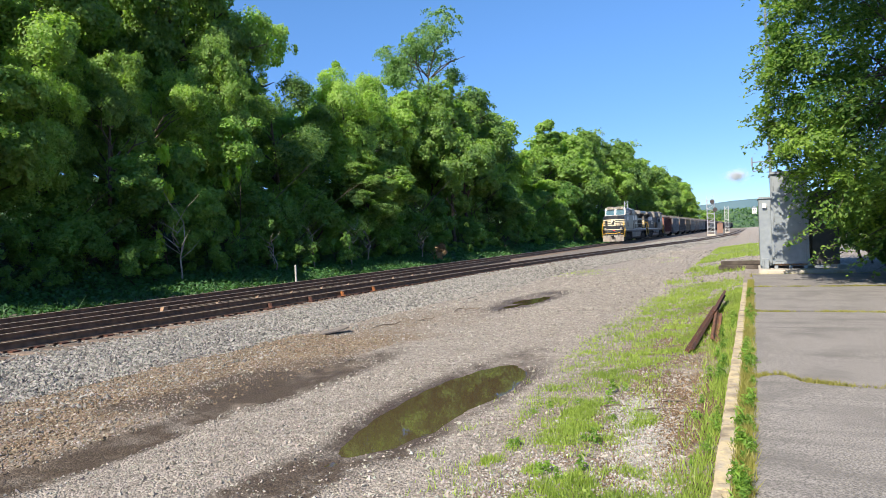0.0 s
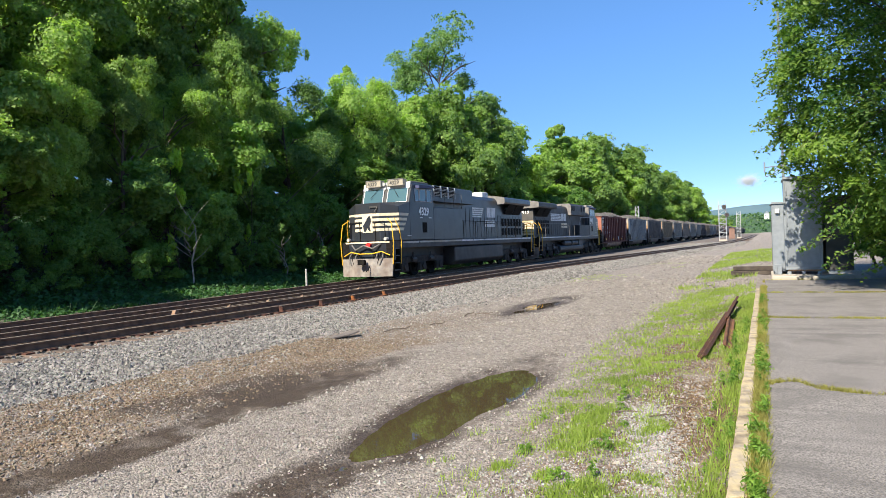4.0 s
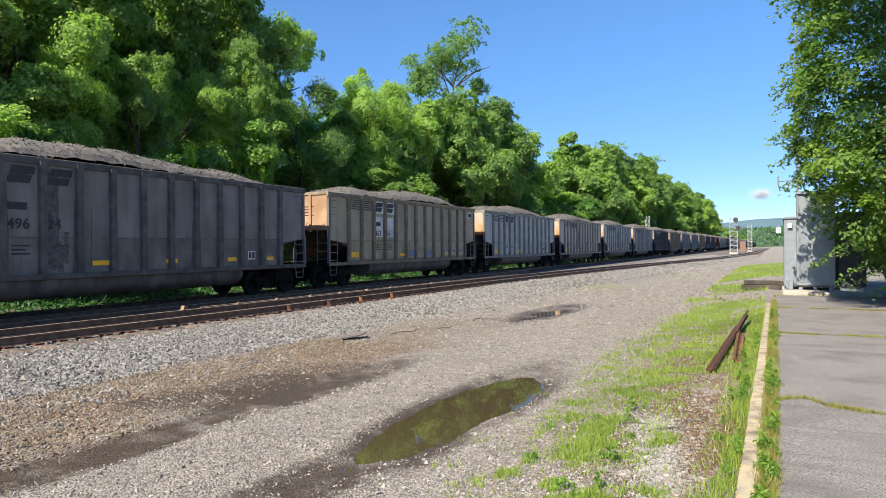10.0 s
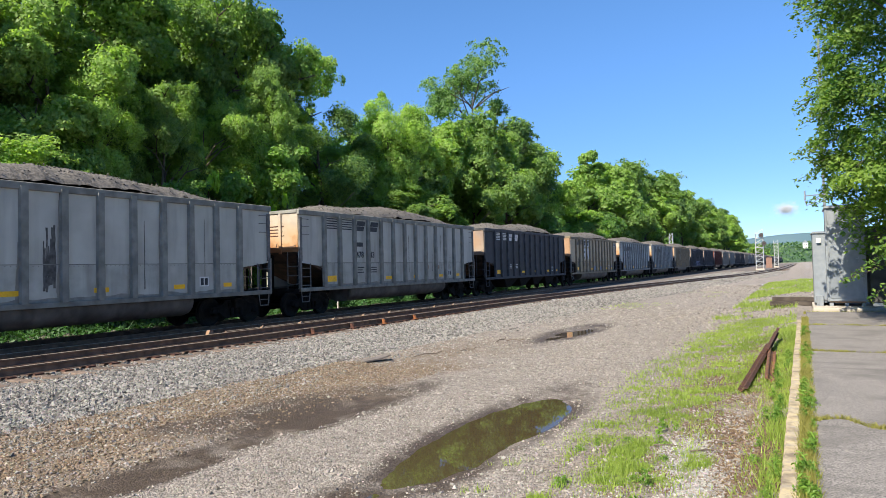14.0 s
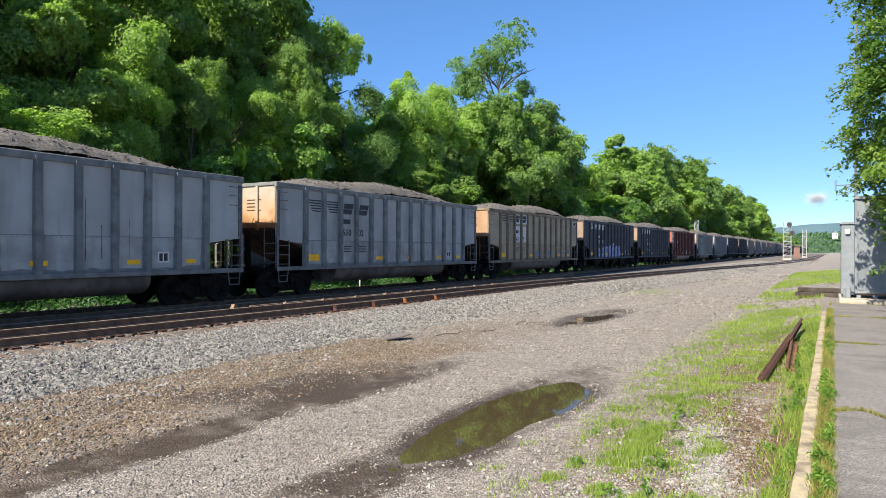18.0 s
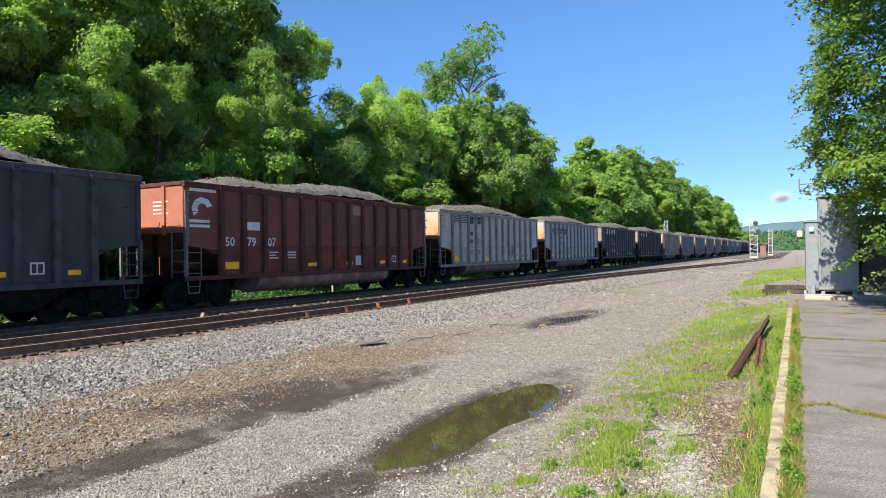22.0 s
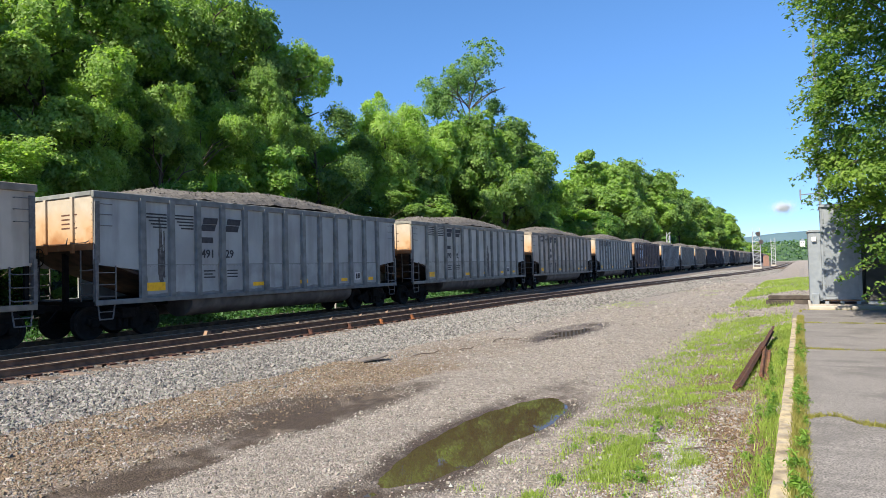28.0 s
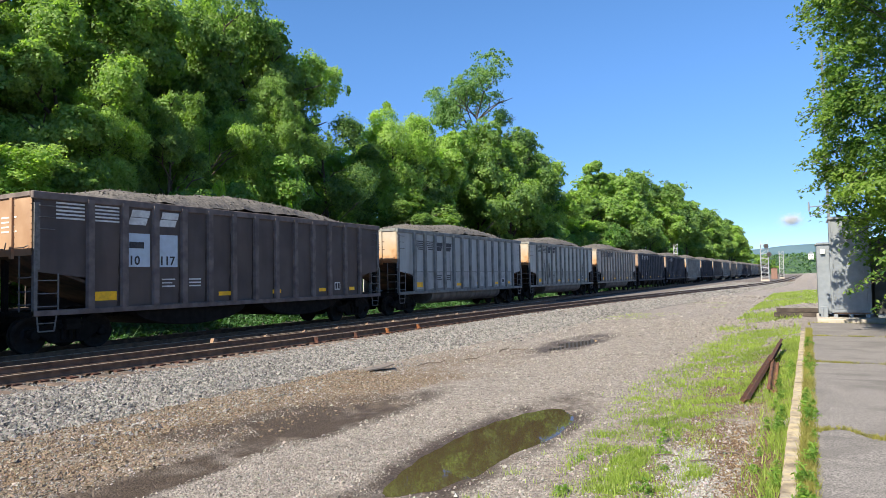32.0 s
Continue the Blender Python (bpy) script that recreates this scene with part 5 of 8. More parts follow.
def ladder(front, near):
    """Corner post, grab irons and the step below, at one corner."""
    y, d = (Y0, 1) if front else (Y1, -1)
    x = 1.52 if near else -1.52
    s = Shape()
    s.box(x - 0.05, x + 0.05, *sorted((y, y + d * 0.09)), Z0, 2.2)
    s.rod((x, y + d * 0.62, Z0 + 0.1), (x, y + d * 0.62, 2.02), 0.022, 6)
    s.box(x - 0.02, x + 0.02, *sorted((y + d * 0.02, y + d * 0.16)), 2.1, 3.75)
    sx = 1 if near else -1
    for z in (1.22, 1.54, 1.86):
        s.pipe([(x, y + d * 0.05, z), (x + sx * 0.05, y + d * 0.1, z - 0.03), (x + sx * 0.05, y + d * 0.56, z - 0.03), (x, y + d * 0.62, z)], 0.016, 5)
    for z in (1.26, 1.58, 1.92):
        s.pipe([(x - sx * 0.06, y, z), (x - sx * 0.1, y - d * 0.08, z - 0.02), (x - sx * 0.5, y - d * 0.08, z - 0.02), (x - sx * 0.55, y, z)], 0.016, 5)
    s.rod((x - sx * 0.55, y - d * 0.02, Z0), (x - sx * 0.55, y - d * 0.02, 2.45), 0.02, 6)
    s.pipe([(x, y + d * 0.1, Z0), (x, y + d * 0.14, 0.58), (x, y + d * 0.52, 0.58), (x, y + d * 0.58, Z0)], 0.02, 5)
    s.rod((x, y + d * 0.12, 0.78), (x, y + d * 0.55, 0.78), 0.015, 5)
    for z in (3.1, 3.4, 3.68):
        s.pipe([(x - sx * 0.02, y + d * 0.12, z), (x + sx * 0.05, y + d * 0.14, z), (x + sx * 0.05, y + d * 0.5, z), (x - sx * 0.02, y + d * 0.52, z)], 0.012, 5)
    return s


def wheel_mesh(r):
    s = Shape().lathe([(-0.065, r * 0.35), (-0.07, r + 0.025), (-0.035, r + 0.025), (-0.03, r), (0.065, r - 0.006), (0.067, r * 0.82), (0.035, r * 0.74), (0.02, r * 0.45), (0.07, r * 0.3), (0.07, 0.07)], (0, 0, 0), (1, 0, 0), 24)
    return s.mesh("wheel", M_WHEEL, smooth=True)


def frame_mesh():
    """Cast side frame of a freight truck, with journals and spring nest."""
    s = Shape()
    up = [(-1.08, 0.42), (-1.08, 0.6), (-0.62, 0.68), (-0.42, 0.82), (0.42, 0.82), (0.62, 0.68), (1.08, 0.6), (1.08, 0.42), (0.72, 0.42), (0.44, 0.22), (-0.44, 0.22), (-0.72, 0.42)]
    s.prism(up, 0, -0.07, 0.07)
    for y in (-0.89, 0.89):
        s.lathe([(-0.05, 0.13), (0.1, 0.13), (0.13, 0.1), (0.14, 0.04)], (0, y, 0.457), (1, 0, 0), 12)
    for y in (-0.2, 0.0, 0.2):
        s.rod((0.09, y, 0.3), (0.09, y, 0.58), 0.065, 10)
    s.box(0.05, 0.13, -0.34, 0.34, 0.58, 0.72)
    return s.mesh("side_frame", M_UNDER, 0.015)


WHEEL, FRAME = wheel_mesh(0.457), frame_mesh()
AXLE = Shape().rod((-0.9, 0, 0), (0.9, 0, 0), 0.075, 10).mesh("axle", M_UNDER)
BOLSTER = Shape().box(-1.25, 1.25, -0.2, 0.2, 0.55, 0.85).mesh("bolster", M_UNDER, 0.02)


def truck(y, parent):
    t = new("truck")
    t.parent, t.matrix_basis = parent, pose(0, y, 0)
    for k in (-0.89, 0.89):
        part("axle", AXLE, t, m=pose(0, k, 0.457))
        part("wheel", WHEEL, t, m=pose(0.755, k, 0.457))
        part("wheel", WHEEL, t, m=pose(-0.755, k, 0.457, 0, 0, 180))
    part("side_frame", FRAME, t, m=pose(0.99, 0, 0))
    part("side_frame", FRAME, t, m=pose(-0.99, 0, 0, 0, 0, 180))
    part("bolster", BOLSTER, t)
    return t


def coupler_mesh():
    s = Shape().box(-0.09, 0.09, 0.12, 0.85, 0.80, 0.98)
    s.prism([(-0.16, 0.25), (-0.2, 0.05), (-0.1, -0.06), (0.02, 0.02), (0.2, 0.0), (0.16, 0.25)], 2, 0.76, 1.02)
    s.pipe([(0.3, 0.5, 0.85), (0.34, 0.2, 0.55), (0.3, 0.0, 0.42)], 0.03, 6)
    return s.mesh("coupler", M_UNDER, 0.02)


COUPLER = coupler_mesh()


def load_mesh(seed):
    """The heap of coal: a long mound with rough stones, lower at both ends."""
    xs, ys = np.linspace(-1.42, 1.42, 22), np.linspace(0.95, 15.2, 100)
    x, y = np.meshgrid(xs, ys)
    u = np.clip((y - 1.0) / 3.0, 0, 1) * np.clip((15.1 - y) / 3.4, 0, 1)
    w = np.sqrt(np.clip(1 - (x / 1.5) ** 2, 0, 1))
    z = 3.86 + 0.78 * np.minimum(u * 1.15, 1) * w * (0.9 + 0.16 * np.sin(y * 0.7 + seed))
    z += 0.06 * grid_noise(x, y, 1.4, seed * 3.3) + 0.05 * grid_noise(x, y, 5.0, seed * 1.7)
    idx = np.arange(x.size).reshape(x.shape)
    f = np.stack([idx[:-1, :-1], idx[:-1, 1:], idx[1:, 1:], idx[1:, :-1]], -1).reshape(-1, 4)
    v = np.stack([x, y, z], -1).reshape(-1, 3)
    f = np.concatenate([f[:, :3], f[:, [0, 2, 3]]])
    # lumps lying on the heap
    q = np.random.default_rng(seed)
    n = 1500
    k = q.integers(0, len(v), n)
    lump = np.array([(1, 0, 0), (0, 1, 0), (-1, 0, 0), (0, -1, 0), (0, 0, 1), (0, 0, -1)], float)[None] * q.uniform(0.5, 1.3, (n, 6, 1)) + q.normal(0, 0.25, (n, 6, 3))
    lump = lump * q.uniform(0.015, 0.042, (n, 1, 1)) + (v[k] + q.normal(0, 0.05, (n, 3)) * np.array([1, 1, 0.3]))[:, None]
    tri = np.array([(0, 1, 4), (1, 2, 4), (2, 3, 4), (3, 0, 4), (1, 0, 5), (2, 1, 5), (3, 2, 5), (0, 3, 5)])
    f = np.concatenate([f, (tri[None] + len(v) + 6 * np.arange(n)[:, None, None]).reshape(-1, 3)])
    return quick_mesh("load", np.concatenate([v, lump.reshape(-1, 3)]), f, M_COAL)


LOADS = [load_mesh(k + 1) for k in range(3)]


def paint(name, y0, y1, z0, z1, material, parent, x=1.506, label="", slant=0.0):
    """A painted or stuck-on field on the near side."""
    s = Shape().prism([(y0, z0), (y1, z0), (y1 + slant, z1), (y0 + slant, z1)], 0, x, x + 0.004)
    return part(name, s.mesh(name, material), parent, label)


def emblem(parent, y, z, ink, ground=None, size=1.0, slanted=False):
    """The owner's emblem as plain shapes: bars, then two heavy slanted blocks."""
    if ground:
        paint("emblem_field", y - 0.1, y + 1.1 * 1.65 * size, z - 0.08, z + 0.5, ground, parent, 1.505)
        ground = None
    for b in range(2):
        for k in range(5):
            paint("emblem_bar", y - 1.99 + b * 0.98 + (0.07 * (4 - k) if slanted else 0), y - 1.24 + b * 0.98, z + 0.02 + k * 0.095, z + 0.065 + k * 0.095, ink, parent, 1.51)
    for k in range(2):
        paint("emblem_block", y + k * 0.98 + 0.0, y + k * 0.98 + 0.56, z, z + 0.2, ink, parent, 1.512, slant=0.07)
        paint("emblem_block", y + k * 0.98 + 0.09, y + k * 0.98 + 0.66, z + 0.22, z + 0.42, ink, parent, 1.512, slant=0.05)


def gondola(kind, body, rib_mat, lower, end_mat, label, seed, hopper=False):
    car = thing("coal_hopper" if hopper else "coal_gondola", label, "coal car", "cars of the coal train")
    part("side", side_shell(1).mesh("side", body), car)
    far = side_shell(-1)
    part("side", far.mesh("side", body), car)
    rib = Shape().prism([(-0.105, 0), (0.105, 0), (0.085, 0.1), (-0.085, 0.1)], 2, Z0 + 0.12, Z1 - 0.1)
    if not hopper:
        for k in range(12):
            z = Z0 + 0.3 + k * 0.225
            rib.poly([(-0.016, 0.1, z), (0, 0.1, z - 0.016), (0.016, 0.1, z), (0, 0.1, z + 0.016), (0, 0.115, z)], [(0, 1, 4), (1, 2, 4), (2, 3, 4), (3, 0, 4)])
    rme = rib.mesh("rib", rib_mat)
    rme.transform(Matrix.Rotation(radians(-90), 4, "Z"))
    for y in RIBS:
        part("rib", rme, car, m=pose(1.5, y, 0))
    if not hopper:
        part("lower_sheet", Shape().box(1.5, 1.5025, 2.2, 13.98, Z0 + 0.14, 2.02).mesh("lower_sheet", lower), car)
        seam = Shape().box(1.5, 1.508, 2.2, 13.98, 2.02, 2.04)
        for k in range(90):
            y = 2.35 + k * 0.128
            seam.poly([(1.5, y - 0.018, 1.99), (1.5, y, 1.972), (1.5, y + 0.018, 1.99), (1.5, y, 2.008), (1.516, y, 1.99)], [(0, 1, 4), (1, 2, 4), (2, 3, 4), (3, 0, 4)])
        part("riveted_seam", seam.mesh("riveted_seam", rib_mat), car)
    part("end_wall", end_wall(True).mesh("end_wall", end_mat, 0.01), car)
    part("end_wall", end_wall(False).mesh("end_wall", end_mat, 0.01), car)
    for e in (True, False):
        part("slope_sheet", slope_sheet(e).mesh("slope_sheet", M_SLOPE), car)
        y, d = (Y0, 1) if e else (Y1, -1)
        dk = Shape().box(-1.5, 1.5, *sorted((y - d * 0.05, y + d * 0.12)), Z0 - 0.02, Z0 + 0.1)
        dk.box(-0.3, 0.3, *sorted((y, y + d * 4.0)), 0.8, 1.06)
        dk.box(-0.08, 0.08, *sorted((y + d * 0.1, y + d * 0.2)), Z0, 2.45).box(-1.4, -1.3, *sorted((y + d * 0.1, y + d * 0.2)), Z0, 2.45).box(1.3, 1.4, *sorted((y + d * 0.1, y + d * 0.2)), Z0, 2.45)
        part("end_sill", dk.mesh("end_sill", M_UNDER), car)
        part("coupler", COUPLER, car, m=pose(0, 0, 0) if e else pose(0, CAR, 0, 0, 0, 180))
        for near in (True, False):
            part("ladder", ladder(e, near).mesh("ladder", M_RUNG if kind != "black" else rib_mat), car)
        gi = Shape().pipe([(-1.2, y - d * 0.1, 2.62), (-0.3, y - d * 0.12, 2.64), (0.5, y - d * 0.12, 2.62), (0.55, y - d * 0.12, 2.79)], 0.014, 5)
        gi.pipe([(0.7, y - d * 0.1, 2.64), (1.3, y - d * 0.1, 2.64), (1.35, y - d * 0.02, 2.7)], 0.014, 5)
        part("grab_iron", gi.mesh("grab_iron", M_RUNG), car)
    bw = Shape()
    c = Vector((-0.75, Y0 - 0.14, 2.3))
    ring = [c + Vector((math.cos(a), 0, math.sin(a))) * 0.25 for a in [k * math.pi / 8 for k in range(17)]]
    bw.pipe(ring, 0.014, 5)
    for k in range(4):
        bw.rod(c, ring[k * 4], 0.01, 4)
    part("brake_wheel", bw.mesh("brake_wheel", M_UNDER), car)
    chord = Shape()
    for x in (-1.56, 1.44):
        chord.box(x, x + 0.12, Y0 - 0.03, Y1 + 0.03, Z1 - 0.19, Z1)
    for y in (Y0 - 0.04, Y1 - 0.08):
        chord.box(-1.44, 1.44, y, y + 0.12, Z1 - 0.13, Z1)
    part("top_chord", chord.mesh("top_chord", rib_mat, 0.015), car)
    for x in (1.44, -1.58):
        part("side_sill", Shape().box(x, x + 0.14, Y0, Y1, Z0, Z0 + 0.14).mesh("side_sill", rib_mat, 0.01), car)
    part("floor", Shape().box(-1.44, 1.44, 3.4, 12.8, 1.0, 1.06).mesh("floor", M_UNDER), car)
    if kind == "rusty":
        for y0 in (3.5, 8.4):
            arc = [(y0, Z0)] + [(y0 + 2.2 - 2.1 * math.cos(a), 1.0 - 0.55 * math.sin(a)) for a in [k * math.pi / 12 for k in range(13)]] + [(y0 + 4.4, Z0)]
            part("belly", Shape().prism(arc, 0, -1.3, 1.38).mesh("belly", M_UNDER, 0.03, True), car)
    elif hopper:
        for k in range(4):
            y = 3.85 + k * 2.45
            h = Shape()
            h.poly([(-1.4, y - 0.1, 0.97), (1.42, y - 0.1, 0.97), (1.42, y + 2.3, 0.97), (-1.4, y + 2.3, 0.97), (-0.9, y + 0.75, 0.4), (1.2, y + 0.75, 0.4), (1.2, y + 1.45, 0.4), (-0.9, y + 1.45, 0.4)],
                   [(0, 1, 2, 3), (4, 7, 6, 5), (0, 4, 5, 1), (1, 5, 6, 2), (2, 6, 7, 3), (3, 7, 4, 0)])
            part("hopper_chute", h.mesh("hopper_chute", M_UNDER, 0.03), car)
    else:
        for x0, x1 in ((-1.42, -0.12), (0.12, 1.42)):
            prof = [(x1, Z0)] + [((x0 + x1) / 2 + (x1 - x0) / 2 * math.cos(a), 0.84 - 0.42 * math.sin(a)) for a in [k * math.pi / 10 for k in range(11)]] + [(x0, Z0)]
            part("tub", Shape().prism(prof, 1, 4.0, 12.2).mesh("tub", M_TUB if kind != "red" else M_TUBRED, 0.02, True), car)
    for y in (1.95, 14.23):
        truck(y, car)
    part("load", LOADS[seed % 3], car, "heaped grey coal load")
    # reflectors and stencilled notices along the sill
    for y, w in ((1.0 + 1.35, 0.62), (6.5, 0.5), (8.9, 0.42), (11.4, 0.4), (13.3, 0.34)):
        paint("reflector", y, y + w, 1.28, 1.41 if y > 3 else 1.52, M_YELLOW, car)
    q = paint("notice_panel", 12.35, 12.7, 1.32, 1.62, M_WHITE, car)
    paint("notice_bar", 12.39, 12.5, 1.36, 1.58, M_BLACKPAINT, q, 1.511)
    paint("notice_bar", 12.54, 12.66, 1.36, 1.58, M_BLACKPAINT, q, 1.511)
    return car


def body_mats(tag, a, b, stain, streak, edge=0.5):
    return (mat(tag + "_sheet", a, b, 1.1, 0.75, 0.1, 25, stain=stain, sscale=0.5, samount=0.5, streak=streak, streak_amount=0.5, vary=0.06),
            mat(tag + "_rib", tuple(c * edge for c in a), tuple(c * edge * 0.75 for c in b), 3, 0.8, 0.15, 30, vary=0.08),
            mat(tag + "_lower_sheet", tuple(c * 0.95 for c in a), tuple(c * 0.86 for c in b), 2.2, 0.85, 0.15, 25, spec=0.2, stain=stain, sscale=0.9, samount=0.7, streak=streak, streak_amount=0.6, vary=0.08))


# grimy tub, its tone also darkened for the shade under the car
M_TUB = mat("shaded_grimy_tub", (0.145, 0.134, 0.123), (0.07, 0.064, 0.06), 2, 0.7, 0.1, stain=(0.05, 0.046, 0.043), streak=(0.035, 0.032, 0.03), streak_amount=0.8)
# brown-white tone: the sky's highlight on the red car's tub is painted in
M_TUBRED = mat("sky_lit_red_tub", (0.28, 0.21, 0.17), (0.14, 0.09, 0.075), 2, 0.6, 0.1, stain=(0.06, 0.045, 0.04))
M_END_TAN = mat("tan_end", (0.377, 0.246, 0.156), (0.312, 0.197, 0.123), 1.5, 0.8, 0.15, 30, stain=(0.23, 0.123, 0.0656), sscale=0.9)
M_END_RED = mat("red_end", (0.34, 0.125, 0.085), (0.27, 0.10, 0.07), 1.5, 0.8, 0.15, 30)
M_END_GREY = mat("dusty_grey_end", (0.295, 0.23, 0.18), (0.221, 0.164, 0.131), 1.5, 0.8, 0.15, 30, stain=(0.344, 0.18, 0.082), sscale=0.9, samount=0.4)


def end_sheet(name, top, low, rust):
    """Paint that has gone over to rust from the lower edge upwards."""
    m = mat(name, top, tuple(c * 0.85 for c in top), 3.0, 0.8, 0.15, 30)
    n, l = m.node_tree.nodes, m.node_tree.links
    bsdf = n["Principled BSDF"]
    col = bsdf.inputs["Base Color"].links[0].from_socket
    tc, sep, nz, add = n.new("ShaderNodeTexCoord"), n.new("ShaderNodeSeparateXYZ"), n.new("ShaderNodeTexNoise"), n.new("ShaderNodeMath")
    l.new(tc.outputs["Object"], sep.inputs[0])
    l.new(tc.outputs["Object"], nz.inputs["Vector"])
    nz.inputs["Scale"].default_value, nz.inputs["Detail"].default_value = 2.2, 6.0
    add.operation = "MULTIPLY_ADD"
    l.new(nz.outputs["Fac"], add.inputs[0])
    add.inputs[1].default_value = 1.3
    l.new(sep.outputs[2], add.inputs[2])
    for hi, lo, tone in ((4.35, 3.55, low), (3.65, 3.15, rust)):
        r, mx = n.new("ShaderNodeMapRange"), n.new("ShaderNodeMix")
        r.inputs["From Min"].default_value, r.inputs["From Max"].default_value = hi, lo
        l.new(add.outputs[0], r.inputs["Value"])
        mx.data_type = "RGBA"
        l.new(r.outputs[0], mx.inputs[0])
        l.new(col, mx.inputs[6])
        mx.inputs[7].default_value = (*tone, 1)
        col = mx.outputs[2]
    l.new(col, bsdf.inputs["Base Color"])
    return m


M_END_PALE = end_sheet("pale_rusty_end", (0.40, 0.345, 0.275), (0.40, 0.26, 0.145), (0.27, 0.125, 0.05))
STYLES = {
    "light": (*body_mats("light_grey", (0.49, 0.483, 0.43), (0.405, 0.398, 0.352), (0.36, 0.335, 0.30), (0.2, 0.185, 0.165)), M_END_PALE, "light grey steel coal gondola heaped with coal", M_BLACKPAINT),
    "blue": (*body_mats("blue_grey", (0.415, 0.435, 0.425), (0.335, 0.353, 0.345), (0.31, 0.30, 0.29), (0.16, 0.155, 0.15)), M_END_PALE, "blue-grey steel coal gondola heaped with coal", M_BLACKPAINT),
    "warm": (*body_mats("warm_grey", (0.53, 0.465, 0.38), (0.43, 0.375, 0.305), (0.29, 0.235, 0.185), (0.18, 0.14, 0.105)), M_END_PALE, "dirty warm grey steel coal gondola heaped with coal", M_BLACKPAINT),
    "dust": (*body_mats("dusty_grey", (0.25, 0.23, 0.21), (0.18, 0.165, 0.15), (0.13, 0.115, 0.105), (0.07, 0.065, 0.06)), M_END_PALE, "soot-dusted dark grey coal gondola heaped with coal", M_BLACKPAINT),
    "brown": (*body_mats("olive_brown", (0.45, 0.365, 0.245), (0.37, 0.30, 0.20), (0.28, 0.22, 0.15), (0.20, 0.16, 0.11)), M_END_TAN, "olive-brown steel coal gondola heaped with coal", M_BLACKPAINT),
    "red": (*body_mats("oxide_red", (0.20, 0.06, 0.042), (0.145, 0.047, 0.036), (0.09, 0.04, 0.034), (0.05, 0.027, 0.025)), M_END_RED, "oxide-red steel coal gondola heaped with coal", M_WHITE),
    "black": (*body_mats("black", (0.055, 0.056, 0.062), (0.038, 0.039, 0.044), (0.07, 0.065, 0.06), (0.03, 0.03, 0.03), 1.25), M_END_GREY, "black steel coal hopper heaped with coal", M_WHITE),
    "rusty": (*body_mats("brown_black", (0.105, 0.085, 0.078), (0.075, 0.06, 0.057), (0.13, 0.09, 0.07), (0.05, 0.04, 0.04), 1.7), M_END_TAN, "brown-black steel coal hopper heaped with coal", M_WHITE),
}
PROTO = {}
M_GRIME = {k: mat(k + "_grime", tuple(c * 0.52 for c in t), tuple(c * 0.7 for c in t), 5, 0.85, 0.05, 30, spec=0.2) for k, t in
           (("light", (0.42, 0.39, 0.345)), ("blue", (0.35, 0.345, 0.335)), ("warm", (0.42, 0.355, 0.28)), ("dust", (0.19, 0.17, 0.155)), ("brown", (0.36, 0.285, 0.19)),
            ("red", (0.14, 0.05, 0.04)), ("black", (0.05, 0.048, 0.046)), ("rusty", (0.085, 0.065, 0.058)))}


def proto(kind):
    if kind not in PROTO:
        body, rib, lower, endm, label, ink = STYLES[kind]
        car = gondola(kind, body, rib, lower, endm, label, len(PROTO), kind in ("black", "rusty"))
        if kind == "red":
            for k in range(5):
                a0, a1 = math.pi * (0.1 + 0.22 * k), math.pi * (0.1 + 0.22 * (k + 1))
                ring = [(1.45 + r * math.cos(a), 3.2 + r * 0.9 * math.sin(a)) for a, r in ((a0, 0.2), (a1, 0.2), (a1, 0.42), (a0, 0.42))]
                part("emblem_arc", Shape().prism(ring, 0, 1.505, 1.51).mesh("emblem_arc", M_WHITE), car)
            for k in range(2):
                paint("emblem_bar", 0.95, 1.75, 2.62 + 0.15 * k, 2.71 + 0.15 * k, M_WHITE, car)
            paint("name_bar", 0.95, 2.0, 3.74, 3.86, M_WHITE, car)
            paint("mark_bar", 3.3, 3.95, 2.58, 2.86, M_WHITE, car)
            paint("notice_panel", 9.55, 9.95, 1.25, 1.65, M_PALEBLUE, car)
            paint("faded_patch", 9.4, 10.0, 3.35, 3.75, M_END_GREY, car)
        else:
            emblem(car, 3.3 if kind == "rusty" else 4.28, 3.08 if kind == "blue" else 3.36, ink, M_WHITE if kind == "brown" else M_PALEBLUE if kind == "none" else None, slanted=kind in ("blue",))
        for k in range(3):
            paint("stencil_bar", 4.4, 4.85 - 0.1 * (k % 2), 1.6 + k * 0.1, 1.64 + k * 0.1, ink, car)
            paint("stencil_bar", 5.35, 5.8, 1.6 + k * 0.1, 1.64 + k * 0.1, ink, car)
        for k in range(4):
            e = Shape().box(0.1, 0.8 - 0.1 * (k % 3), Y0 - 0.005, Y0, 3.05 + 0.12 * k, 3.09 + 0.12 * k)
            part("stencil_bar", e.mesh("stencil_bar", M_WHITE if kind in ("red", "black", "rusty") else M_RUST_DARK), car)
        PROTO[kind] = [car, False]
    return PROTO[kind]


M_SOOT = mat("soot_stain", (0.06, 0.057, 0.054), (0.13, 0.124, 0.117), 9, 0.8, 0.0)
M_RUSTPATCH = mat("dull_rust_patch", (0.26, 0.16, 0.11), (0.34, 0.25, 0.19), 6, 0.85, 0.0)
M_DULLBLUE = mat("dull_blue_repaint", (0.20, 0.24, 0.32), (0.17, 0.20, 0.27), 5, 0.8, 0.0)


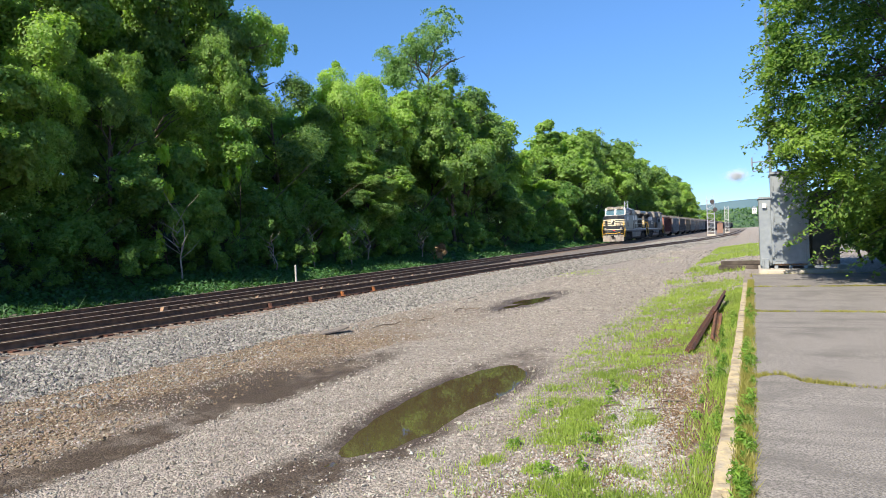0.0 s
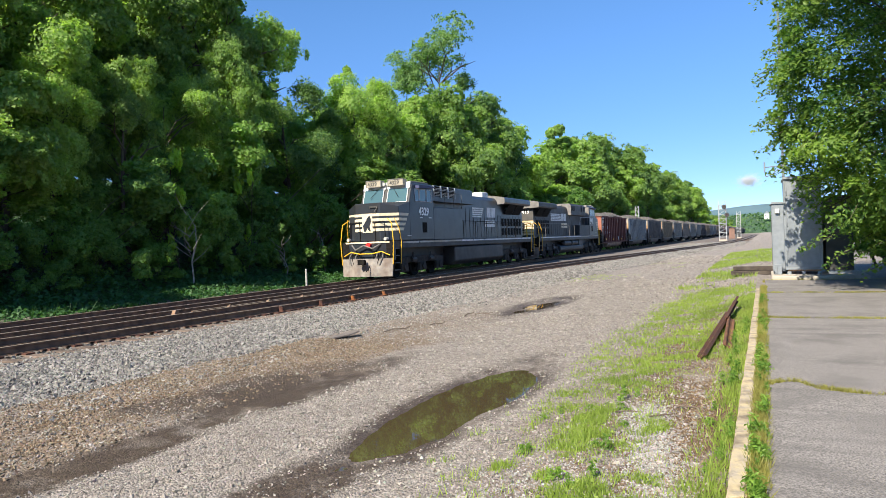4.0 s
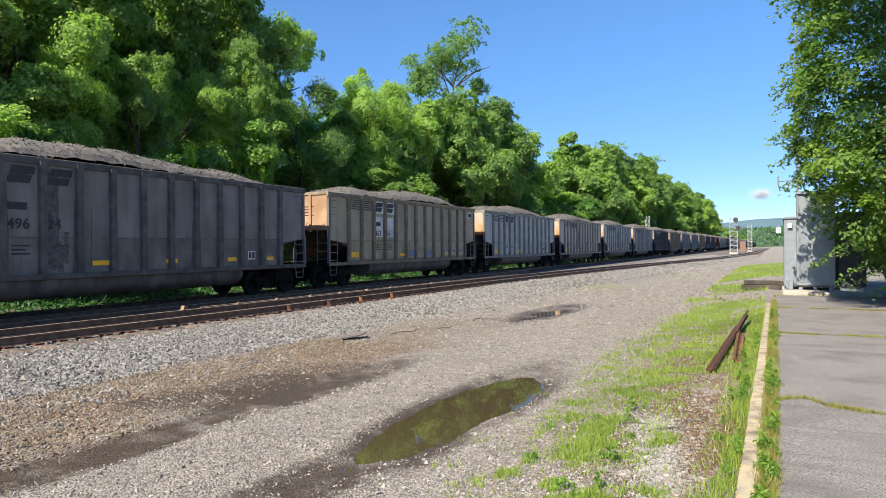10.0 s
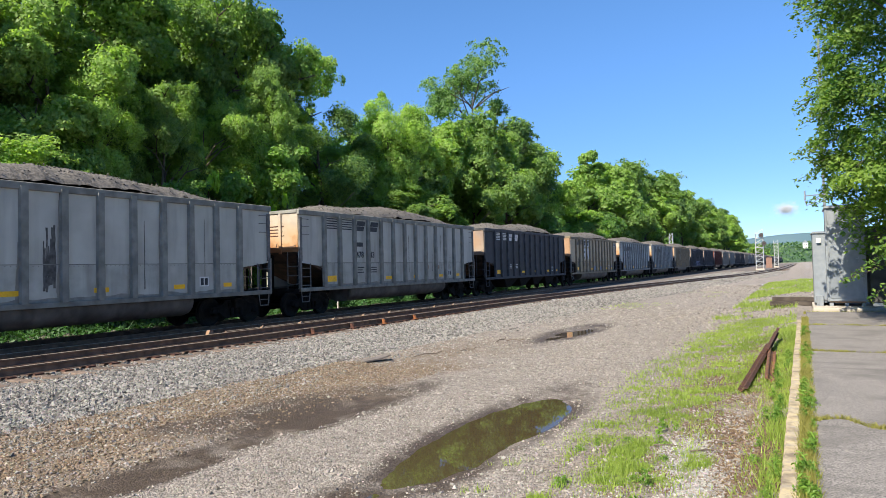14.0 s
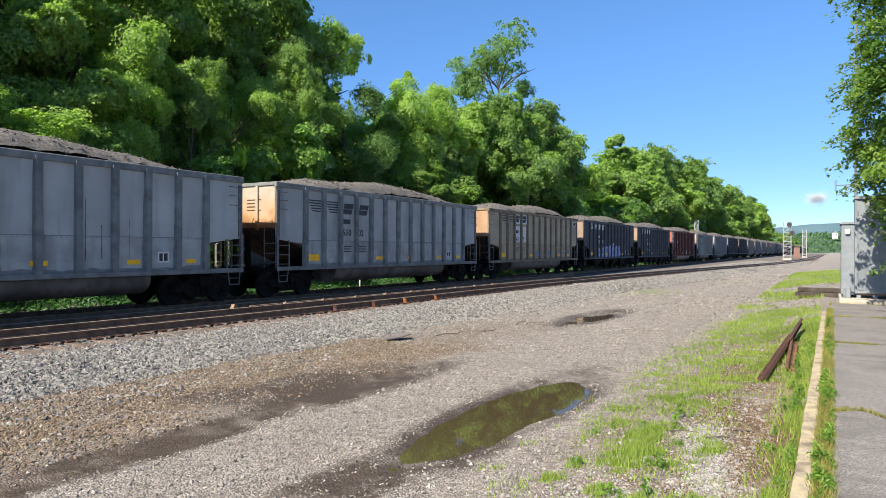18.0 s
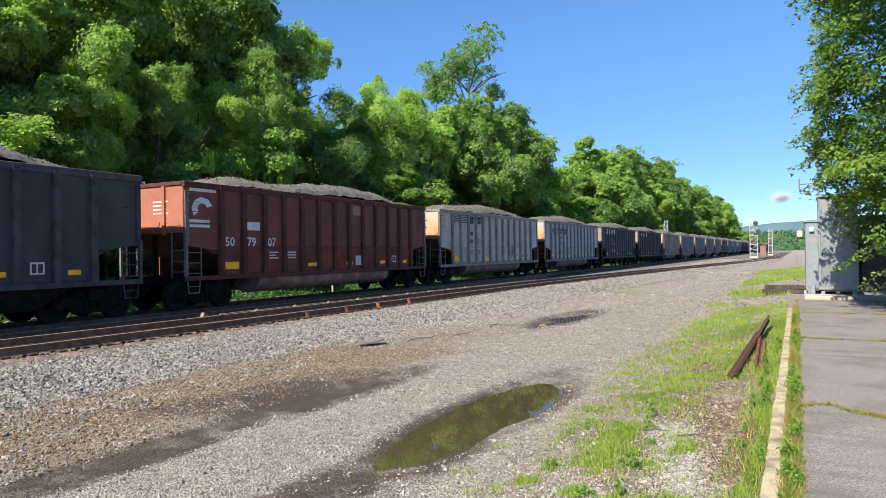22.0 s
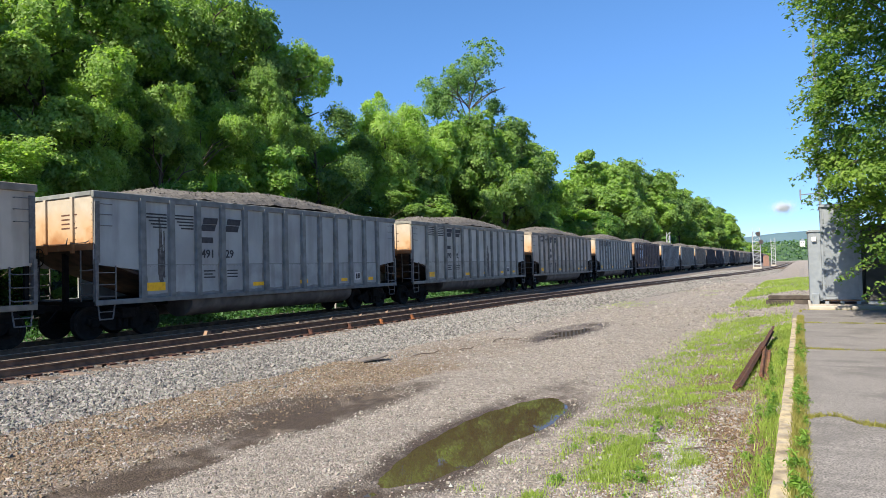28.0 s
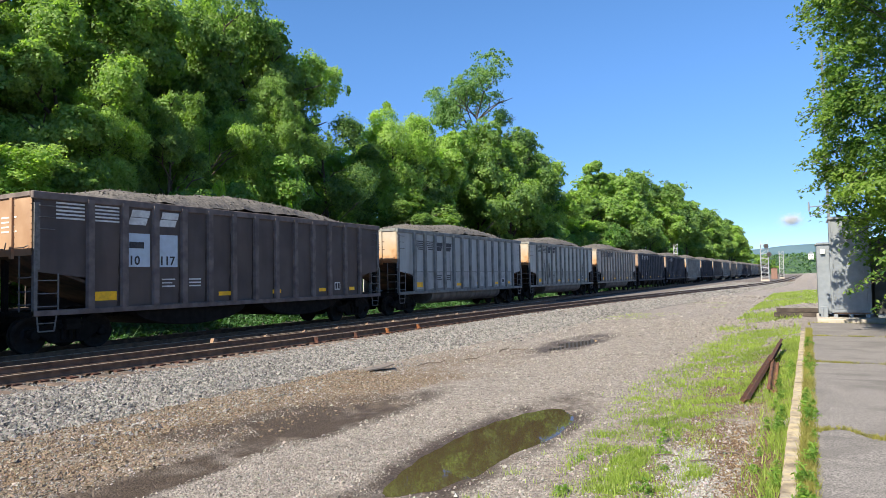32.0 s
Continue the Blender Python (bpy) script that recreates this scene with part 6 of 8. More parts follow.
def soot(car, seed, count):
    """Dark runs of soot and oil, between two ribs, with ragged sides."""
    q = random.Random(seed)
    for _ in range(q.randint(*count)):
        bay = q.randrange(11)
        w = q.uniform(0.025, 0.07) if q.random() < 0.65 else q.uniform(0.15, 0.36)
        y = RIBS[bay] + 0.12 + q.random() * (0.74 - w)
        z0, z1 = q.uniform(1.15, 1.6), q.uniform(2.1, 3.5)
        n, s = 9, Shape()
        for run in range(1 if w < 0.1 else 7):
            c = y if w < 0.1 else y + w * run / 6 + q.uniform(-0.01, 0.01)
            b = q.uniform(0.012, 0.03) if w < 0.1 else q.uniform(0.03, 0.06)
            lo, hi = z0 + q.uniform(-0.1, 0.25), z1 - q.uniform(0, 0.6) * (z1 - z0) * (1 if w > 0.1 else 0)
            left = [(c - b * q.uniform(0.3, 1.0) * (1 - 0.3 * k / n), lo + (hi - lo) * k / n) for k in range(n + 1)]
            right = [(c + b * q.uniform(0.3, 1.0) * (1 - 0.3 * k / n), lo + (hi - lo) * k / n) for k in range(n, -1, -1)]
            s.prism(left + right, 0, 1.5032, 1.5045 + 0.0003 * run)
        part("soot_stain", s.mesh("soot_stain", M_SOOT), car)


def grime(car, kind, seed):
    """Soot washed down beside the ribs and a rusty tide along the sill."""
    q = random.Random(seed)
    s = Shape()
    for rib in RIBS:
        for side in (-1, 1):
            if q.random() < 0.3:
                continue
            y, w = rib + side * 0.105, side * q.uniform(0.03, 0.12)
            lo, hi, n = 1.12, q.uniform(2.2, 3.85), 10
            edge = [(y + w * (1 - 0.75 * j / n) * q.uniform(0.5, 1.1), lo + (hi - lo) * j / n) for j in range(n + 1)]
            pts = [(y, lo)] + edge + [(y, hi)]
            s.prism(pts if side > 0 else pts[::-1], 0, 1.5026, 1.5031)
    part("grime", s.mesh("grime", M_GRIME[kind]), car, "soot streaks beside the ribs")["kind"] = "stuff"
    if kind in ("light", "warm", "blue", "brown"):
        s, n = Shape(), 60
        top = [(2.25 + 11.7 * j / n, 1.16 + 0.05 * q.random() + 0.05 * noise.noise((j * 0.25, seed, 1.0))) for j in range(n + 1)]
        s.prism([(2.25, 1.1)] + top + [(13.95, 1.1)], 0, 1.5033, 1.5037)
        part("sill_stain", s.mesh("sill_stain", M_GRIME[kind]), car, "rusty tide line along the sill")


M_LILAC = mat("lilac_spray_paint", (0.19, 0.23, 0.42), (0.27, 0.32, 0.50), 2.5, 0.6, 0.0, stain=(0.13, 0.15, 0.30), sscale=2.0)
M_DEEPBLUE = mat("deep_blue_spray_paint", (0.04, 0.055, 0.17), (0.08, 0.10, 0.25), 4, 0.6, 0.0)


def ribbon(line, width, x):
    """A flat painted stroke along a line of (y, z)."""
    s, n = Shape(), len(line)
    left, right = [], []
    for k, (y, z) in enumerate(line):
        (ya, za), (yb, zb) = line[max(k - 1, 0)], line[min(k + 1, n - 1)]
        d = math.hypot(yb - ya, zb - za) or 1.0
        w = width * (0.35 + 0.65 * math.sin(math.pi * (k + 0.5) / n))
        left.append((y - (zb - za) / d * w, z + (yb - ya) / d * w))
        right.append((y + (zb - za) / d * w, z - (yb - ya) / d * w))
    v = [(x, y, z) for y, z in left + right] + [(x + 0.001, y, z) for y, z in left + right]
    f = [(2 * n + k, 2 * n + k + 1, 3 * n + k + 1, 3 * n + k) for k in range(n - 1)] + [(k + 1, k, n + k, n + k + 1) for k in range(n - 1)]
    return s.poly(v, f)


def bubble(y0, y1, z0, z1, seed, square=0.7, n=36):
    """A swollen rounded outline between the given limits."""
    cy, cz, ry, rz = (y0 + y1) / 2, (z0 + z1) / 2, (y1 - y0) / 2, (z1 - z0) / 2
    pts = []
    for k in range(n):
        a = 2 * math.pi * k / n
        c, q = math.cos(a), math.sin(a)
        wob = 1 + 0.10 * math.sin(3 * a + seed) + 0.05 * math.sin(5 * a + 2 * seed)
        pts.append((cy + ry * wob * math.copysign(abs(c) ** square, c), cz + rz * min(wob, 1.08) * math.copysign(abs(q) ** square, q)))
    return pts


def spray(car):
    """Overlapping swollen shapes in lilac over deep blue, pale rims, and a scribbled tag."""
    fields = [(5.75, 7.15, 1.06, 2.0), (7.0, 8.1, 1.06, 2.06), (7.95, 9.0, 1.07, 2.02), (8.85, 9.5, 1.08, 1.98), (9.35, 10.75, 1.08, 2.05)]
    for k, (a, b, lo, hi) in enumerate(fields):
        part("graffiti", Shape().prism(bubble(a - 0.1, b + 0.1, lo - 0.02, hi + 0.1, k * 1.3), 0, 1.5045, 1.5060 + 0.0003 * k).mesh("graffiti", M_DEEPBLUE), car, "deep blue spray-painted shadow")
    for k, (a, b, lo, hi) in enumerate(fields):
        x = 1.508 + 0.0008 * k
        pts = bubble(a, b, lo, hi, k * 1.3)
        part("graffiti", Shape().prism(pts, 0, x - 0.0005, x).mesh("graffiti", M_LILAC), car, "lilac spray-painted swollen shape")
        m = (a + b) / 2
        w = (b - a) / 2
        inner = [(m + w * 0.5 * math.cos(q * 0.42 + k), (lo + hi) / 2 + 0.3 * math.sin(q * 0.42 + k) * (1 - 0.03 * q)) for q in range(13)]
        part("graffiti", ribbon(inner, 0.055, x + 0.0003).mesh("graffiti", M_DEEPBLUE), car, "deep blue spray-painted stroke")
        top = [p for p in pts if p[1] > (lo + hi) / 2 + 0.1]
        part("graffiti", ribbon(top, 0.022, x + 0.0003).mesh("graffiti", M_PALEBLUE), car, "pale spray-painted rim")
    for a, b, lo, hi in ((5.2, 5.85, 1.1, 1.45), (10.7, 11.4, 1.15, 1.75), (8.5, 8.9, 1.98, 2.3)):
        part("graffiti", Shape().prism(bubble(a, b, lo, hi, a, 1.1), 0, 1.5035, 1.5042).mesh("graffiti", M_CYANPAINT), car, "turquoise spray-painted flare")
    for rib in RIBS:
        if 5.8 < rib < 10.8:
            part("graffiti", Shape().box(1.6003, 1.6025, rib - 0.084, rib + 0.084, 1.1, 1.97).mesh("graffiti", M_LILAC), car, "lilac spray paint across a rib")
    q = random.Random(5)
    for k in range(9):
        c, r = (4.62 + q.uniform(-0.22, 0.22), 1.38 + q.uniform(-0.16, 0.16)), q.uniform(0.1, 0.28)
        loop = [(c[0] + r * 1.1 * math.cos(j * 0.5 + k), c[1] + r * 0.8 * math.sin(j * 0.5 * (1 + 0.1 * (k % 3)) + k)) for j in range(11)]
        part("graffiti", ribbon(loop, 0.018, 1.506 + 0.0003 * k).mesh("graffiti", M_CYANPAINT if k % 3 else M_PALEBLUE), car, "pale blue scribbled tag")


def oil_run(car):
    """Black oil that has run down from the rim across the lettering."""
    q = random.Random(9)
    s = Shape()
    for k in range(16):
        y, b = 5.25 + 0.3 * q.random() + (0.35 * q.random() if k > 9 else 0), q.uniform(0.04, 0.1)
        hi, lo = (q.uniform(3.3, 3.85) if k < 10 else q.uniform(1.8, 2.2)), q.uniform(1.1, 1.35)
        n = 9
        left = [(y - b * q.uniform(0.5, 1.0), lo + (hi - lo) * j / n) for j in range(n + 1)]
        right = [(y + b * q.uniform(0.5, 1.0), lo + (hi - lo) * j / n) for j in range(n, -1, -1)]
        s.prism(left + right, 0, 1.5125, 1.5131 + 0.0002 * k)
    part("oil_stain", s.mesh("oil_stain", M_SOOT), car, "black oil run over the side")


# order of the cars behind the engines, with the numbers that can be read on them
ORDER = ["red", "blue", "dust", "brown", "light", "warm", "light", "light", "black", "brown", "blue", "blue", "brown", "black", "black", "red",
         "light", "blue", "black", "black", "warm", "blue", "light", "warm", "light", "rusty", "blue", "light", "warm", "black", "black", "light", "black", "dust", "light", "warm",
         "light", "black", "dust", "light", "light", "brown", "black", "light", "warm", "black"]
NUMBERS = {0: ("50", "78", "56"), 1: ("525", "45"), 2: ("496", "24"), 10: ("528", "99"), 11: ("510", "02"), 17: ("524", "55"), 22: ("490", "92"), 24: ("499", "87"), 23: ("499",), 3: ("463", "56"), 7: ("478", "43"), 9: ("463", "46"), 12: ("461", "79"), 13: ("149", "035"), 14: ("146", "330"),
           15: ("50", "79", "07"), 16: ("484", "32"), 18: ("147", "029"), 21: ("491", "29"), 25: ("10", "117")}
TRAIN = []                   # each vehicle with its distance behind the first red car's coupler
for i, kind in enumerate(ORDER):
    pr = proto(kind)
    if not pr[1]:
        car, pr[1] = pr[0], True
        base = [o for o in (car, *car.children_recursive)]
        pr.append(len(base))
    else:
        # copies carry the parts of the plain car; the numbers are added to each car afterwards
        car = copy_thing(pr[0], Matrix.Identity(4))
    TRAIN.append((car, i * CAR))
for i, (car, _) in enumerate(TRAIN):
    kind = ORDER[i]
    ink = STYLES[kind][5]
    if i in NUMBERS:
        back_one = 0.98 if kind == "rusty" else 0.0
        if i in (3, 9, 12, 25):
            for k in range(2):
                paint("repaint_patch", 4.2 + k * 0.98 - back_one, 4.98 + k * 0.94 - back_one, 2.18, 3.12, M_WHITE if kind == "brown" else M_PALEBLUE, car, 1.504)
            ink = M_BLACKPAINT
        red = kind == "red"
        for k, t in enumerate(NUMBERS[i]):
            part("number", letters(t, 0.42 if red else 0.36, ink), car, m=pose(1.514, (2.36 if red else 4.3) + k * 0.98 - back_one, 2.04 if red else 2.24))
        if not red:
            paint("mark_bar", 4.32 - back_one, 4.78 - back_one, 2.7, 2.88, ink, car, 1.512)
    grime(car, kind, 700 + i)
    if kind in ("light", "warm", "blue", "dust", "brown"):
        soot(car, 500 + i, (2, 5) if kind in ("light", "warm") else (1, 3))
    if i in (4, 7, 16, 22, 27, 31, 34, 39):
        q = random.Random(i)
        for k in range(2):
            y, z, w, h = 7.3 + 0.98 * k + 0.98 * (i % 4), q.uniform(1.75, 1.9), q.uniform(0.12, 0.3), q.uniform(0.08, 0.16)
            rim = [(y + w * math.cos(a) * q.uniform(0.8, 1.1), z + h * math.sin(a) * q.uniform(0.8, 1.1)) for a in [j * math.pi / 8 for j in range(16)]]
            part("rust_patch", Shape().prism(rim, 0, 1.503, 1.505).mesh("rust_patch", M_RUSTPATCH), car)
    if kind == "brown":
        for y in (7.4, 9.3, 11.0, 13.1):
            paint("repaint_patch", y, y + 0.6, 1.24, 1.66 - 0.1 * (i % 2), M_DULLBLUE, car, 1.5035)
        p = paint("notice_panel", 14.5, 15.05, 3.42, 3.72, M_WHITE, car)
        paint("notice_bar", 14.55, 15.0, 3.47, 3.67, M_BLACKPAINT, p, 1.511)
    car["label"] = STYLES[kind][4] + (", sprayed blue" if i == 13 else "")
    if i in (2, 23):
        oil_run(car)
    if i == 13:
        spray(car)


# ---- engines ----
ENG = 22.95
M_BLACK = mat("black_engine_paint", (0.024, 0.029, 0.038), (0.015, 0.0185, 0.025), 1.2, 0.36, 0.05, 30, stain=(0.036, 0.035, 0.035), sscale=0.6, samount=0.6, spec=0.5)
M_DUSTBLACK = mat("dusty_black_paint", (0.032, 0.032, 0.034), (0.019, 0.0195, 0.021), 2, 0.55, 0.1, 30, stain=(0.075, 0.065, 0.056), sscale=0.8, spec=0.4)
M_CREAM = mat("cream_stripe", (0.663, 0.578, 0.425), (0.578, 0.484, 0.34), 4, 0.6, 0.0)
M_DUSTSTRIPE = mat("dusty_sill_stripe", (0.36, 0.30, 0.22), (0.5, 0.48, 0.44), 0.5, 0.7, 0.0)
M_RAILING = mat("yellow_handrail", (0.85, 0.5, 0.03), (0.7, 0.4, 0.03), 8, 0.5, 0.0)
M_WINFRAME = mat("bare_window_frame", (0.42, 0.43, 0.44), (0.33, 0.34, 0.35), 6, 0.45, 0.0)
# dusty grey, lightened because the sun falls on this end
M_REARGREY = mat("sunlit_dusty_end_wall", (0.085, 0.08, 0.076), (0.06, 0.057, 0.055), 3, 0.75, 0.05)
M_BOARD = mat("dull_number_board", (0.36, 0.32, 0.25), (0.28, 0.25, 0.20), 6, 0.6, 0.0)
M_GLASS = plain("cab_glass", (0.06, 0.12, 0.15), 0.04)
# dusty roof grey; also put on sun-facing ends in place of sunlight
M_GREY_ROOF = mat("dusty_roof_and_sunlit_end", (0.20, 0.19, 0.18), (0.14, 0.13, 0.125), 3, 0.8, 0.1)
M_LAMP = plain("lamp_lens", (0.42, 0.42, 0.4), 0.12)
M_RED = plain("red_marker", (0.7, 0.03, 0.03), 0.4)
M_PLOUGH = mat("worn_plough", (0.289, 0.264, 0.238), (0.145, 0.128, 0.119), 3, 0.7, 0.2, 30, stain=(0.136, 0.0808, 0.051), sscale=1.2)
M_REAR_TAN = mat("tan_rear_paint", (0.468, 0.34, 0.187), None, 4, 0.6, 0.0)
M_BOLD = mat("white_number_paint", (0.85, 0.84, 0.82), (0.78, 0.77, 0.75), 8, 0.6, 0.0)
M_TRUCK = mat("dusty_truck_casting", (0.062, 0.055, 0.049), (0.035, 0.031, 0.028), 4, 0.85, 0.3, 40, spec=0.2)
BIGWHEEL = wheel_mesh(0.53)


def engine(number, label, lead):
    """A six-axle freight engine: nose and cab at low y, radiator end at high y."""
    e = thing("locomotive", label, "locomotive", "engines of the coal train")
    P = lambda name, s, m, lab="", bevel=0.02, smooth=False: part(name, s.mesh(name, m, bevel, smooth), e, lab)
    X = lambda sg, a, b: sorted((sg * a, sg * b))
    f = 0.3 if lead else 0.0                     # the leading engine has the longer nose
    body = M_BLACK if lead else M_DUSTBLACK
    back = 21.35 if lead else 21.7              # end of the long hood
    wing0, wing1 = (16.1, 21.7) if lead else (16.8, 21.95)
    box1 = 8.8 if lead else 8.9                  # end of the box behind the cab
    P("underframe", Shape().box(-1.5, 1.5, 0.95 - f, 22.0, 1.52, 1.9).box(-0.7, 0.7, 0.6, 22.3, 1.0, 1.55), M_DUSTBLACK)
    P("hood", Shape().prism([(-0.92, 1.9), (0.92, 1.9), (0.92, 4.5), (0.74, 4.72), (-0.74, 4.72), (-0.92, 4.5)], 1, 4.9, back), body)
    # cab, windscreen wall and nose
    P("cab", Shape().prism([(2.2, 1.9), (4.98, 1.9), (4.98, 4.8), (4.8, 4.92), (2.85, 4.92), (2.62, 4.86), (2.2, 3.8)], 0, -1.5, 1.5), M_BLACK, "", 0.04)
    P("cab_roof", Shape().prism([(2.56, 4.86), (5.0, 4.86), (4.85, 5.06), (2.9, 5.06)], 0, -1.25, 1.25), M_GREY_ROOF)
    plan = [(-1.5, 2.25), (-1.5, 1.1), (-0.72, 0.8 - f), (0.72, 0.8 - f), (1.5, 1.1), (1.5, 2.25)]
    tops = [3.92, 3.62, 3.86, 3.86, 3.62, 3.92]
    P("nose", Shape().poly([(x, y, 1.9) for x, y in plan] + [(x, y, z) for (x, y), z in zip(plan, tops)],
                           [(5, 4, 3, 2, 1, 0), (6, 7, 8, 9, 10, 11)] + [(i, (i + 1) % 6, 6 + (i + 1) % 6, 6 + i) for i in range(6)]), M_BLACK, "", 0.04)
    P("nose_grab", Shape().pipe([(0.5, 0.8 - f, 3.3), (0.5, 0.72 - f, 3.42), (0.64, 0.74 - f, 3.62), (0.2, 0.72 - f, 3.64), (0.2, 0.8 - f, 3.5)], 0.02, 5), M_RUNG, "", 0)
    for k in range(4):
        z = 2.42 + 0.25 * k
        P("nose_stripe", Shape().box(-0.72, 0.72, 0.785 - f, 0.81 - f, z, z + 0.14), M_CREAM, "cream stripe", 0)
        for sg in (-1, 1):
            q = Shape()
            o = Vector((0.012 * sg, -0.012 * 2.8, 0)).normalized() * 0.012
            a, b = Vector((sg * 0.72, 0.8 - f, 0)) + o, Vector((sg * 1.5, 1.1, 0)) + o
            q.poly([(a.x, a.y, z), (b.x, b.y, z), (b.x, b.y, z + 0.14), (a.x, a.y, z + 0.14)], [(0, 1, 2, 3)])
            q.poly([(sg * 1.512, 1.1, z), (sg * 1.512, 1.5 + 0.17 * k, z), (sg * 1.512, 1.58 + 0.17 * k, z + 0.14), (sg * 1.512, 1.1, z + 0.14)], [(0, 1, 2, 3)])
            P("nose_stripe", q, M_CREAM, "cream stripe", 0)
    P("nose_door", Shape().box(-1.12, -0.62, 0.83 - f, 0.9 - f, 1.95, 3.2), M_BLACK)
    P("emblem_field", Shape().box(-0.3, 0.3, 0.77 - f, 0.785 - f, 2.36, 3.32), M_CREAM, "", 0)
    P("emblem", Shape().prism([(-0.2, 2.42), (-0.08, 2.42), (-0.02, 2.6), (0.1, 2.44), (0.2, 2.42), (0.14, 2.7), (0.26, 2.95), (0.16, 3.22), (0.02, 3.1), (-0.14, 2.85), (-0.26, 2.7)], 1, 0.755 - f, 0.77 - f), M_BLACK, "", 0)
    for sg in (-1, 1):
        x0, x1 = X(sg, 0.14, 1.32)
        P("windscreen", Shape().prism([(2.21, 3.95), (2.26, 3.93), (2.52, 4.64), (2.46, 4.66)], 0, x0, x1), M_GLASS, "", 0)
        P("windscreen_frame", Shape().pipe([(x0, 2.22, 3.92), (x1, 2.22, 3.92), (x1, 2.49, 4.68), (x0, 2.49, 4.68), (x0, 2.22, 3.92)], 0.03, 5), M_WHITE, "", 0)
        # white here paints the sun on the dusty black cab front
        P("cab_front", Shape().prism([(2.19, 3.82), (2.22, 3.82), (2.24, 3.9), (2.2, 3.9)], 0, x0 - 0.1, x1 + 0.1).prism([(2.46, 4.66), (2.52, 4.66), (2.66, 4.98), (2.56, 4.98)], 0, x0 - 0.1, x1 + 0.1), M_WHITE, "windscreen surround, painted pale for dusty black in sun", 0)
        P("wiper", Shape().pipe([(sg * 0.5, 2.42, 4.64), (sg * 0.85, 2.22, 4.2)], 0.012, 5), M_UNDER, "", 0)
        bd = P("number_board", Shape().box(*X(sg, 0.22, 1.14), 2.3, 2.66, 4.8, 5.14), M_BOARD, "dull pale number board with dark digits", 0)
        P("board_frame", Shape().pipe([(sg * 0.22, 2.29, 4.8), (sg * 1.14, 2.29, 4.8), (sg * 1.14, 2.29, 5.14), (sg * 0.22, 2.29, 5.14), (sg * 0.22, 2.29, 4.8)], 0.022, 5), M_GREY_ROOF, "", 0)
        part("number", letters(number, 0.29, M_BLACKPAINT), bd, m=pose(sg * 0.68 - 0.37, 2.294, 4.87, 0, 0, -90))
        P("headlight", Shape().rod((sg * 0.13, 2.4, 4.93), (sg * 0.13, 2.6, 4.93), 0.1, 14), M_LAMP, "", 0)
        P("ditch_light", Shape().rod((sg * 1.1, 0.62 - f, 2.02), (sg * 1.1, 0.85 - f, 2.02), 0.085, 14), M_LAMP, "", 0)
        for y0, y1 in ((2.82, 3.25), (3.32, 4.05), (4.15, 4.7)):
            w = P("side_window", Shape().box(*X(sg, 1.5, 1.512), y0, y1, 3.97, 4.62), M_GLASS, "", 0)
            ring = [(sg * 1.516, y0, 3.97), (sg * 1.516, y1, 3.97), (sg * 1.516, y1, 4.62), (sg * 1.516, y0, 4.62), (sg * 1.516, y0, 3.97)]
            part("window_frame", Shape().pipe(ring, 0.026, 5).mesh("window_frame", M_WINFRAME), w)
        P("awning", Shape().prism([(2.9, 4.8), (4.75, 4.8), (4.75, 4.72), (2.9, 4.64)], 0, *X(sg, 1.5, 1.74)), mat("blue_awning_%s_%d" % (number, sg), (0.05, 0.06, 0.13), None, 5, 0.7, 0.0), "", 0)
        part("number", letters(number, 0.58, M_BOLD, 0.032), e, m=pose(1.514, 3.2 if lead else 2.94, 3.24) if sg > 0 else pose(-1.514, 4.6, 3.26, 0, 0, 180))
        for y in (3.35, 4.35):
            P("stencil_bar", Shape().box(*X(sg, 1.5, 1.508), y, y + 0.3, 3.08, 3.13), M_WHITE, "", 0)
        P("cab_vent", Shape().box(*X(sg, 1.5, 1.515), 3.6, 4.1, 2.3, 2.85), M_UNDER, "", 0)
        P("cab_step_bar", Shape().box(*X(sg, 1.5, 1.508), 1.9, 2.3, 2.12, 2.16), M_WHITE, "", 0)
        # box behind the cab and the grids above it
        P("equipment_box", Shape().box(*X(sg, 0.9, 1.48), 4.98, box1, 1.9, 3.72 if lead else 2.95), body, "", 0.03)
        if lead:
            for k in range(3):
                y = 5.2 + 0.95 * k
                g = P("intake_grid", Shape().box(*X(sg, 1.4, 1.42), y, y + 0.8, 4.34, 4.9), M_UNDER, "", 0)
                for q in range(6):
                    part("grid_slat", Shape().box(*X(sg, 1.42, 1.45), y, y + 0.8, 4.38 + q * 0.08, 4.405 + q * 0.08).mesh("grid_slat", M_DUSTSTRIPE), g)
                for yy in (y - 0.05, y + 0.83):
                    P("grid_post", Shape().box(*X(sg, 1.4, 1.46), yy, yy + 0.06, 4.28, 4.94), M_WINFRAME, "", 0)
            P("upper_rail", Shape().pipe([(sg * 1.5, 5.1, 4.6), (sg * 1.52, 5.2, 4.62), (sg * 1.52, 8.7, 4.62), (sg * 1.5, 8.75, 3.72)], 0.02, 5).rod((sg * 1.52, 6.4, 3.72), (sg * 1.52, 6.4, 4.48), 0.02, 5).rod((sg * 1.52, 7.6, 3.72), (sg * 1.52, 7.6, 4.45), 0.02, 5), M_RUNG, "", 0)
        else:
            for y0, y1, z0, z1 in ((9.9, 11.2, 4.3, 4.75), (7.1, 7.6, 4.25, 4.85), (6.1, 6.5, 4.35, 4.8)):
                g = P("hood_vent", Shape().box(*X(sg, 1.3, 1.312), y0, y1, z0, z1), M_UNDER, "", 0)
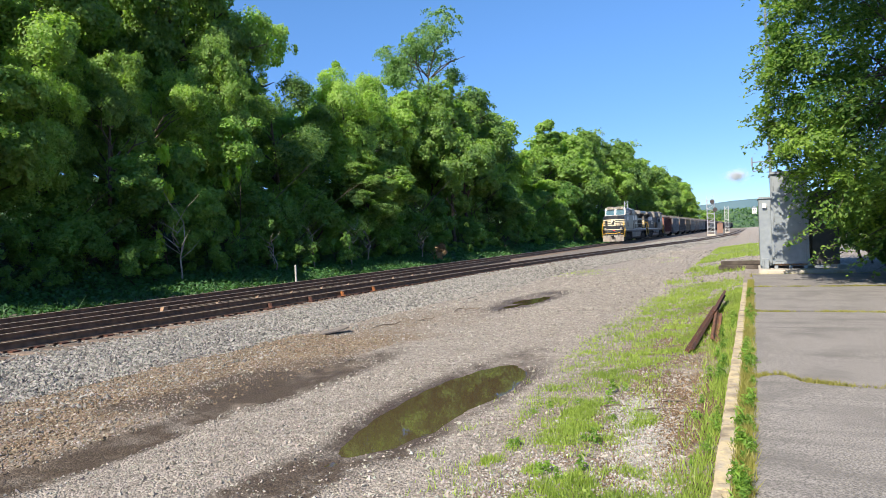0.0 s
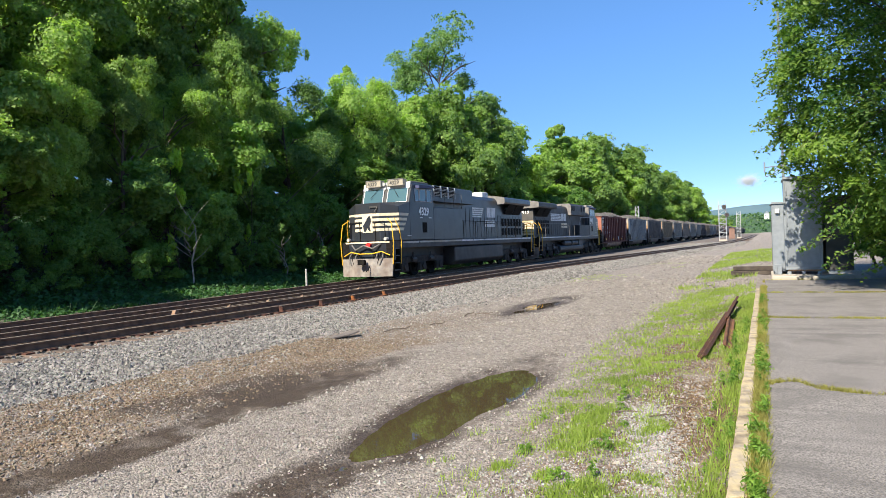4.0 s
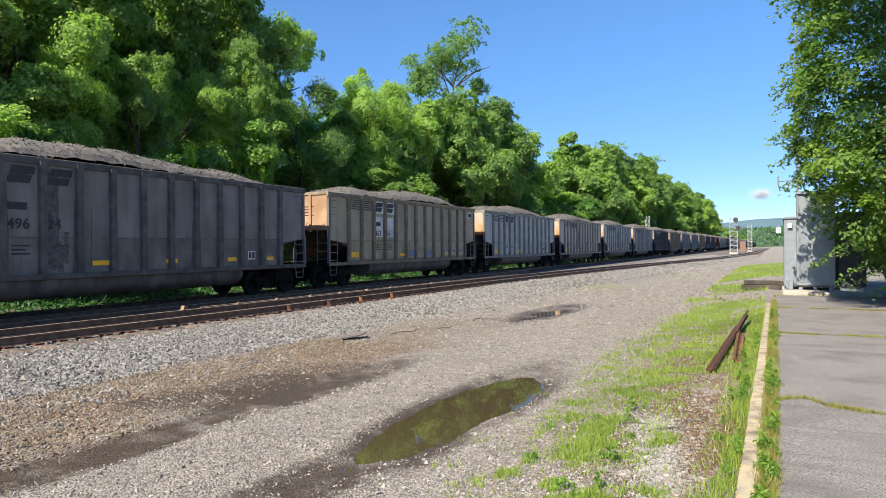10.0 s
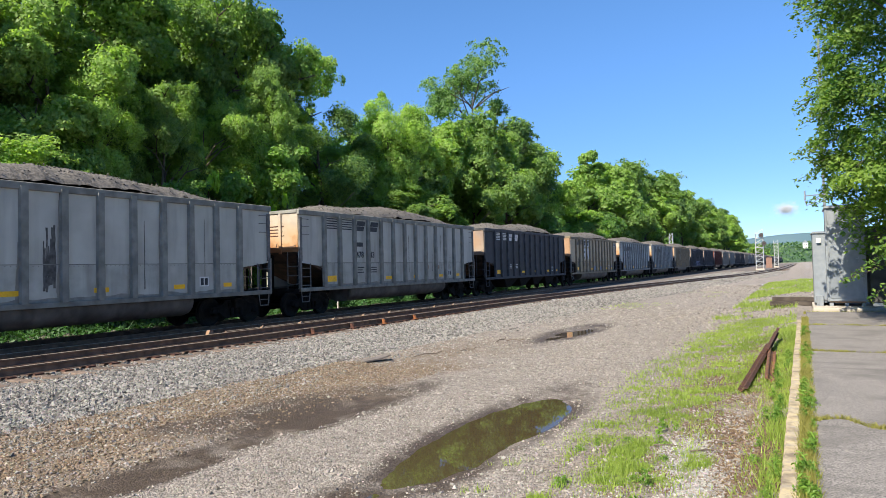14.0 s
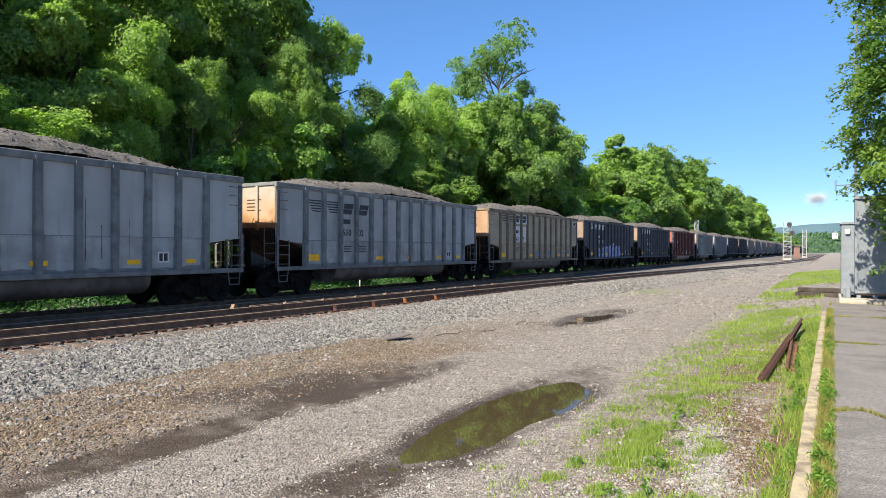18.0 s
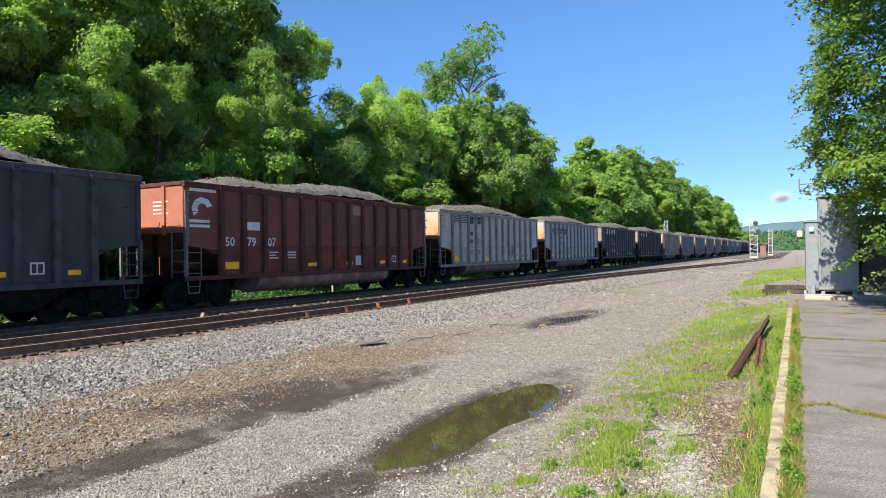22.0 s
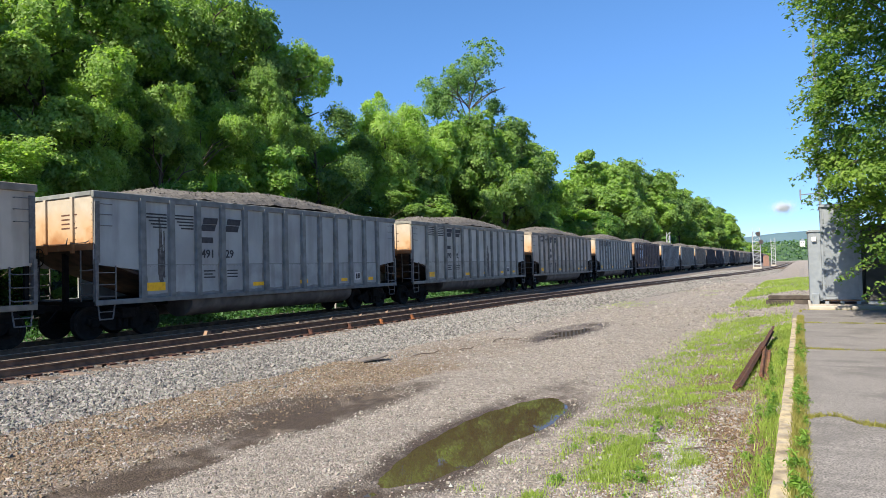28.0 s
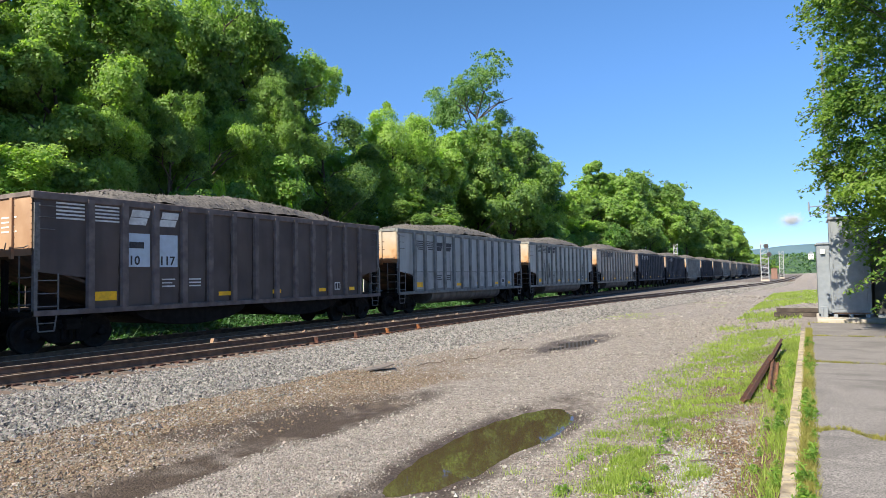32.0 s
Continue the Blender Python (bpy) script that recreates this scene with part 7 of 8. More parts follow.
                for q in range(6):
                    part("vent_slat", Shape().box(*X(sg, 1.312, 1.322), y0, y1, z0 + (z1 - z0) * (q + 0.3) / 6, z0 + (z1 - z0) * (q + 0.6) / 6).mesh("vent_slat", M_DUSTBLACK), g)
            P("upper_rail", Shape().pipe([(sg * 1.48, 8.9, 3.0), (sg * 1.48, 8.87, 3.19), (sg * 1.48, 8.5, 3.68), (sg * 1.48, 4.98, 3.74)], 0.022, 5), M_WINFRAME, "", 0)
            for y in (5.6, 7.0, 8.45):
                P("rail_post", Shape().rod((sg * 1.48, y, 2.95), (sg * 1.48, y, 3.7), 0.018, 5), M_RUNG, "", 0)
        # sill with its stripe, cut into lengths
        y = 1.4
        while y < 21.5:
            P("sill_stripe", Shape().box(*X(sg, 1.5, 1.508), y, min(y + 1.72, 21.6), 1.77, 1.86), M_DUSTSTRIPE if y < 8.5 else M_WHITE, "pale stripe", 0)
            y += 1.8
        # hood doors
        y, n = box1 + 0.5, 0
        while y < back - 0.6:
            P("hood_door", Shape().box(*X(sg, 0.92, 0.94), y, y + 0.55, 2.0, 3.9 if y < wing0 else 3.5), body, "", 0.008)
            P("door_latch", Shape().rod((sg * 0.94, y + 0.48, 2.9), (sg * 0.96, y + 0.48, 2.9), 0.03, 6), M_RUNG, "", 0)
            if y > wing0 + 0.3:
                P("door_louvre", Shape().box(*X(sg, 0.94, 0.952), y + 0.08, y + 0.47, 2.75, 3.3), M_UNDER, "", 0)
                P("door_louvre", Shape().box(*X(sg, 0.94, 0.952), y + 0.08, y + 0.47, 2.1, 2.6), M_UNDER, "", 0)
            y += 0.62
        # emblem as plain shapes: bars, then two heavy slanted blocks, and the name as bars
        b0, b1, n0, n1, t0, t1 = (11.6, 13.5, 14.0, 15.7, 13.7, 15.5) if lead else (13.75, 16.9, 13.6, 11.9, 13.6, 11.6)
        mir = 1 if (lead and sg > 0) or (not lead and sg < 0) else -1
        for k in range(5):
            P("emblem_bar", Shape().prism([(b0, 3.3 + 0.135 * k), (b1 - (0.09 * (4 - k) if lead else 0), 3.3 + 0.135 * k), (b1 - (0.09 * (4 - k) if lead else 0), 3.4 + 0.135 * k), (b0, 3.4 + 0.135 * k)], 0, *X(sg, 0.945, 0.953)), M_WHITE, "", 0)
        w = (n1 - n0) / 2
        for k in range(2):
            a = n0 + w * k
            P("emblem_block", Shape().prism([(a, 3.32), (a + w * 0.86, 3.32), (a + w * 0.96, 4.0), (a + w * 0.1, 4.0)], 0, *X(sg, 0.945, 0.956)), M_WHITE, "", 0)
        for k in range(2):
            P("name_bar", Shape().box(*X(sg, 0.945, 0.953), *sorted((t0, t1)), 2.68 + 0.26 * k, 2.86 + 0.26 * k), M_WHITE if lead else M_CREAM, "", 0)
        # radiator wing with its dark grilles
        wing = [(sg * 0.85, 4.28), (sg * 1.0, 4.28), (sg * 1.48, 4.3), (sg * 1.52, 4.42), (sg * 1.52, 4.68), (sg * 1.4, 4.78), (sg * 0.0, 5.0), (sg * 0.0, 4.6), (sg * 0.85, 4.5)]
        P("radiator_wing", Shape().prism(wing, 1, wing0, wing1), body, "", 0.02)
        # lighter skin on the sun-facing end only: its sunlight is in the colour
        P("wing_end", Shape().prism([(x, z) for x, z in wing[:7]] + [(0, 4.28)], 1, *((wing1, wing1 + 0.02) if not lead else (wing0 - 0.02, wing0))), M_GREY_ROOF, "", 0)
        for k in range(2):
            y0 = wing0 + 1.2 + k * 1.75
            P("radiator_grille", Shape().prism([(0.94, 3.62), (0.96, 3.6), (1.4, 4.28), (1.34, 4.28)] if sg > 0 else [(-0.94, 3.62), (-1.34, 4.28), (-1.4, 4.28), (-0.96, 3.6)], 1, y0, y0 + 1.6), M_UNDER, "", 0)
        # tank, steps, rails
        tank = [(sg * 0.1, 0.38), (sg * 1.2, 0.38), (sg * 1.48, 0.62), (sg * 1.48, 1.46 if lead else 0.95), (sg * 0.1, 1.46)]
        P("fuel_tank", Shape().prism(tank, 1, 7.6, 15.5 if lead else 16.0), M_DUSTBLACK, "", 0.05)
        if not lead:
            for y0 in (9.6, 12.15):
                P("air_reservoir", Shape().lathe([(0, 0.06), (0.1, 0.24), (2.2, 0.24), (2.3, 0.06)], (sg * 1.25, y0, 1.24), (0, 1, 0), 16), M_DUSTBLACK, "", 0, True)
            P("battery_box", Shape().box(*X(sg, 1.0, 1.46), 7.7, 9.3, 0.95, 1.5), M_DUSTBLACK)
        for y, d in ((1.06 - f, 1), (21.89, -1)):
            for k in range(4):
                P("step", Shape().box(*X(sg, 1.0, 1.5), y - 0.28, y + 0.28, 0.42 + k * 0.36, 0.46 + k * 0.36), M_RUNG, "", 0)
            for dy in (-0.32, 0.32):
                P("step_side", Shape().prism([(y + dy - 0.03, 0.4), (y + dy + 0.03, 0.4), (y + dy + 0.03, 1.9), (y + dy - 0.03, 1.9)], 0, *X(sg, 1.1, 1.5)), M_UNDER, "", 0)
            P("handrail", Shape().pipe([(sg * 1.5, y - d * 0.42, 0.75), (sg * 1.56, y - d * 0.42, 1.9), (sg * 1.45, y - d * 0.36, 2.8), (sg * 1.1, y - d * 0.16, 3.05)], 0.021, 6), M_RAILING, "yellow handrail", 0)
            P("handrail", Shape().pipe([(sg * 1.52, y + d * 0.34, 0.75), (sg * 1.58, y + d * 0.34, 1.9), (sg * 1.56, y + d * 0.2, 2.5), (sg * 1.4, y + d * 0.02, 3.05)], 0.021, 6), M_RAILING, "yellow handrail", 0)
        P("walkway_rail", Shape().pipe([(sg * 1.46, box1 + 0.1, 3.0), (sg * 1.46, 21.8, 3.0)], 0.02, 6), M_UNDER if lead else M_RUNG, "", 0)
        y = box1 + 0.2
        while y < 21.9:
            P("stanchion", Shape().rod((sg * 1.46, y, 1.9), (sg * 1.46, y, 3.0), 0.02, 6), M_UNDER if lead else M_RUNG, "", 0)
            y += 1.85
    if lead:
        P("exhaust_housing", Shape().box(-0.4, 0.4, 14.7, 15.75, 4.7, 5.14), M_WHITE, "white exhaust housing", 0.04)
        P("upper_hood", Shape().prism([(-1.4, 4.05), (1.4, 4.05), (1.4, 4.88), (1.2, 4.98), (-1.2, 4.98), (-1.4, 4.88)], 1, 4.98, 10.7), M_BLACK)
    else:
        P("exhaust_housing", Shape().box(-0.35, 0.35, 14.8, 15.9, 4.5, 4.75), M_GREY_ROOF)
        P("upper_hood", Shape().prism([(-1.3, 3.9), (1.3, 3.9), (1.3, 4.82), (1.1, 5.02), (-1.1, 5.02), (-1.3, 4.82)], 1, 5.75, 11.3), M_DUSTBLACK)
        # grey skins on the cab back and hood end paint the sun on them
        P("cab_back", Shape().box(-1.48, 1.48, 4.98, 5.0, 3.75, 4.8), M_GREY_ROOF, "back wall of the cab, painted sunlit grey", 0)
        P("hood_front", Shape().prism([(-1.3, 3.9), (1.3, 3.9), (1.3, 4.82), (1.1, 5.02), (-1.1, 5.02), (-1.3, 4.82)], 1, 11.3, 11.32), M_GREY_ROOF, "", 0)
    for k in range(5):
        P("roof_horn", Shape().rod((-0.4 + 0.2 * k, 11.4, 4.8), (-0.4 + 0.2 * k, 11.8, 4.88), 0.04, 8, 0.09), M_GREY_ROOF, "", 0)
    P("roof_vent", Shape().box(-0.4, 0.4, 3.3, 4.3, 5.06, 5.16), M_GREY_ROOF)
    # both ends: plough, plate, hoses, end rails, coupler
    for y, d in ((0.72 - f, 1), (22.23, -1)):
        reach = 0.42 if d > 0 and lead else 0.1
        foot, brow = [(-1.45, 0.12), (-0.5, reach), (0.5, reach), (1.45, 0.12)], [(-1.5, 0.04), (-0.5, reach * 0.75), (0.5, reach * 0.75), (1.5, 0.04)]
        blade = Shape().poly([(x, y - d * o, z) for x, o, z in [(*p, 0.16) for p in foot] + [(*p, 1.05) for p in brow]] + [(x, y - d * (o - 0.06), z) for x, o, z in [(*p, 0.16) for p in foot] + [(*p, 1.05) for p in brow]],
                             [(k, k + 1, k + 5, k + 4) for k in range(3)] + [(k + 8, k + 12, k + 13, k + 9) for k in range(3)] + [(k, k + 8, k + 9, k + 1) for k in range(3)] + [(k + 4, k + 5, k + 13, k + 12) for k in range(3)] + [(0, 4, 12, 8), (3, 11, 15, 7)])
        P("plough", blade, M_PLOUGH, "", 0)
        P("pilot_plate", Shape().box(-1.5, 1.5, *sorted((y, y + d * 0.22)), 0.95, 1.9), M_BLACK)
        for k in range(4):
            for sg in (-1, 1):
                x = sg * (0.42 + 0.17 * k)
                hp = Shape().pipe([(x, y - d * 0.02, 1.35), (x * 1.05, y - d * 0.22, 1.12), (x * 0.9, y - d * 0.27, 0.75), (x * 0.7, y - d * 0.18, 0.5 + 0.05 * k)], 0.03, 6)
                P("air_hose", hp, M_RUNG if k % 2 else M_UNDER, "", 0)
        P("uncoupling_lever", Shape().pipe([(-1.35, y - d * 0.1, 1.2), (-0.9, y - d * 0.15, 1.4), (-0.4, y - d * 0.2, 1.3), (0.4, y - d * 0.2, 1.3), (0.9, y - d * 0.15, 1.4), (1.35, y - d * 0.1, 1.2)], 0.025, 6), M_RAILING, "", 0)
        P("jumper_cable", Shape().pipe([(-0.9, y - d * 0.06, 1.75), (-0.6, y - d * 0.2, 1.5), (-0.1, y - d * 0.2, 1.72), (0.4, y - d * 0.2, 1.55), (0.8, y - d * 0.06, 1.78)], 0.035, 6), M_RUNG, "", 0)
        for sg in (-1, 1):
            P("end_rail", Shape().pipe([(sg * 0.45, y + d * 0.06, 1.9), (sg * 0.45, y + d * 0.04, 2.85), (sg * 1.0, y + d * 0.04, 2.9), (sg * 1.05, y + d * 0.06, 1.9)], 0.022, 6), M_UNDER if d > 0 else M_RAILING, "", 0)
        P("end_sill", Shape().box(-1.3, 1.3, *sorted((y - d * 0.03, y)), 1.82, 1.9), M_CREAM, "pale end sill", 0)
        part("coupler", COUPLER, e, m=pose(0, -f, 0) if d > 0 else pose(0, ENG, 0, 0, 0, 180))
    P("marker", Shape().rod((0.12, 0.55 - f, 1.72), (0.12, 0.7 - f, 1.72), 0.13, 14), M_RED, "red marker disc", 0)
    # the radiator end
    P("rear_field", Shape().box(-0.92, 0.92, back, back + 0.006, 2.05, 3.26), M_REAR_TAN, "", 0)
    for k in range(5):
        P("rear_stripe", Shape().box(-0.92, 0.92, back + 0.004, back + 0.012, 2.08 + 0.24 * k, 2.22 + 0.24 * k), M_CREAM, "cream stripe", 0)
    P("rear_emblem", Shape().prism([(-0.12, 2.45), (0.16, 2.42), (0.26, 2.8), (0.05, 3.15), (-0.18, 3.0)], 1, back + 0.012, back + 0.02), M_BLACK, "", 0)
    P("rear_lamp_box", Shape().box(-0.16, 0.16, back, back + 0.12, 4.25, 4.8), M_GREY_ROOF)
    for z in (4.38, 4.64):
        P("rear_lamp", Shape().rod((0, back + 0.12, z), (0, back + 0.15, z), 0.085, 12), M_LAMP, "", 0)
    P("rear_board", Shape().box(0.3, 0.52, back, back + 0.1, 3.6, 4.15), M_BLACK)
    # dust grey with the sunlight on this wall painted in
    P("rear_wall", Shape().box(-0.91, 0.91, back, back + 0.008, 3.28, 4.46), M_REARGREY, "dusty end wall, painted sunlit grey", 0)
    part("number", letters(number, 0.42, M_BOLD), e, m=pose(0.26, back + 0.016, 3.86, 0, 0, 90))
    # trucks with three axles
    for y in (3.75, 18.6):
        t = new("engine_truck")
        t.parent, t.matrix_basis = e, pose(0, y, 0)
        for k in (-2.0, 0, 2.0):
            part("wheel", BIGWHEEL, t, m=pose(0.755, k, 0.53))
            part("wheel", BIGWHEEL, t, m=pose(-0.755, k, 0.53, 0, 0, 180))
            part("axle", AXLE, t, m=pose(0, k, 0.53))
        for sg in (-1, 1):
            f = Shape().prism([(-2.7, 0.62), (-2.7, 0.98), (-1.4, 1.08), (1.4, 1.08), (2.7, 0.98), (2.7, 0.62), (2.3, 0.5), (1.55, 0.74), (0.45, 0.74), (0, 0.6), (-0.45, 0.74), (-1.55, 0.74), (-2.3, 0.5)], 0, *X(sg, 1.08, 1.26))
            part("truck_frame", f.mesh("truck_frame", M_TRUCK, 0.015), t)
            for k in (-2.0, 0, 2.0):
                b = Shape().prism([(k - 0.42, 0.3), (k + 0.42, 0.3), (k + 0.3, 0.74), (k - 0.3, 0.74)], 0, *X(sg, 1.2, 1.38))
                b.rod((sg * 1.36, k, 0.53), (sg * 1.46, k, 0.53), 0.18, 14)
                part("journal_box", b.mesh("journal_box", M_TRUCK, 0.012), t)
            for k in (-1.0, 1.0):
                part("brake_cylinder", Shape().rod((sg * 1.3, k - 0.2, 0.9), (sg * 1.3, k + 0.25, 0.9), 0.13, 10).rod((sg * 1.32, k, 0.75), (sg * 1.32, k, 1.3), 0.06, 8).mesh("brake_cylinder", M_DUSTBLACK), t)
    return e


lead = engine("4329", "black freight locomotive with cream nose stripes, leading", True)
trail = engine("9413", "dusty black freight locomotive coupled with its hood forward", False)
TRAIN.append((lead, -2 * ENG))
TURNED = trail


# ---- pebbles, grass and weeds ----
def surface_z(px, py):
    d, _ = pool_depth(px, py)
    b = 0.028 * grid_noise(px, py, 0.55, 3.1) + 0.014 * grid_noise(px, py, 2.3, 7.7)
    return ground_height(px, py) + b - d


r = np.random.default_rng(21)
px, py = np.concatenate([r.uniform(-9.2, -0.5, 36000), r.uniform(-9.2, -0.5, 18000), r.uniform(-8.5, -0.5, 10000), r.uniform(-7, 0.5, 5000)]), np.concatenate([r.uniform(3.0, 10.0, 36000), r.uniform(10, 18, 18000), r.uniform(18, 32, 10000), r.uniform(32, 60, 5000)])
ps = np.where(r.random(69000) < 0.06, 0.024, 0.0115) * np.interp(py, [10, 20, 40, 60], [1.0, 1.5, 2.6, 4.0])
pz = surface_z(px, py)
ok = (pz > -0.012) & (r.random(69000) > 0.5 * pool_depth(px, py)[1])
stones(px[ok], py[ok], pz[ok], ps[ok], "yard_pebbles", "loose grey pebbles over the gravel yard", "pebbles", M_PEBBLES, r)
px, py = r.uniform(-9.5, -6.6, 9000), r.uniform(2.5, 12, 9000)
ok = r.random(9000) > 0.95 * pool_depth(px, py)[1]      # they sink into the mud of the ruts
px, py = px[ok], py[ok]
stones(px, py, surface_z(px, py), np.full(len(px), 0.022), "dirt_stones", "tan and brown stones on the dirt strip", "pebbles",
       stone_mat("tan_stones", (0.13, 0.095, 0.066), (0.32, 0.25, 0.18), (0.22, 0.165, 0.115)), r)
u = r.uniform(0, 1, 6200)
px, py = np.concatenate([-1.25 + 0.6 * u + r.normal(0, 0.13, 6200), r.normal(-1.7, 0.4, 2000)]), np.concatenate([7.5 - 2.9 * u + r.normal(0, 0.2, 6200), r.normal(5.0, 0.6, 2000)])
stones(px, py, surface_z(px, py), np.full(8200, 0.011), "white_gravel", "pale crushed gravel among the weeds", "gravel", stone_mat("pale_gravel", (0.20, 0.19, 0.185), (0.50, 0.48, 0.46), (0.35, 0.335, 0.32)), r)


def lawn(n, x0, x1, y0, y1, density, height, width, seed, flat=None):
    q = np.random.default_rng(seed)
    px, py = q.uniform(x0, x1, n), q.uniform(y0, y1, n)
    keep = q.random(n) < density(px, py)
    px, py = px[keep], py[keep]
    z = surface_z(px, py) if flat is None else np.full(len(px), flat)
    dry = z > (0.012 if flat is None else -9)
    return blades(px[dry], py[dry], z[dry] - 0.01, height, width, 0.7, q)


def patchy(scale, o, lo, hi):
    return lambda x, y: np.clip((grid_noise(x, y, scale, o) - lo) / (hi - lo), 0, 1)


def join(sets):
    v, f, k = [], [], 0
    for a, b in sets:
        v.append(a)
        f.append(b + k)
        k += len(a)
    return np.concatenate(v), np.concatenate(f)


TUFTS = [(-1.5, 6.6, 0.42, 0.8, 1.8), (-1.2, 12.6, 0.65, 2.4, 0.9), (-1.6, 9.6, 0.5, 1.2, 0.7), (-1.0, 4.6, 0.55, 0.5, 1.9), (-0.95, 6.6, 0.1, 0.22, 1.2), (-1.7, 18, 1.1, 4.5, 1.0),
         (-2.6, 12.5, 0.6, 2.6, 0.55), (-2.2, 8.0, 0.4, 1.0, 0.4), (-1.2, 22.5, 0.8, 3.0, 1.0), (-0.75, 11.6, 0.25, 1.4, 1.0), (-0.5, 15.5, 0.3, 4.5, 1.2), (-2.1, 5.4, 0.12, 0.15, 1.0), (-1.65, 5.2, 0.1, 0.14, 1.0), (-2.5, 5.2, 0.1, 0.15, 0.9)]


def turf(x, y):
    """How thick the grass stands: in tufts, thin between them."""
    d = np.zeros_like(x)
    for cx, cy, rx, ry, amount in TUFTS:
        d = np.maximum(d, amount * np.clip(1.5 - 1.1 * np.sqrt(((x - cx) / rx) ** 2 + ((y - cy) / ry) ** 2), 0, 1))
    d = d * np.clip(0.55 + 1.6 * grid_noise(x, y, 2.6, 2.0), 0.04, 1) + 0.08 * patchy(2.2, 4.0, -0.1, 0.3)(x, y) * np.clip((x + np.interp(y, [4, 6, 10, 14, 18, 24], [2.6, 2.8, 3.0, 3.4, 3.4, 2.8])) / 0.8, 0, 1)
    d = d * np.clip(0.85 + 2.2 * grid_noise(x, y, 6.5, 12.0), 0.12, 1.3) * np.clip((x + 3.1 + 0.5 * grid_noise(x, y, 1.3, 5.0)) / 1.0, 0.1, 1)
    return d * (1 - 0.85 * np.exp(-((x + 0.62) / 0.16) ** 4 - ((y - 7.2) / 2.4) ** 4))


edge = lambda x, y: np.where(x > -0.44, 1.0, 0.25) * np.clip(0.35 + patchy(1.6, 9.0, -0.2, 0.3)(x, y), 0, 1)
v, f = join([lawn(150000, -2.9, -0.3, 4, 11, turf, 0.06, 0.010, 1), lawn(80000, -3.4, -0.3, 11, 24, turf, 0.075, 0.016, 2), lawn(15000, -0.62, -0.27, 3.5, 20, edge, 0.085, 0.012, 3),
             lawn(34000, -2.6, -0.6, 4, 13, lambda x, y: patchy(1.5, 6.0, -0.05, 0.3)(x, y) * turf(x, y), 0.11, 0.010, 4), lawn(9000, -3.4, -1.5, 4.3, 9, patchy(4.6, 16.0, 0.34, 0.5), 0.08, 0.009, 14), lawn(2500, -3.0, -0.3, 24, 31, patchy(0.5, 2.0, -0.1, 0.2), 0.16, 0.03, 5),
             lawn(24000, -2.8, 3.0, 31, 64, patchy(0.12, 5.0, -0.25, 0.05), 0.13, 0.045, 6), lawn(6000, -9.0, -4.5, 30, 48, patchy(0.2, 8.0, 0.15, 0.35), 0.05, 0.03, 7)])
q = np.random.default_rng(8)
cx, cy = q.uniform(-3.2, -0.28, 30000), q.uniform(4, 24, 30000)
keep = q.random(30000) < turf(cx, cy) * 0.9
cx, cy = cx[keep], cy[keep]
cv, cf = leaf_tris(np.stack([cx, cy, surface_z(cx, cy) + q.uniform(0.01, 0.05, len(cx))], -1), 0.014, q, 0.9)
v, f = np.concatenate([v, cv]), np.concatenate([f, cf + len(v)])
thing("grass", "patchy fresh green grass along the kerb", "grass", kind="stuff", data=quick_mesh("grass", v, f, M_GRASS))


def seam_weeds(seam, seed):
    q = np.random.default_rng(seed)
    n = 5200
    px = 6.0 * q.random(n) ** 1.5 - 0.05
    px = px[q.random(n) < np.clip(0.5 + 1.6 * grid_noise(px, px * 0 + seam, 1.7, 6.0), 0.08, 1)]
    n = len(px)
    py = seam + np.array([seam_bend(v, seam) for v in px]) + q.normal(0, 0.045, n)
    return blades(px, py, np.full(n, PLAT_Z - 0.008), 0.042, 0.014, 1.2, q)


strip = lambda x, y: np.clip(0.55 + patchy(1.2, 3.0, -0.3, 0.3)(x, y), 0, 1)
v, f = join([lawn(20000, -0.14, 0.0, 3.0, 22, strip, 0.085, 0.011, 11, PLAT_Z - 0.03)] + [seam_weeds(s, 12 + k) for k, s in enumerate(SEAMS[1:5])]
            + [lawn(1200, -0.1, 3.5, 24.7, 25.2, strip, 0.09, 0.03, 19, 0.33)])
thing("joint_weeds", "yellow-green weeds and moss in the platform joints", "weeds", kind="stuff", data=quick_mesh("joint_weeds", v, f, leaf_mat("joint_weed", (0.13, 0.12, 0.04), (0.33, 0.31, 0.08), 0.35)))
q = np.random.default_rng(34)
sx, sy = np.concatenate([q.normal(-0.62, 0.16, 2600), q.uniform(-2.4, -0.4, 1200)]), np.concatenate([q.uniform(4.2, 10.5, 2600), q.uniform(4.2, 18, 1200)])
v, f = blades(sx, sy, surface_z(sx, sy), 0.03, 0.008, 3.2, q)
thing("dry_straw", "brown dead grass stalks strewn on bare soil", "straw", kind="stuff", data=quick_mesh("dry_straw", v, f, leaf_mat("straw", (0.16, 0.10, 0.06), (0.36, 0.27, 0.17), 0.2)))
q = np.random.default_rng(31)


def herbs(n, y0, y1, size):
    """Low leafy plants that climb from the track's edge to the foot of the shrubs."""
    hx, hy = q.uniform(-25.0, -20.6, n), q.uniform(y0, y1, n)
    top = np.interp(hx, [-25, -23, -20.6], [1.1, 0.5, 0.12]) * (0.7 + 0.9 * np.abs(grid_noise(hx, hy, 0.9, 2.0)))
    return leaf_tris(np.stack([hx, hy, ground_height(hx, hy) + top * q.uniform(0.2, 1.0, n)], -1), size, q, 0.8)


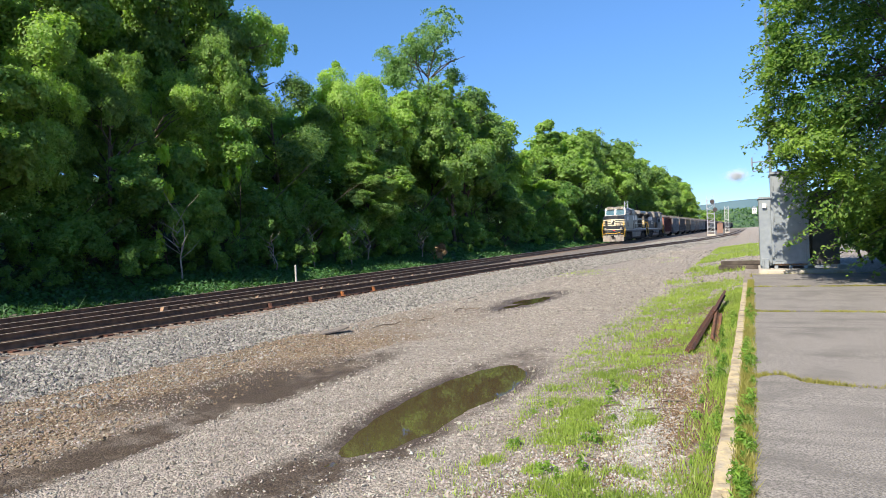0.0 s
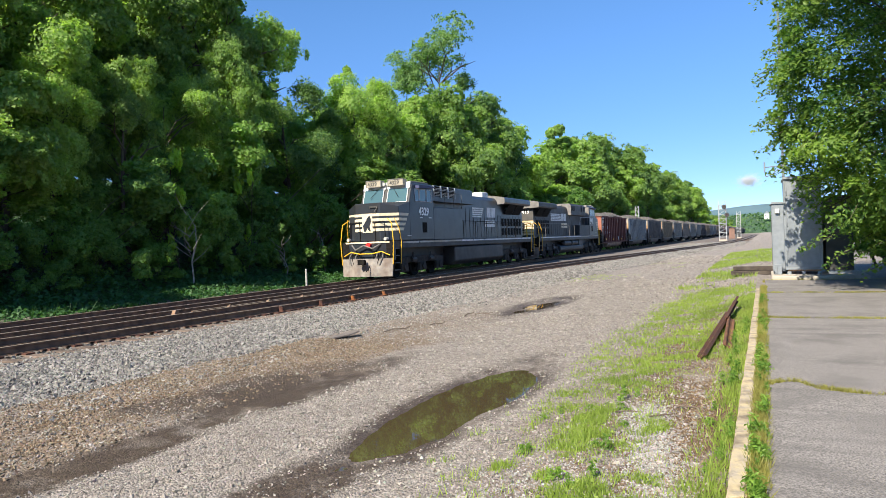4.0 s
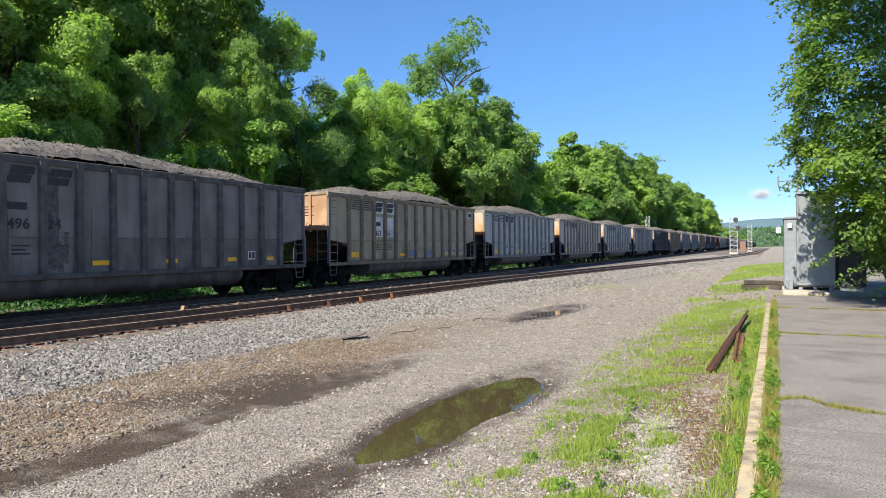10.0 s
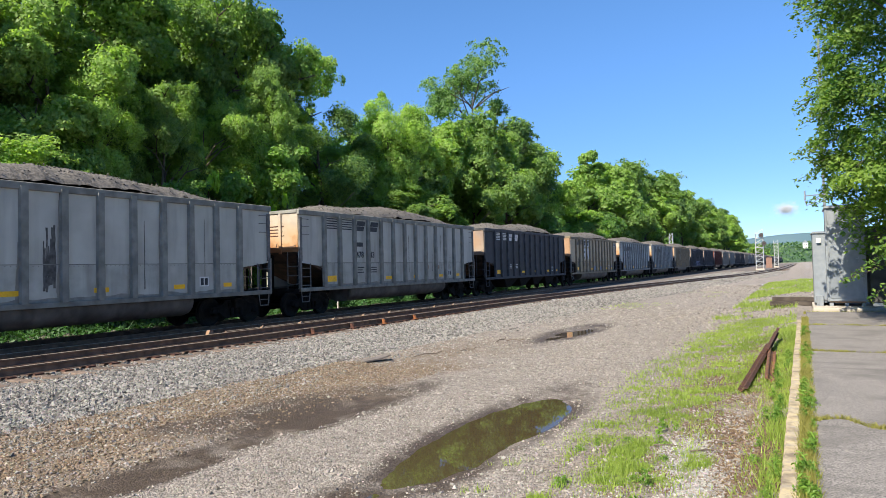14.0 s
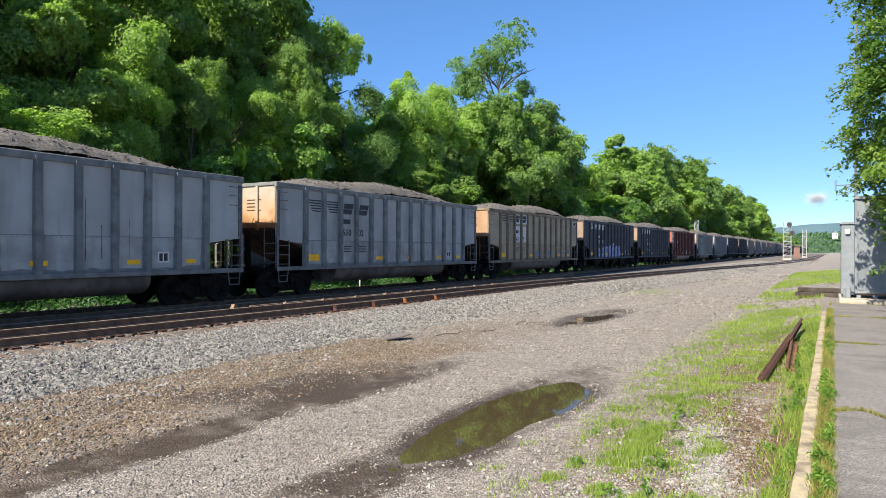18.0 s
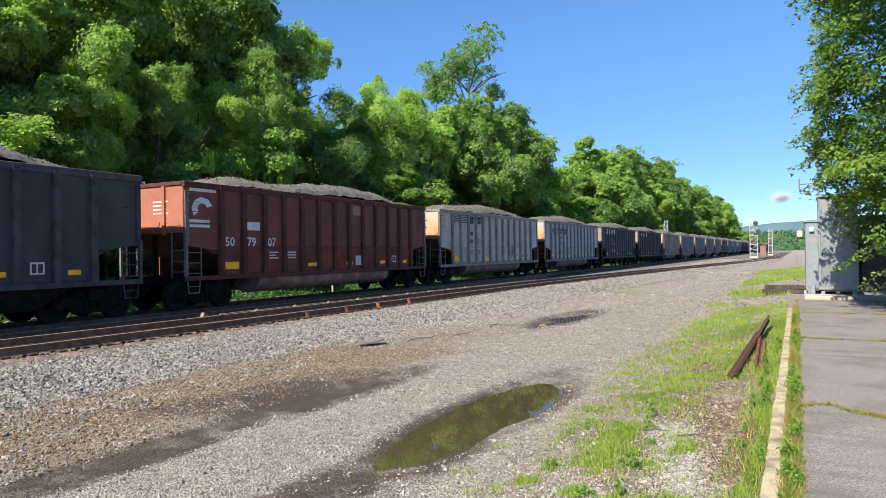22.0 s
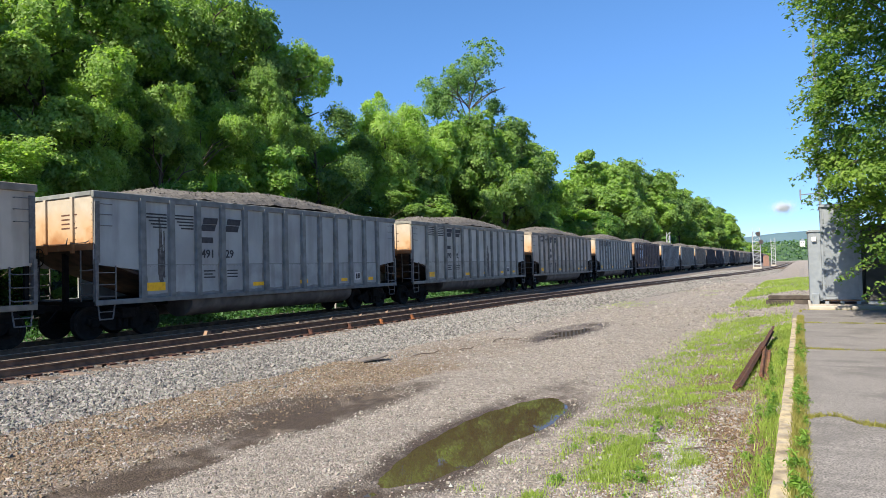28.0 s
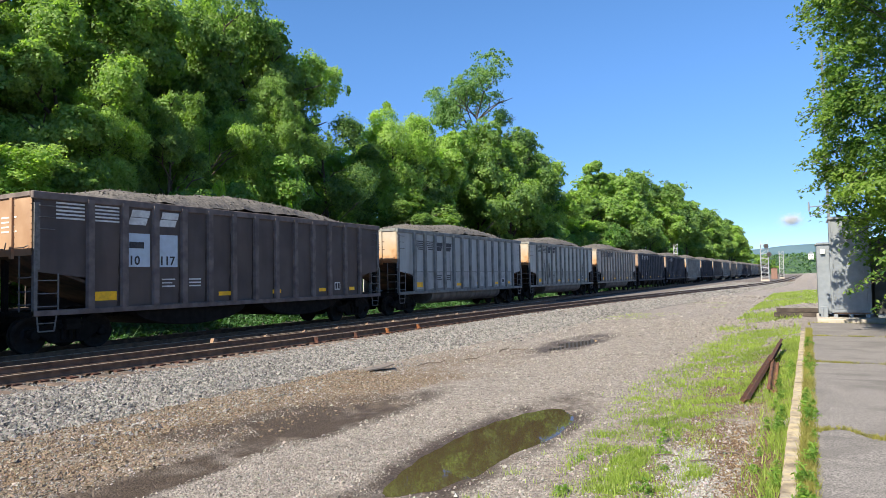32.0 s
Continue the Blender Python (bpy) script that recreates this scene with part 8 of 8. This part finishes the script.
v, f = join([herbs(34000, 0, 45, 0.075), herbs(12000, 45, 130, 0.14), herbs(7000, -14, 0, 0.085), blades(q.uniform(-22.5, -20.7, 5000), q.uniform(0, 60, 5000), np.full(5000, 0.15), 0.4, 0.04, 0.8, q)])
thing("verge_grass", "lush green verge grass beyond the main track", "grass", kind="stuff", data=quick_mesh("verge_grass", v, f, M_VERGE))


def weed(seed, r, h, n):
    """A leafy weed: stems that carry narrow leaves."""
    q = np.random.default_rng(seed)
    z = q.uniform(0.0, 1.0, n)
    a = q.uniform(0, 2 * np.pi, n)
    d = r * (1 - 0.6 * z) * q.uniform(0.2, 1.0, n)
    c = np.stack([np.cos(a) * d, np.sin(a) * d, 0.02 + z * h], -1)
    v, f = leaf_quads(c, 0.032, q, 0.3, 0.3)
    return quick_mesh("weed", v, f, M_WEED)


M_WEED = leaf_mat("weed_leaf", (0.07, 0.16, 0.03), (0.24, 0.36, 0.06), 0.42)
WEEDS = [weed(50 + k, 0.10, 0.2, 70) for k in range(3)] + [weed(55, 0.16, 0.12, 90)]
rng = random.Random(44)
for k in range(120):
    if k < 72:
        x, y, z = rng.uniform(-0.13, 0.0), 3.6 + 15 * rng.random() ** 1.4, PLAT_Z - 0.03
    elif k < 106:
        x, y = rng.uniform(-0.5, -0.29), rng.uniform(5, 14)
        z = ground_at(x, y) - 0.02
    else:
        x, y = rng.uniform(-2.3, -1.2), rng.uniform(4.6, 8)
        z = ground_at(x, y) - 0.02
    sc = rng.uniform(0.35, 0.85)
    thing("weed", "small green leafy weed", "weed", "weeds along the kerb", WEEDS[rng.randrange(4)], pose(x, y, z, 0, 0, rng.uniform(0, 360)) @ Matrix.Diagonal((sc, sc, sc, 1)))


def motions():
    """The train rolls steadily past, the engines first."""
    # where the coupler of the first red car is on the line
    steps = [(0.0, 140.5), (6.0, 39.98), (9.0, -10.43), (11.0, -44.27), (13.0, -78.15), (14.0, -95.2), (17.0, -145.52),
             (18.0, -162.32), (19.0, -179.2), (20.0, -196.06), (22.0, -229.58), (23.0, -246.3), (24.0, -262.65), (25.0, -279.45),
             (28.0, -329.68), (29.0, -345.85), (30.0, -362.8), (31.0, -379.25), (32.0, -396.2)]
    last = len(steps) - 1
    rows = []
    ends = [0.0, 0.02, 0.05, 0.1, 0.2]
    for t in ends + [0.5 * k for k in range(1, 64)] + [32.0 - e for e in reversed(ends)]:
        k = max(j for j in range(len(steps) - 1) if steps[j][0] <= t or j == 0)
        (t0, a), (t1, b) = steps[k], steps[k + 1]
        slope = lambda j: (steps[min(j + 1, last)][1] - steps[max(j - 1, 0)][1]) / (steps[min(j + 1, last)][0] - steps[max(j - 1, 0)][0])
        u, h = (t - t0) / (t1 - t0), t1 - t0
        rows.append((t, (2 * u ** 3 - 3 * u ** 2 + 1) * a + (u ** 3 - 2 * u ** 2 + u) * h * slope(k) + (3 * u ** 2 - 2 * u ** 3) * b + (u ** 3 - u ** 2) * h * slope(k + 1)))
    for ob, behind in TRAIN:
        walk(ob, [(t, pose(TRACK_A, s + behind, RAIL_Z)) for t, s in rows])
    walk(TURNED, [(t, pose(TRACK_A, s, RAIL_Z, 0, 0, 180)) for t, s in rows])


motions()
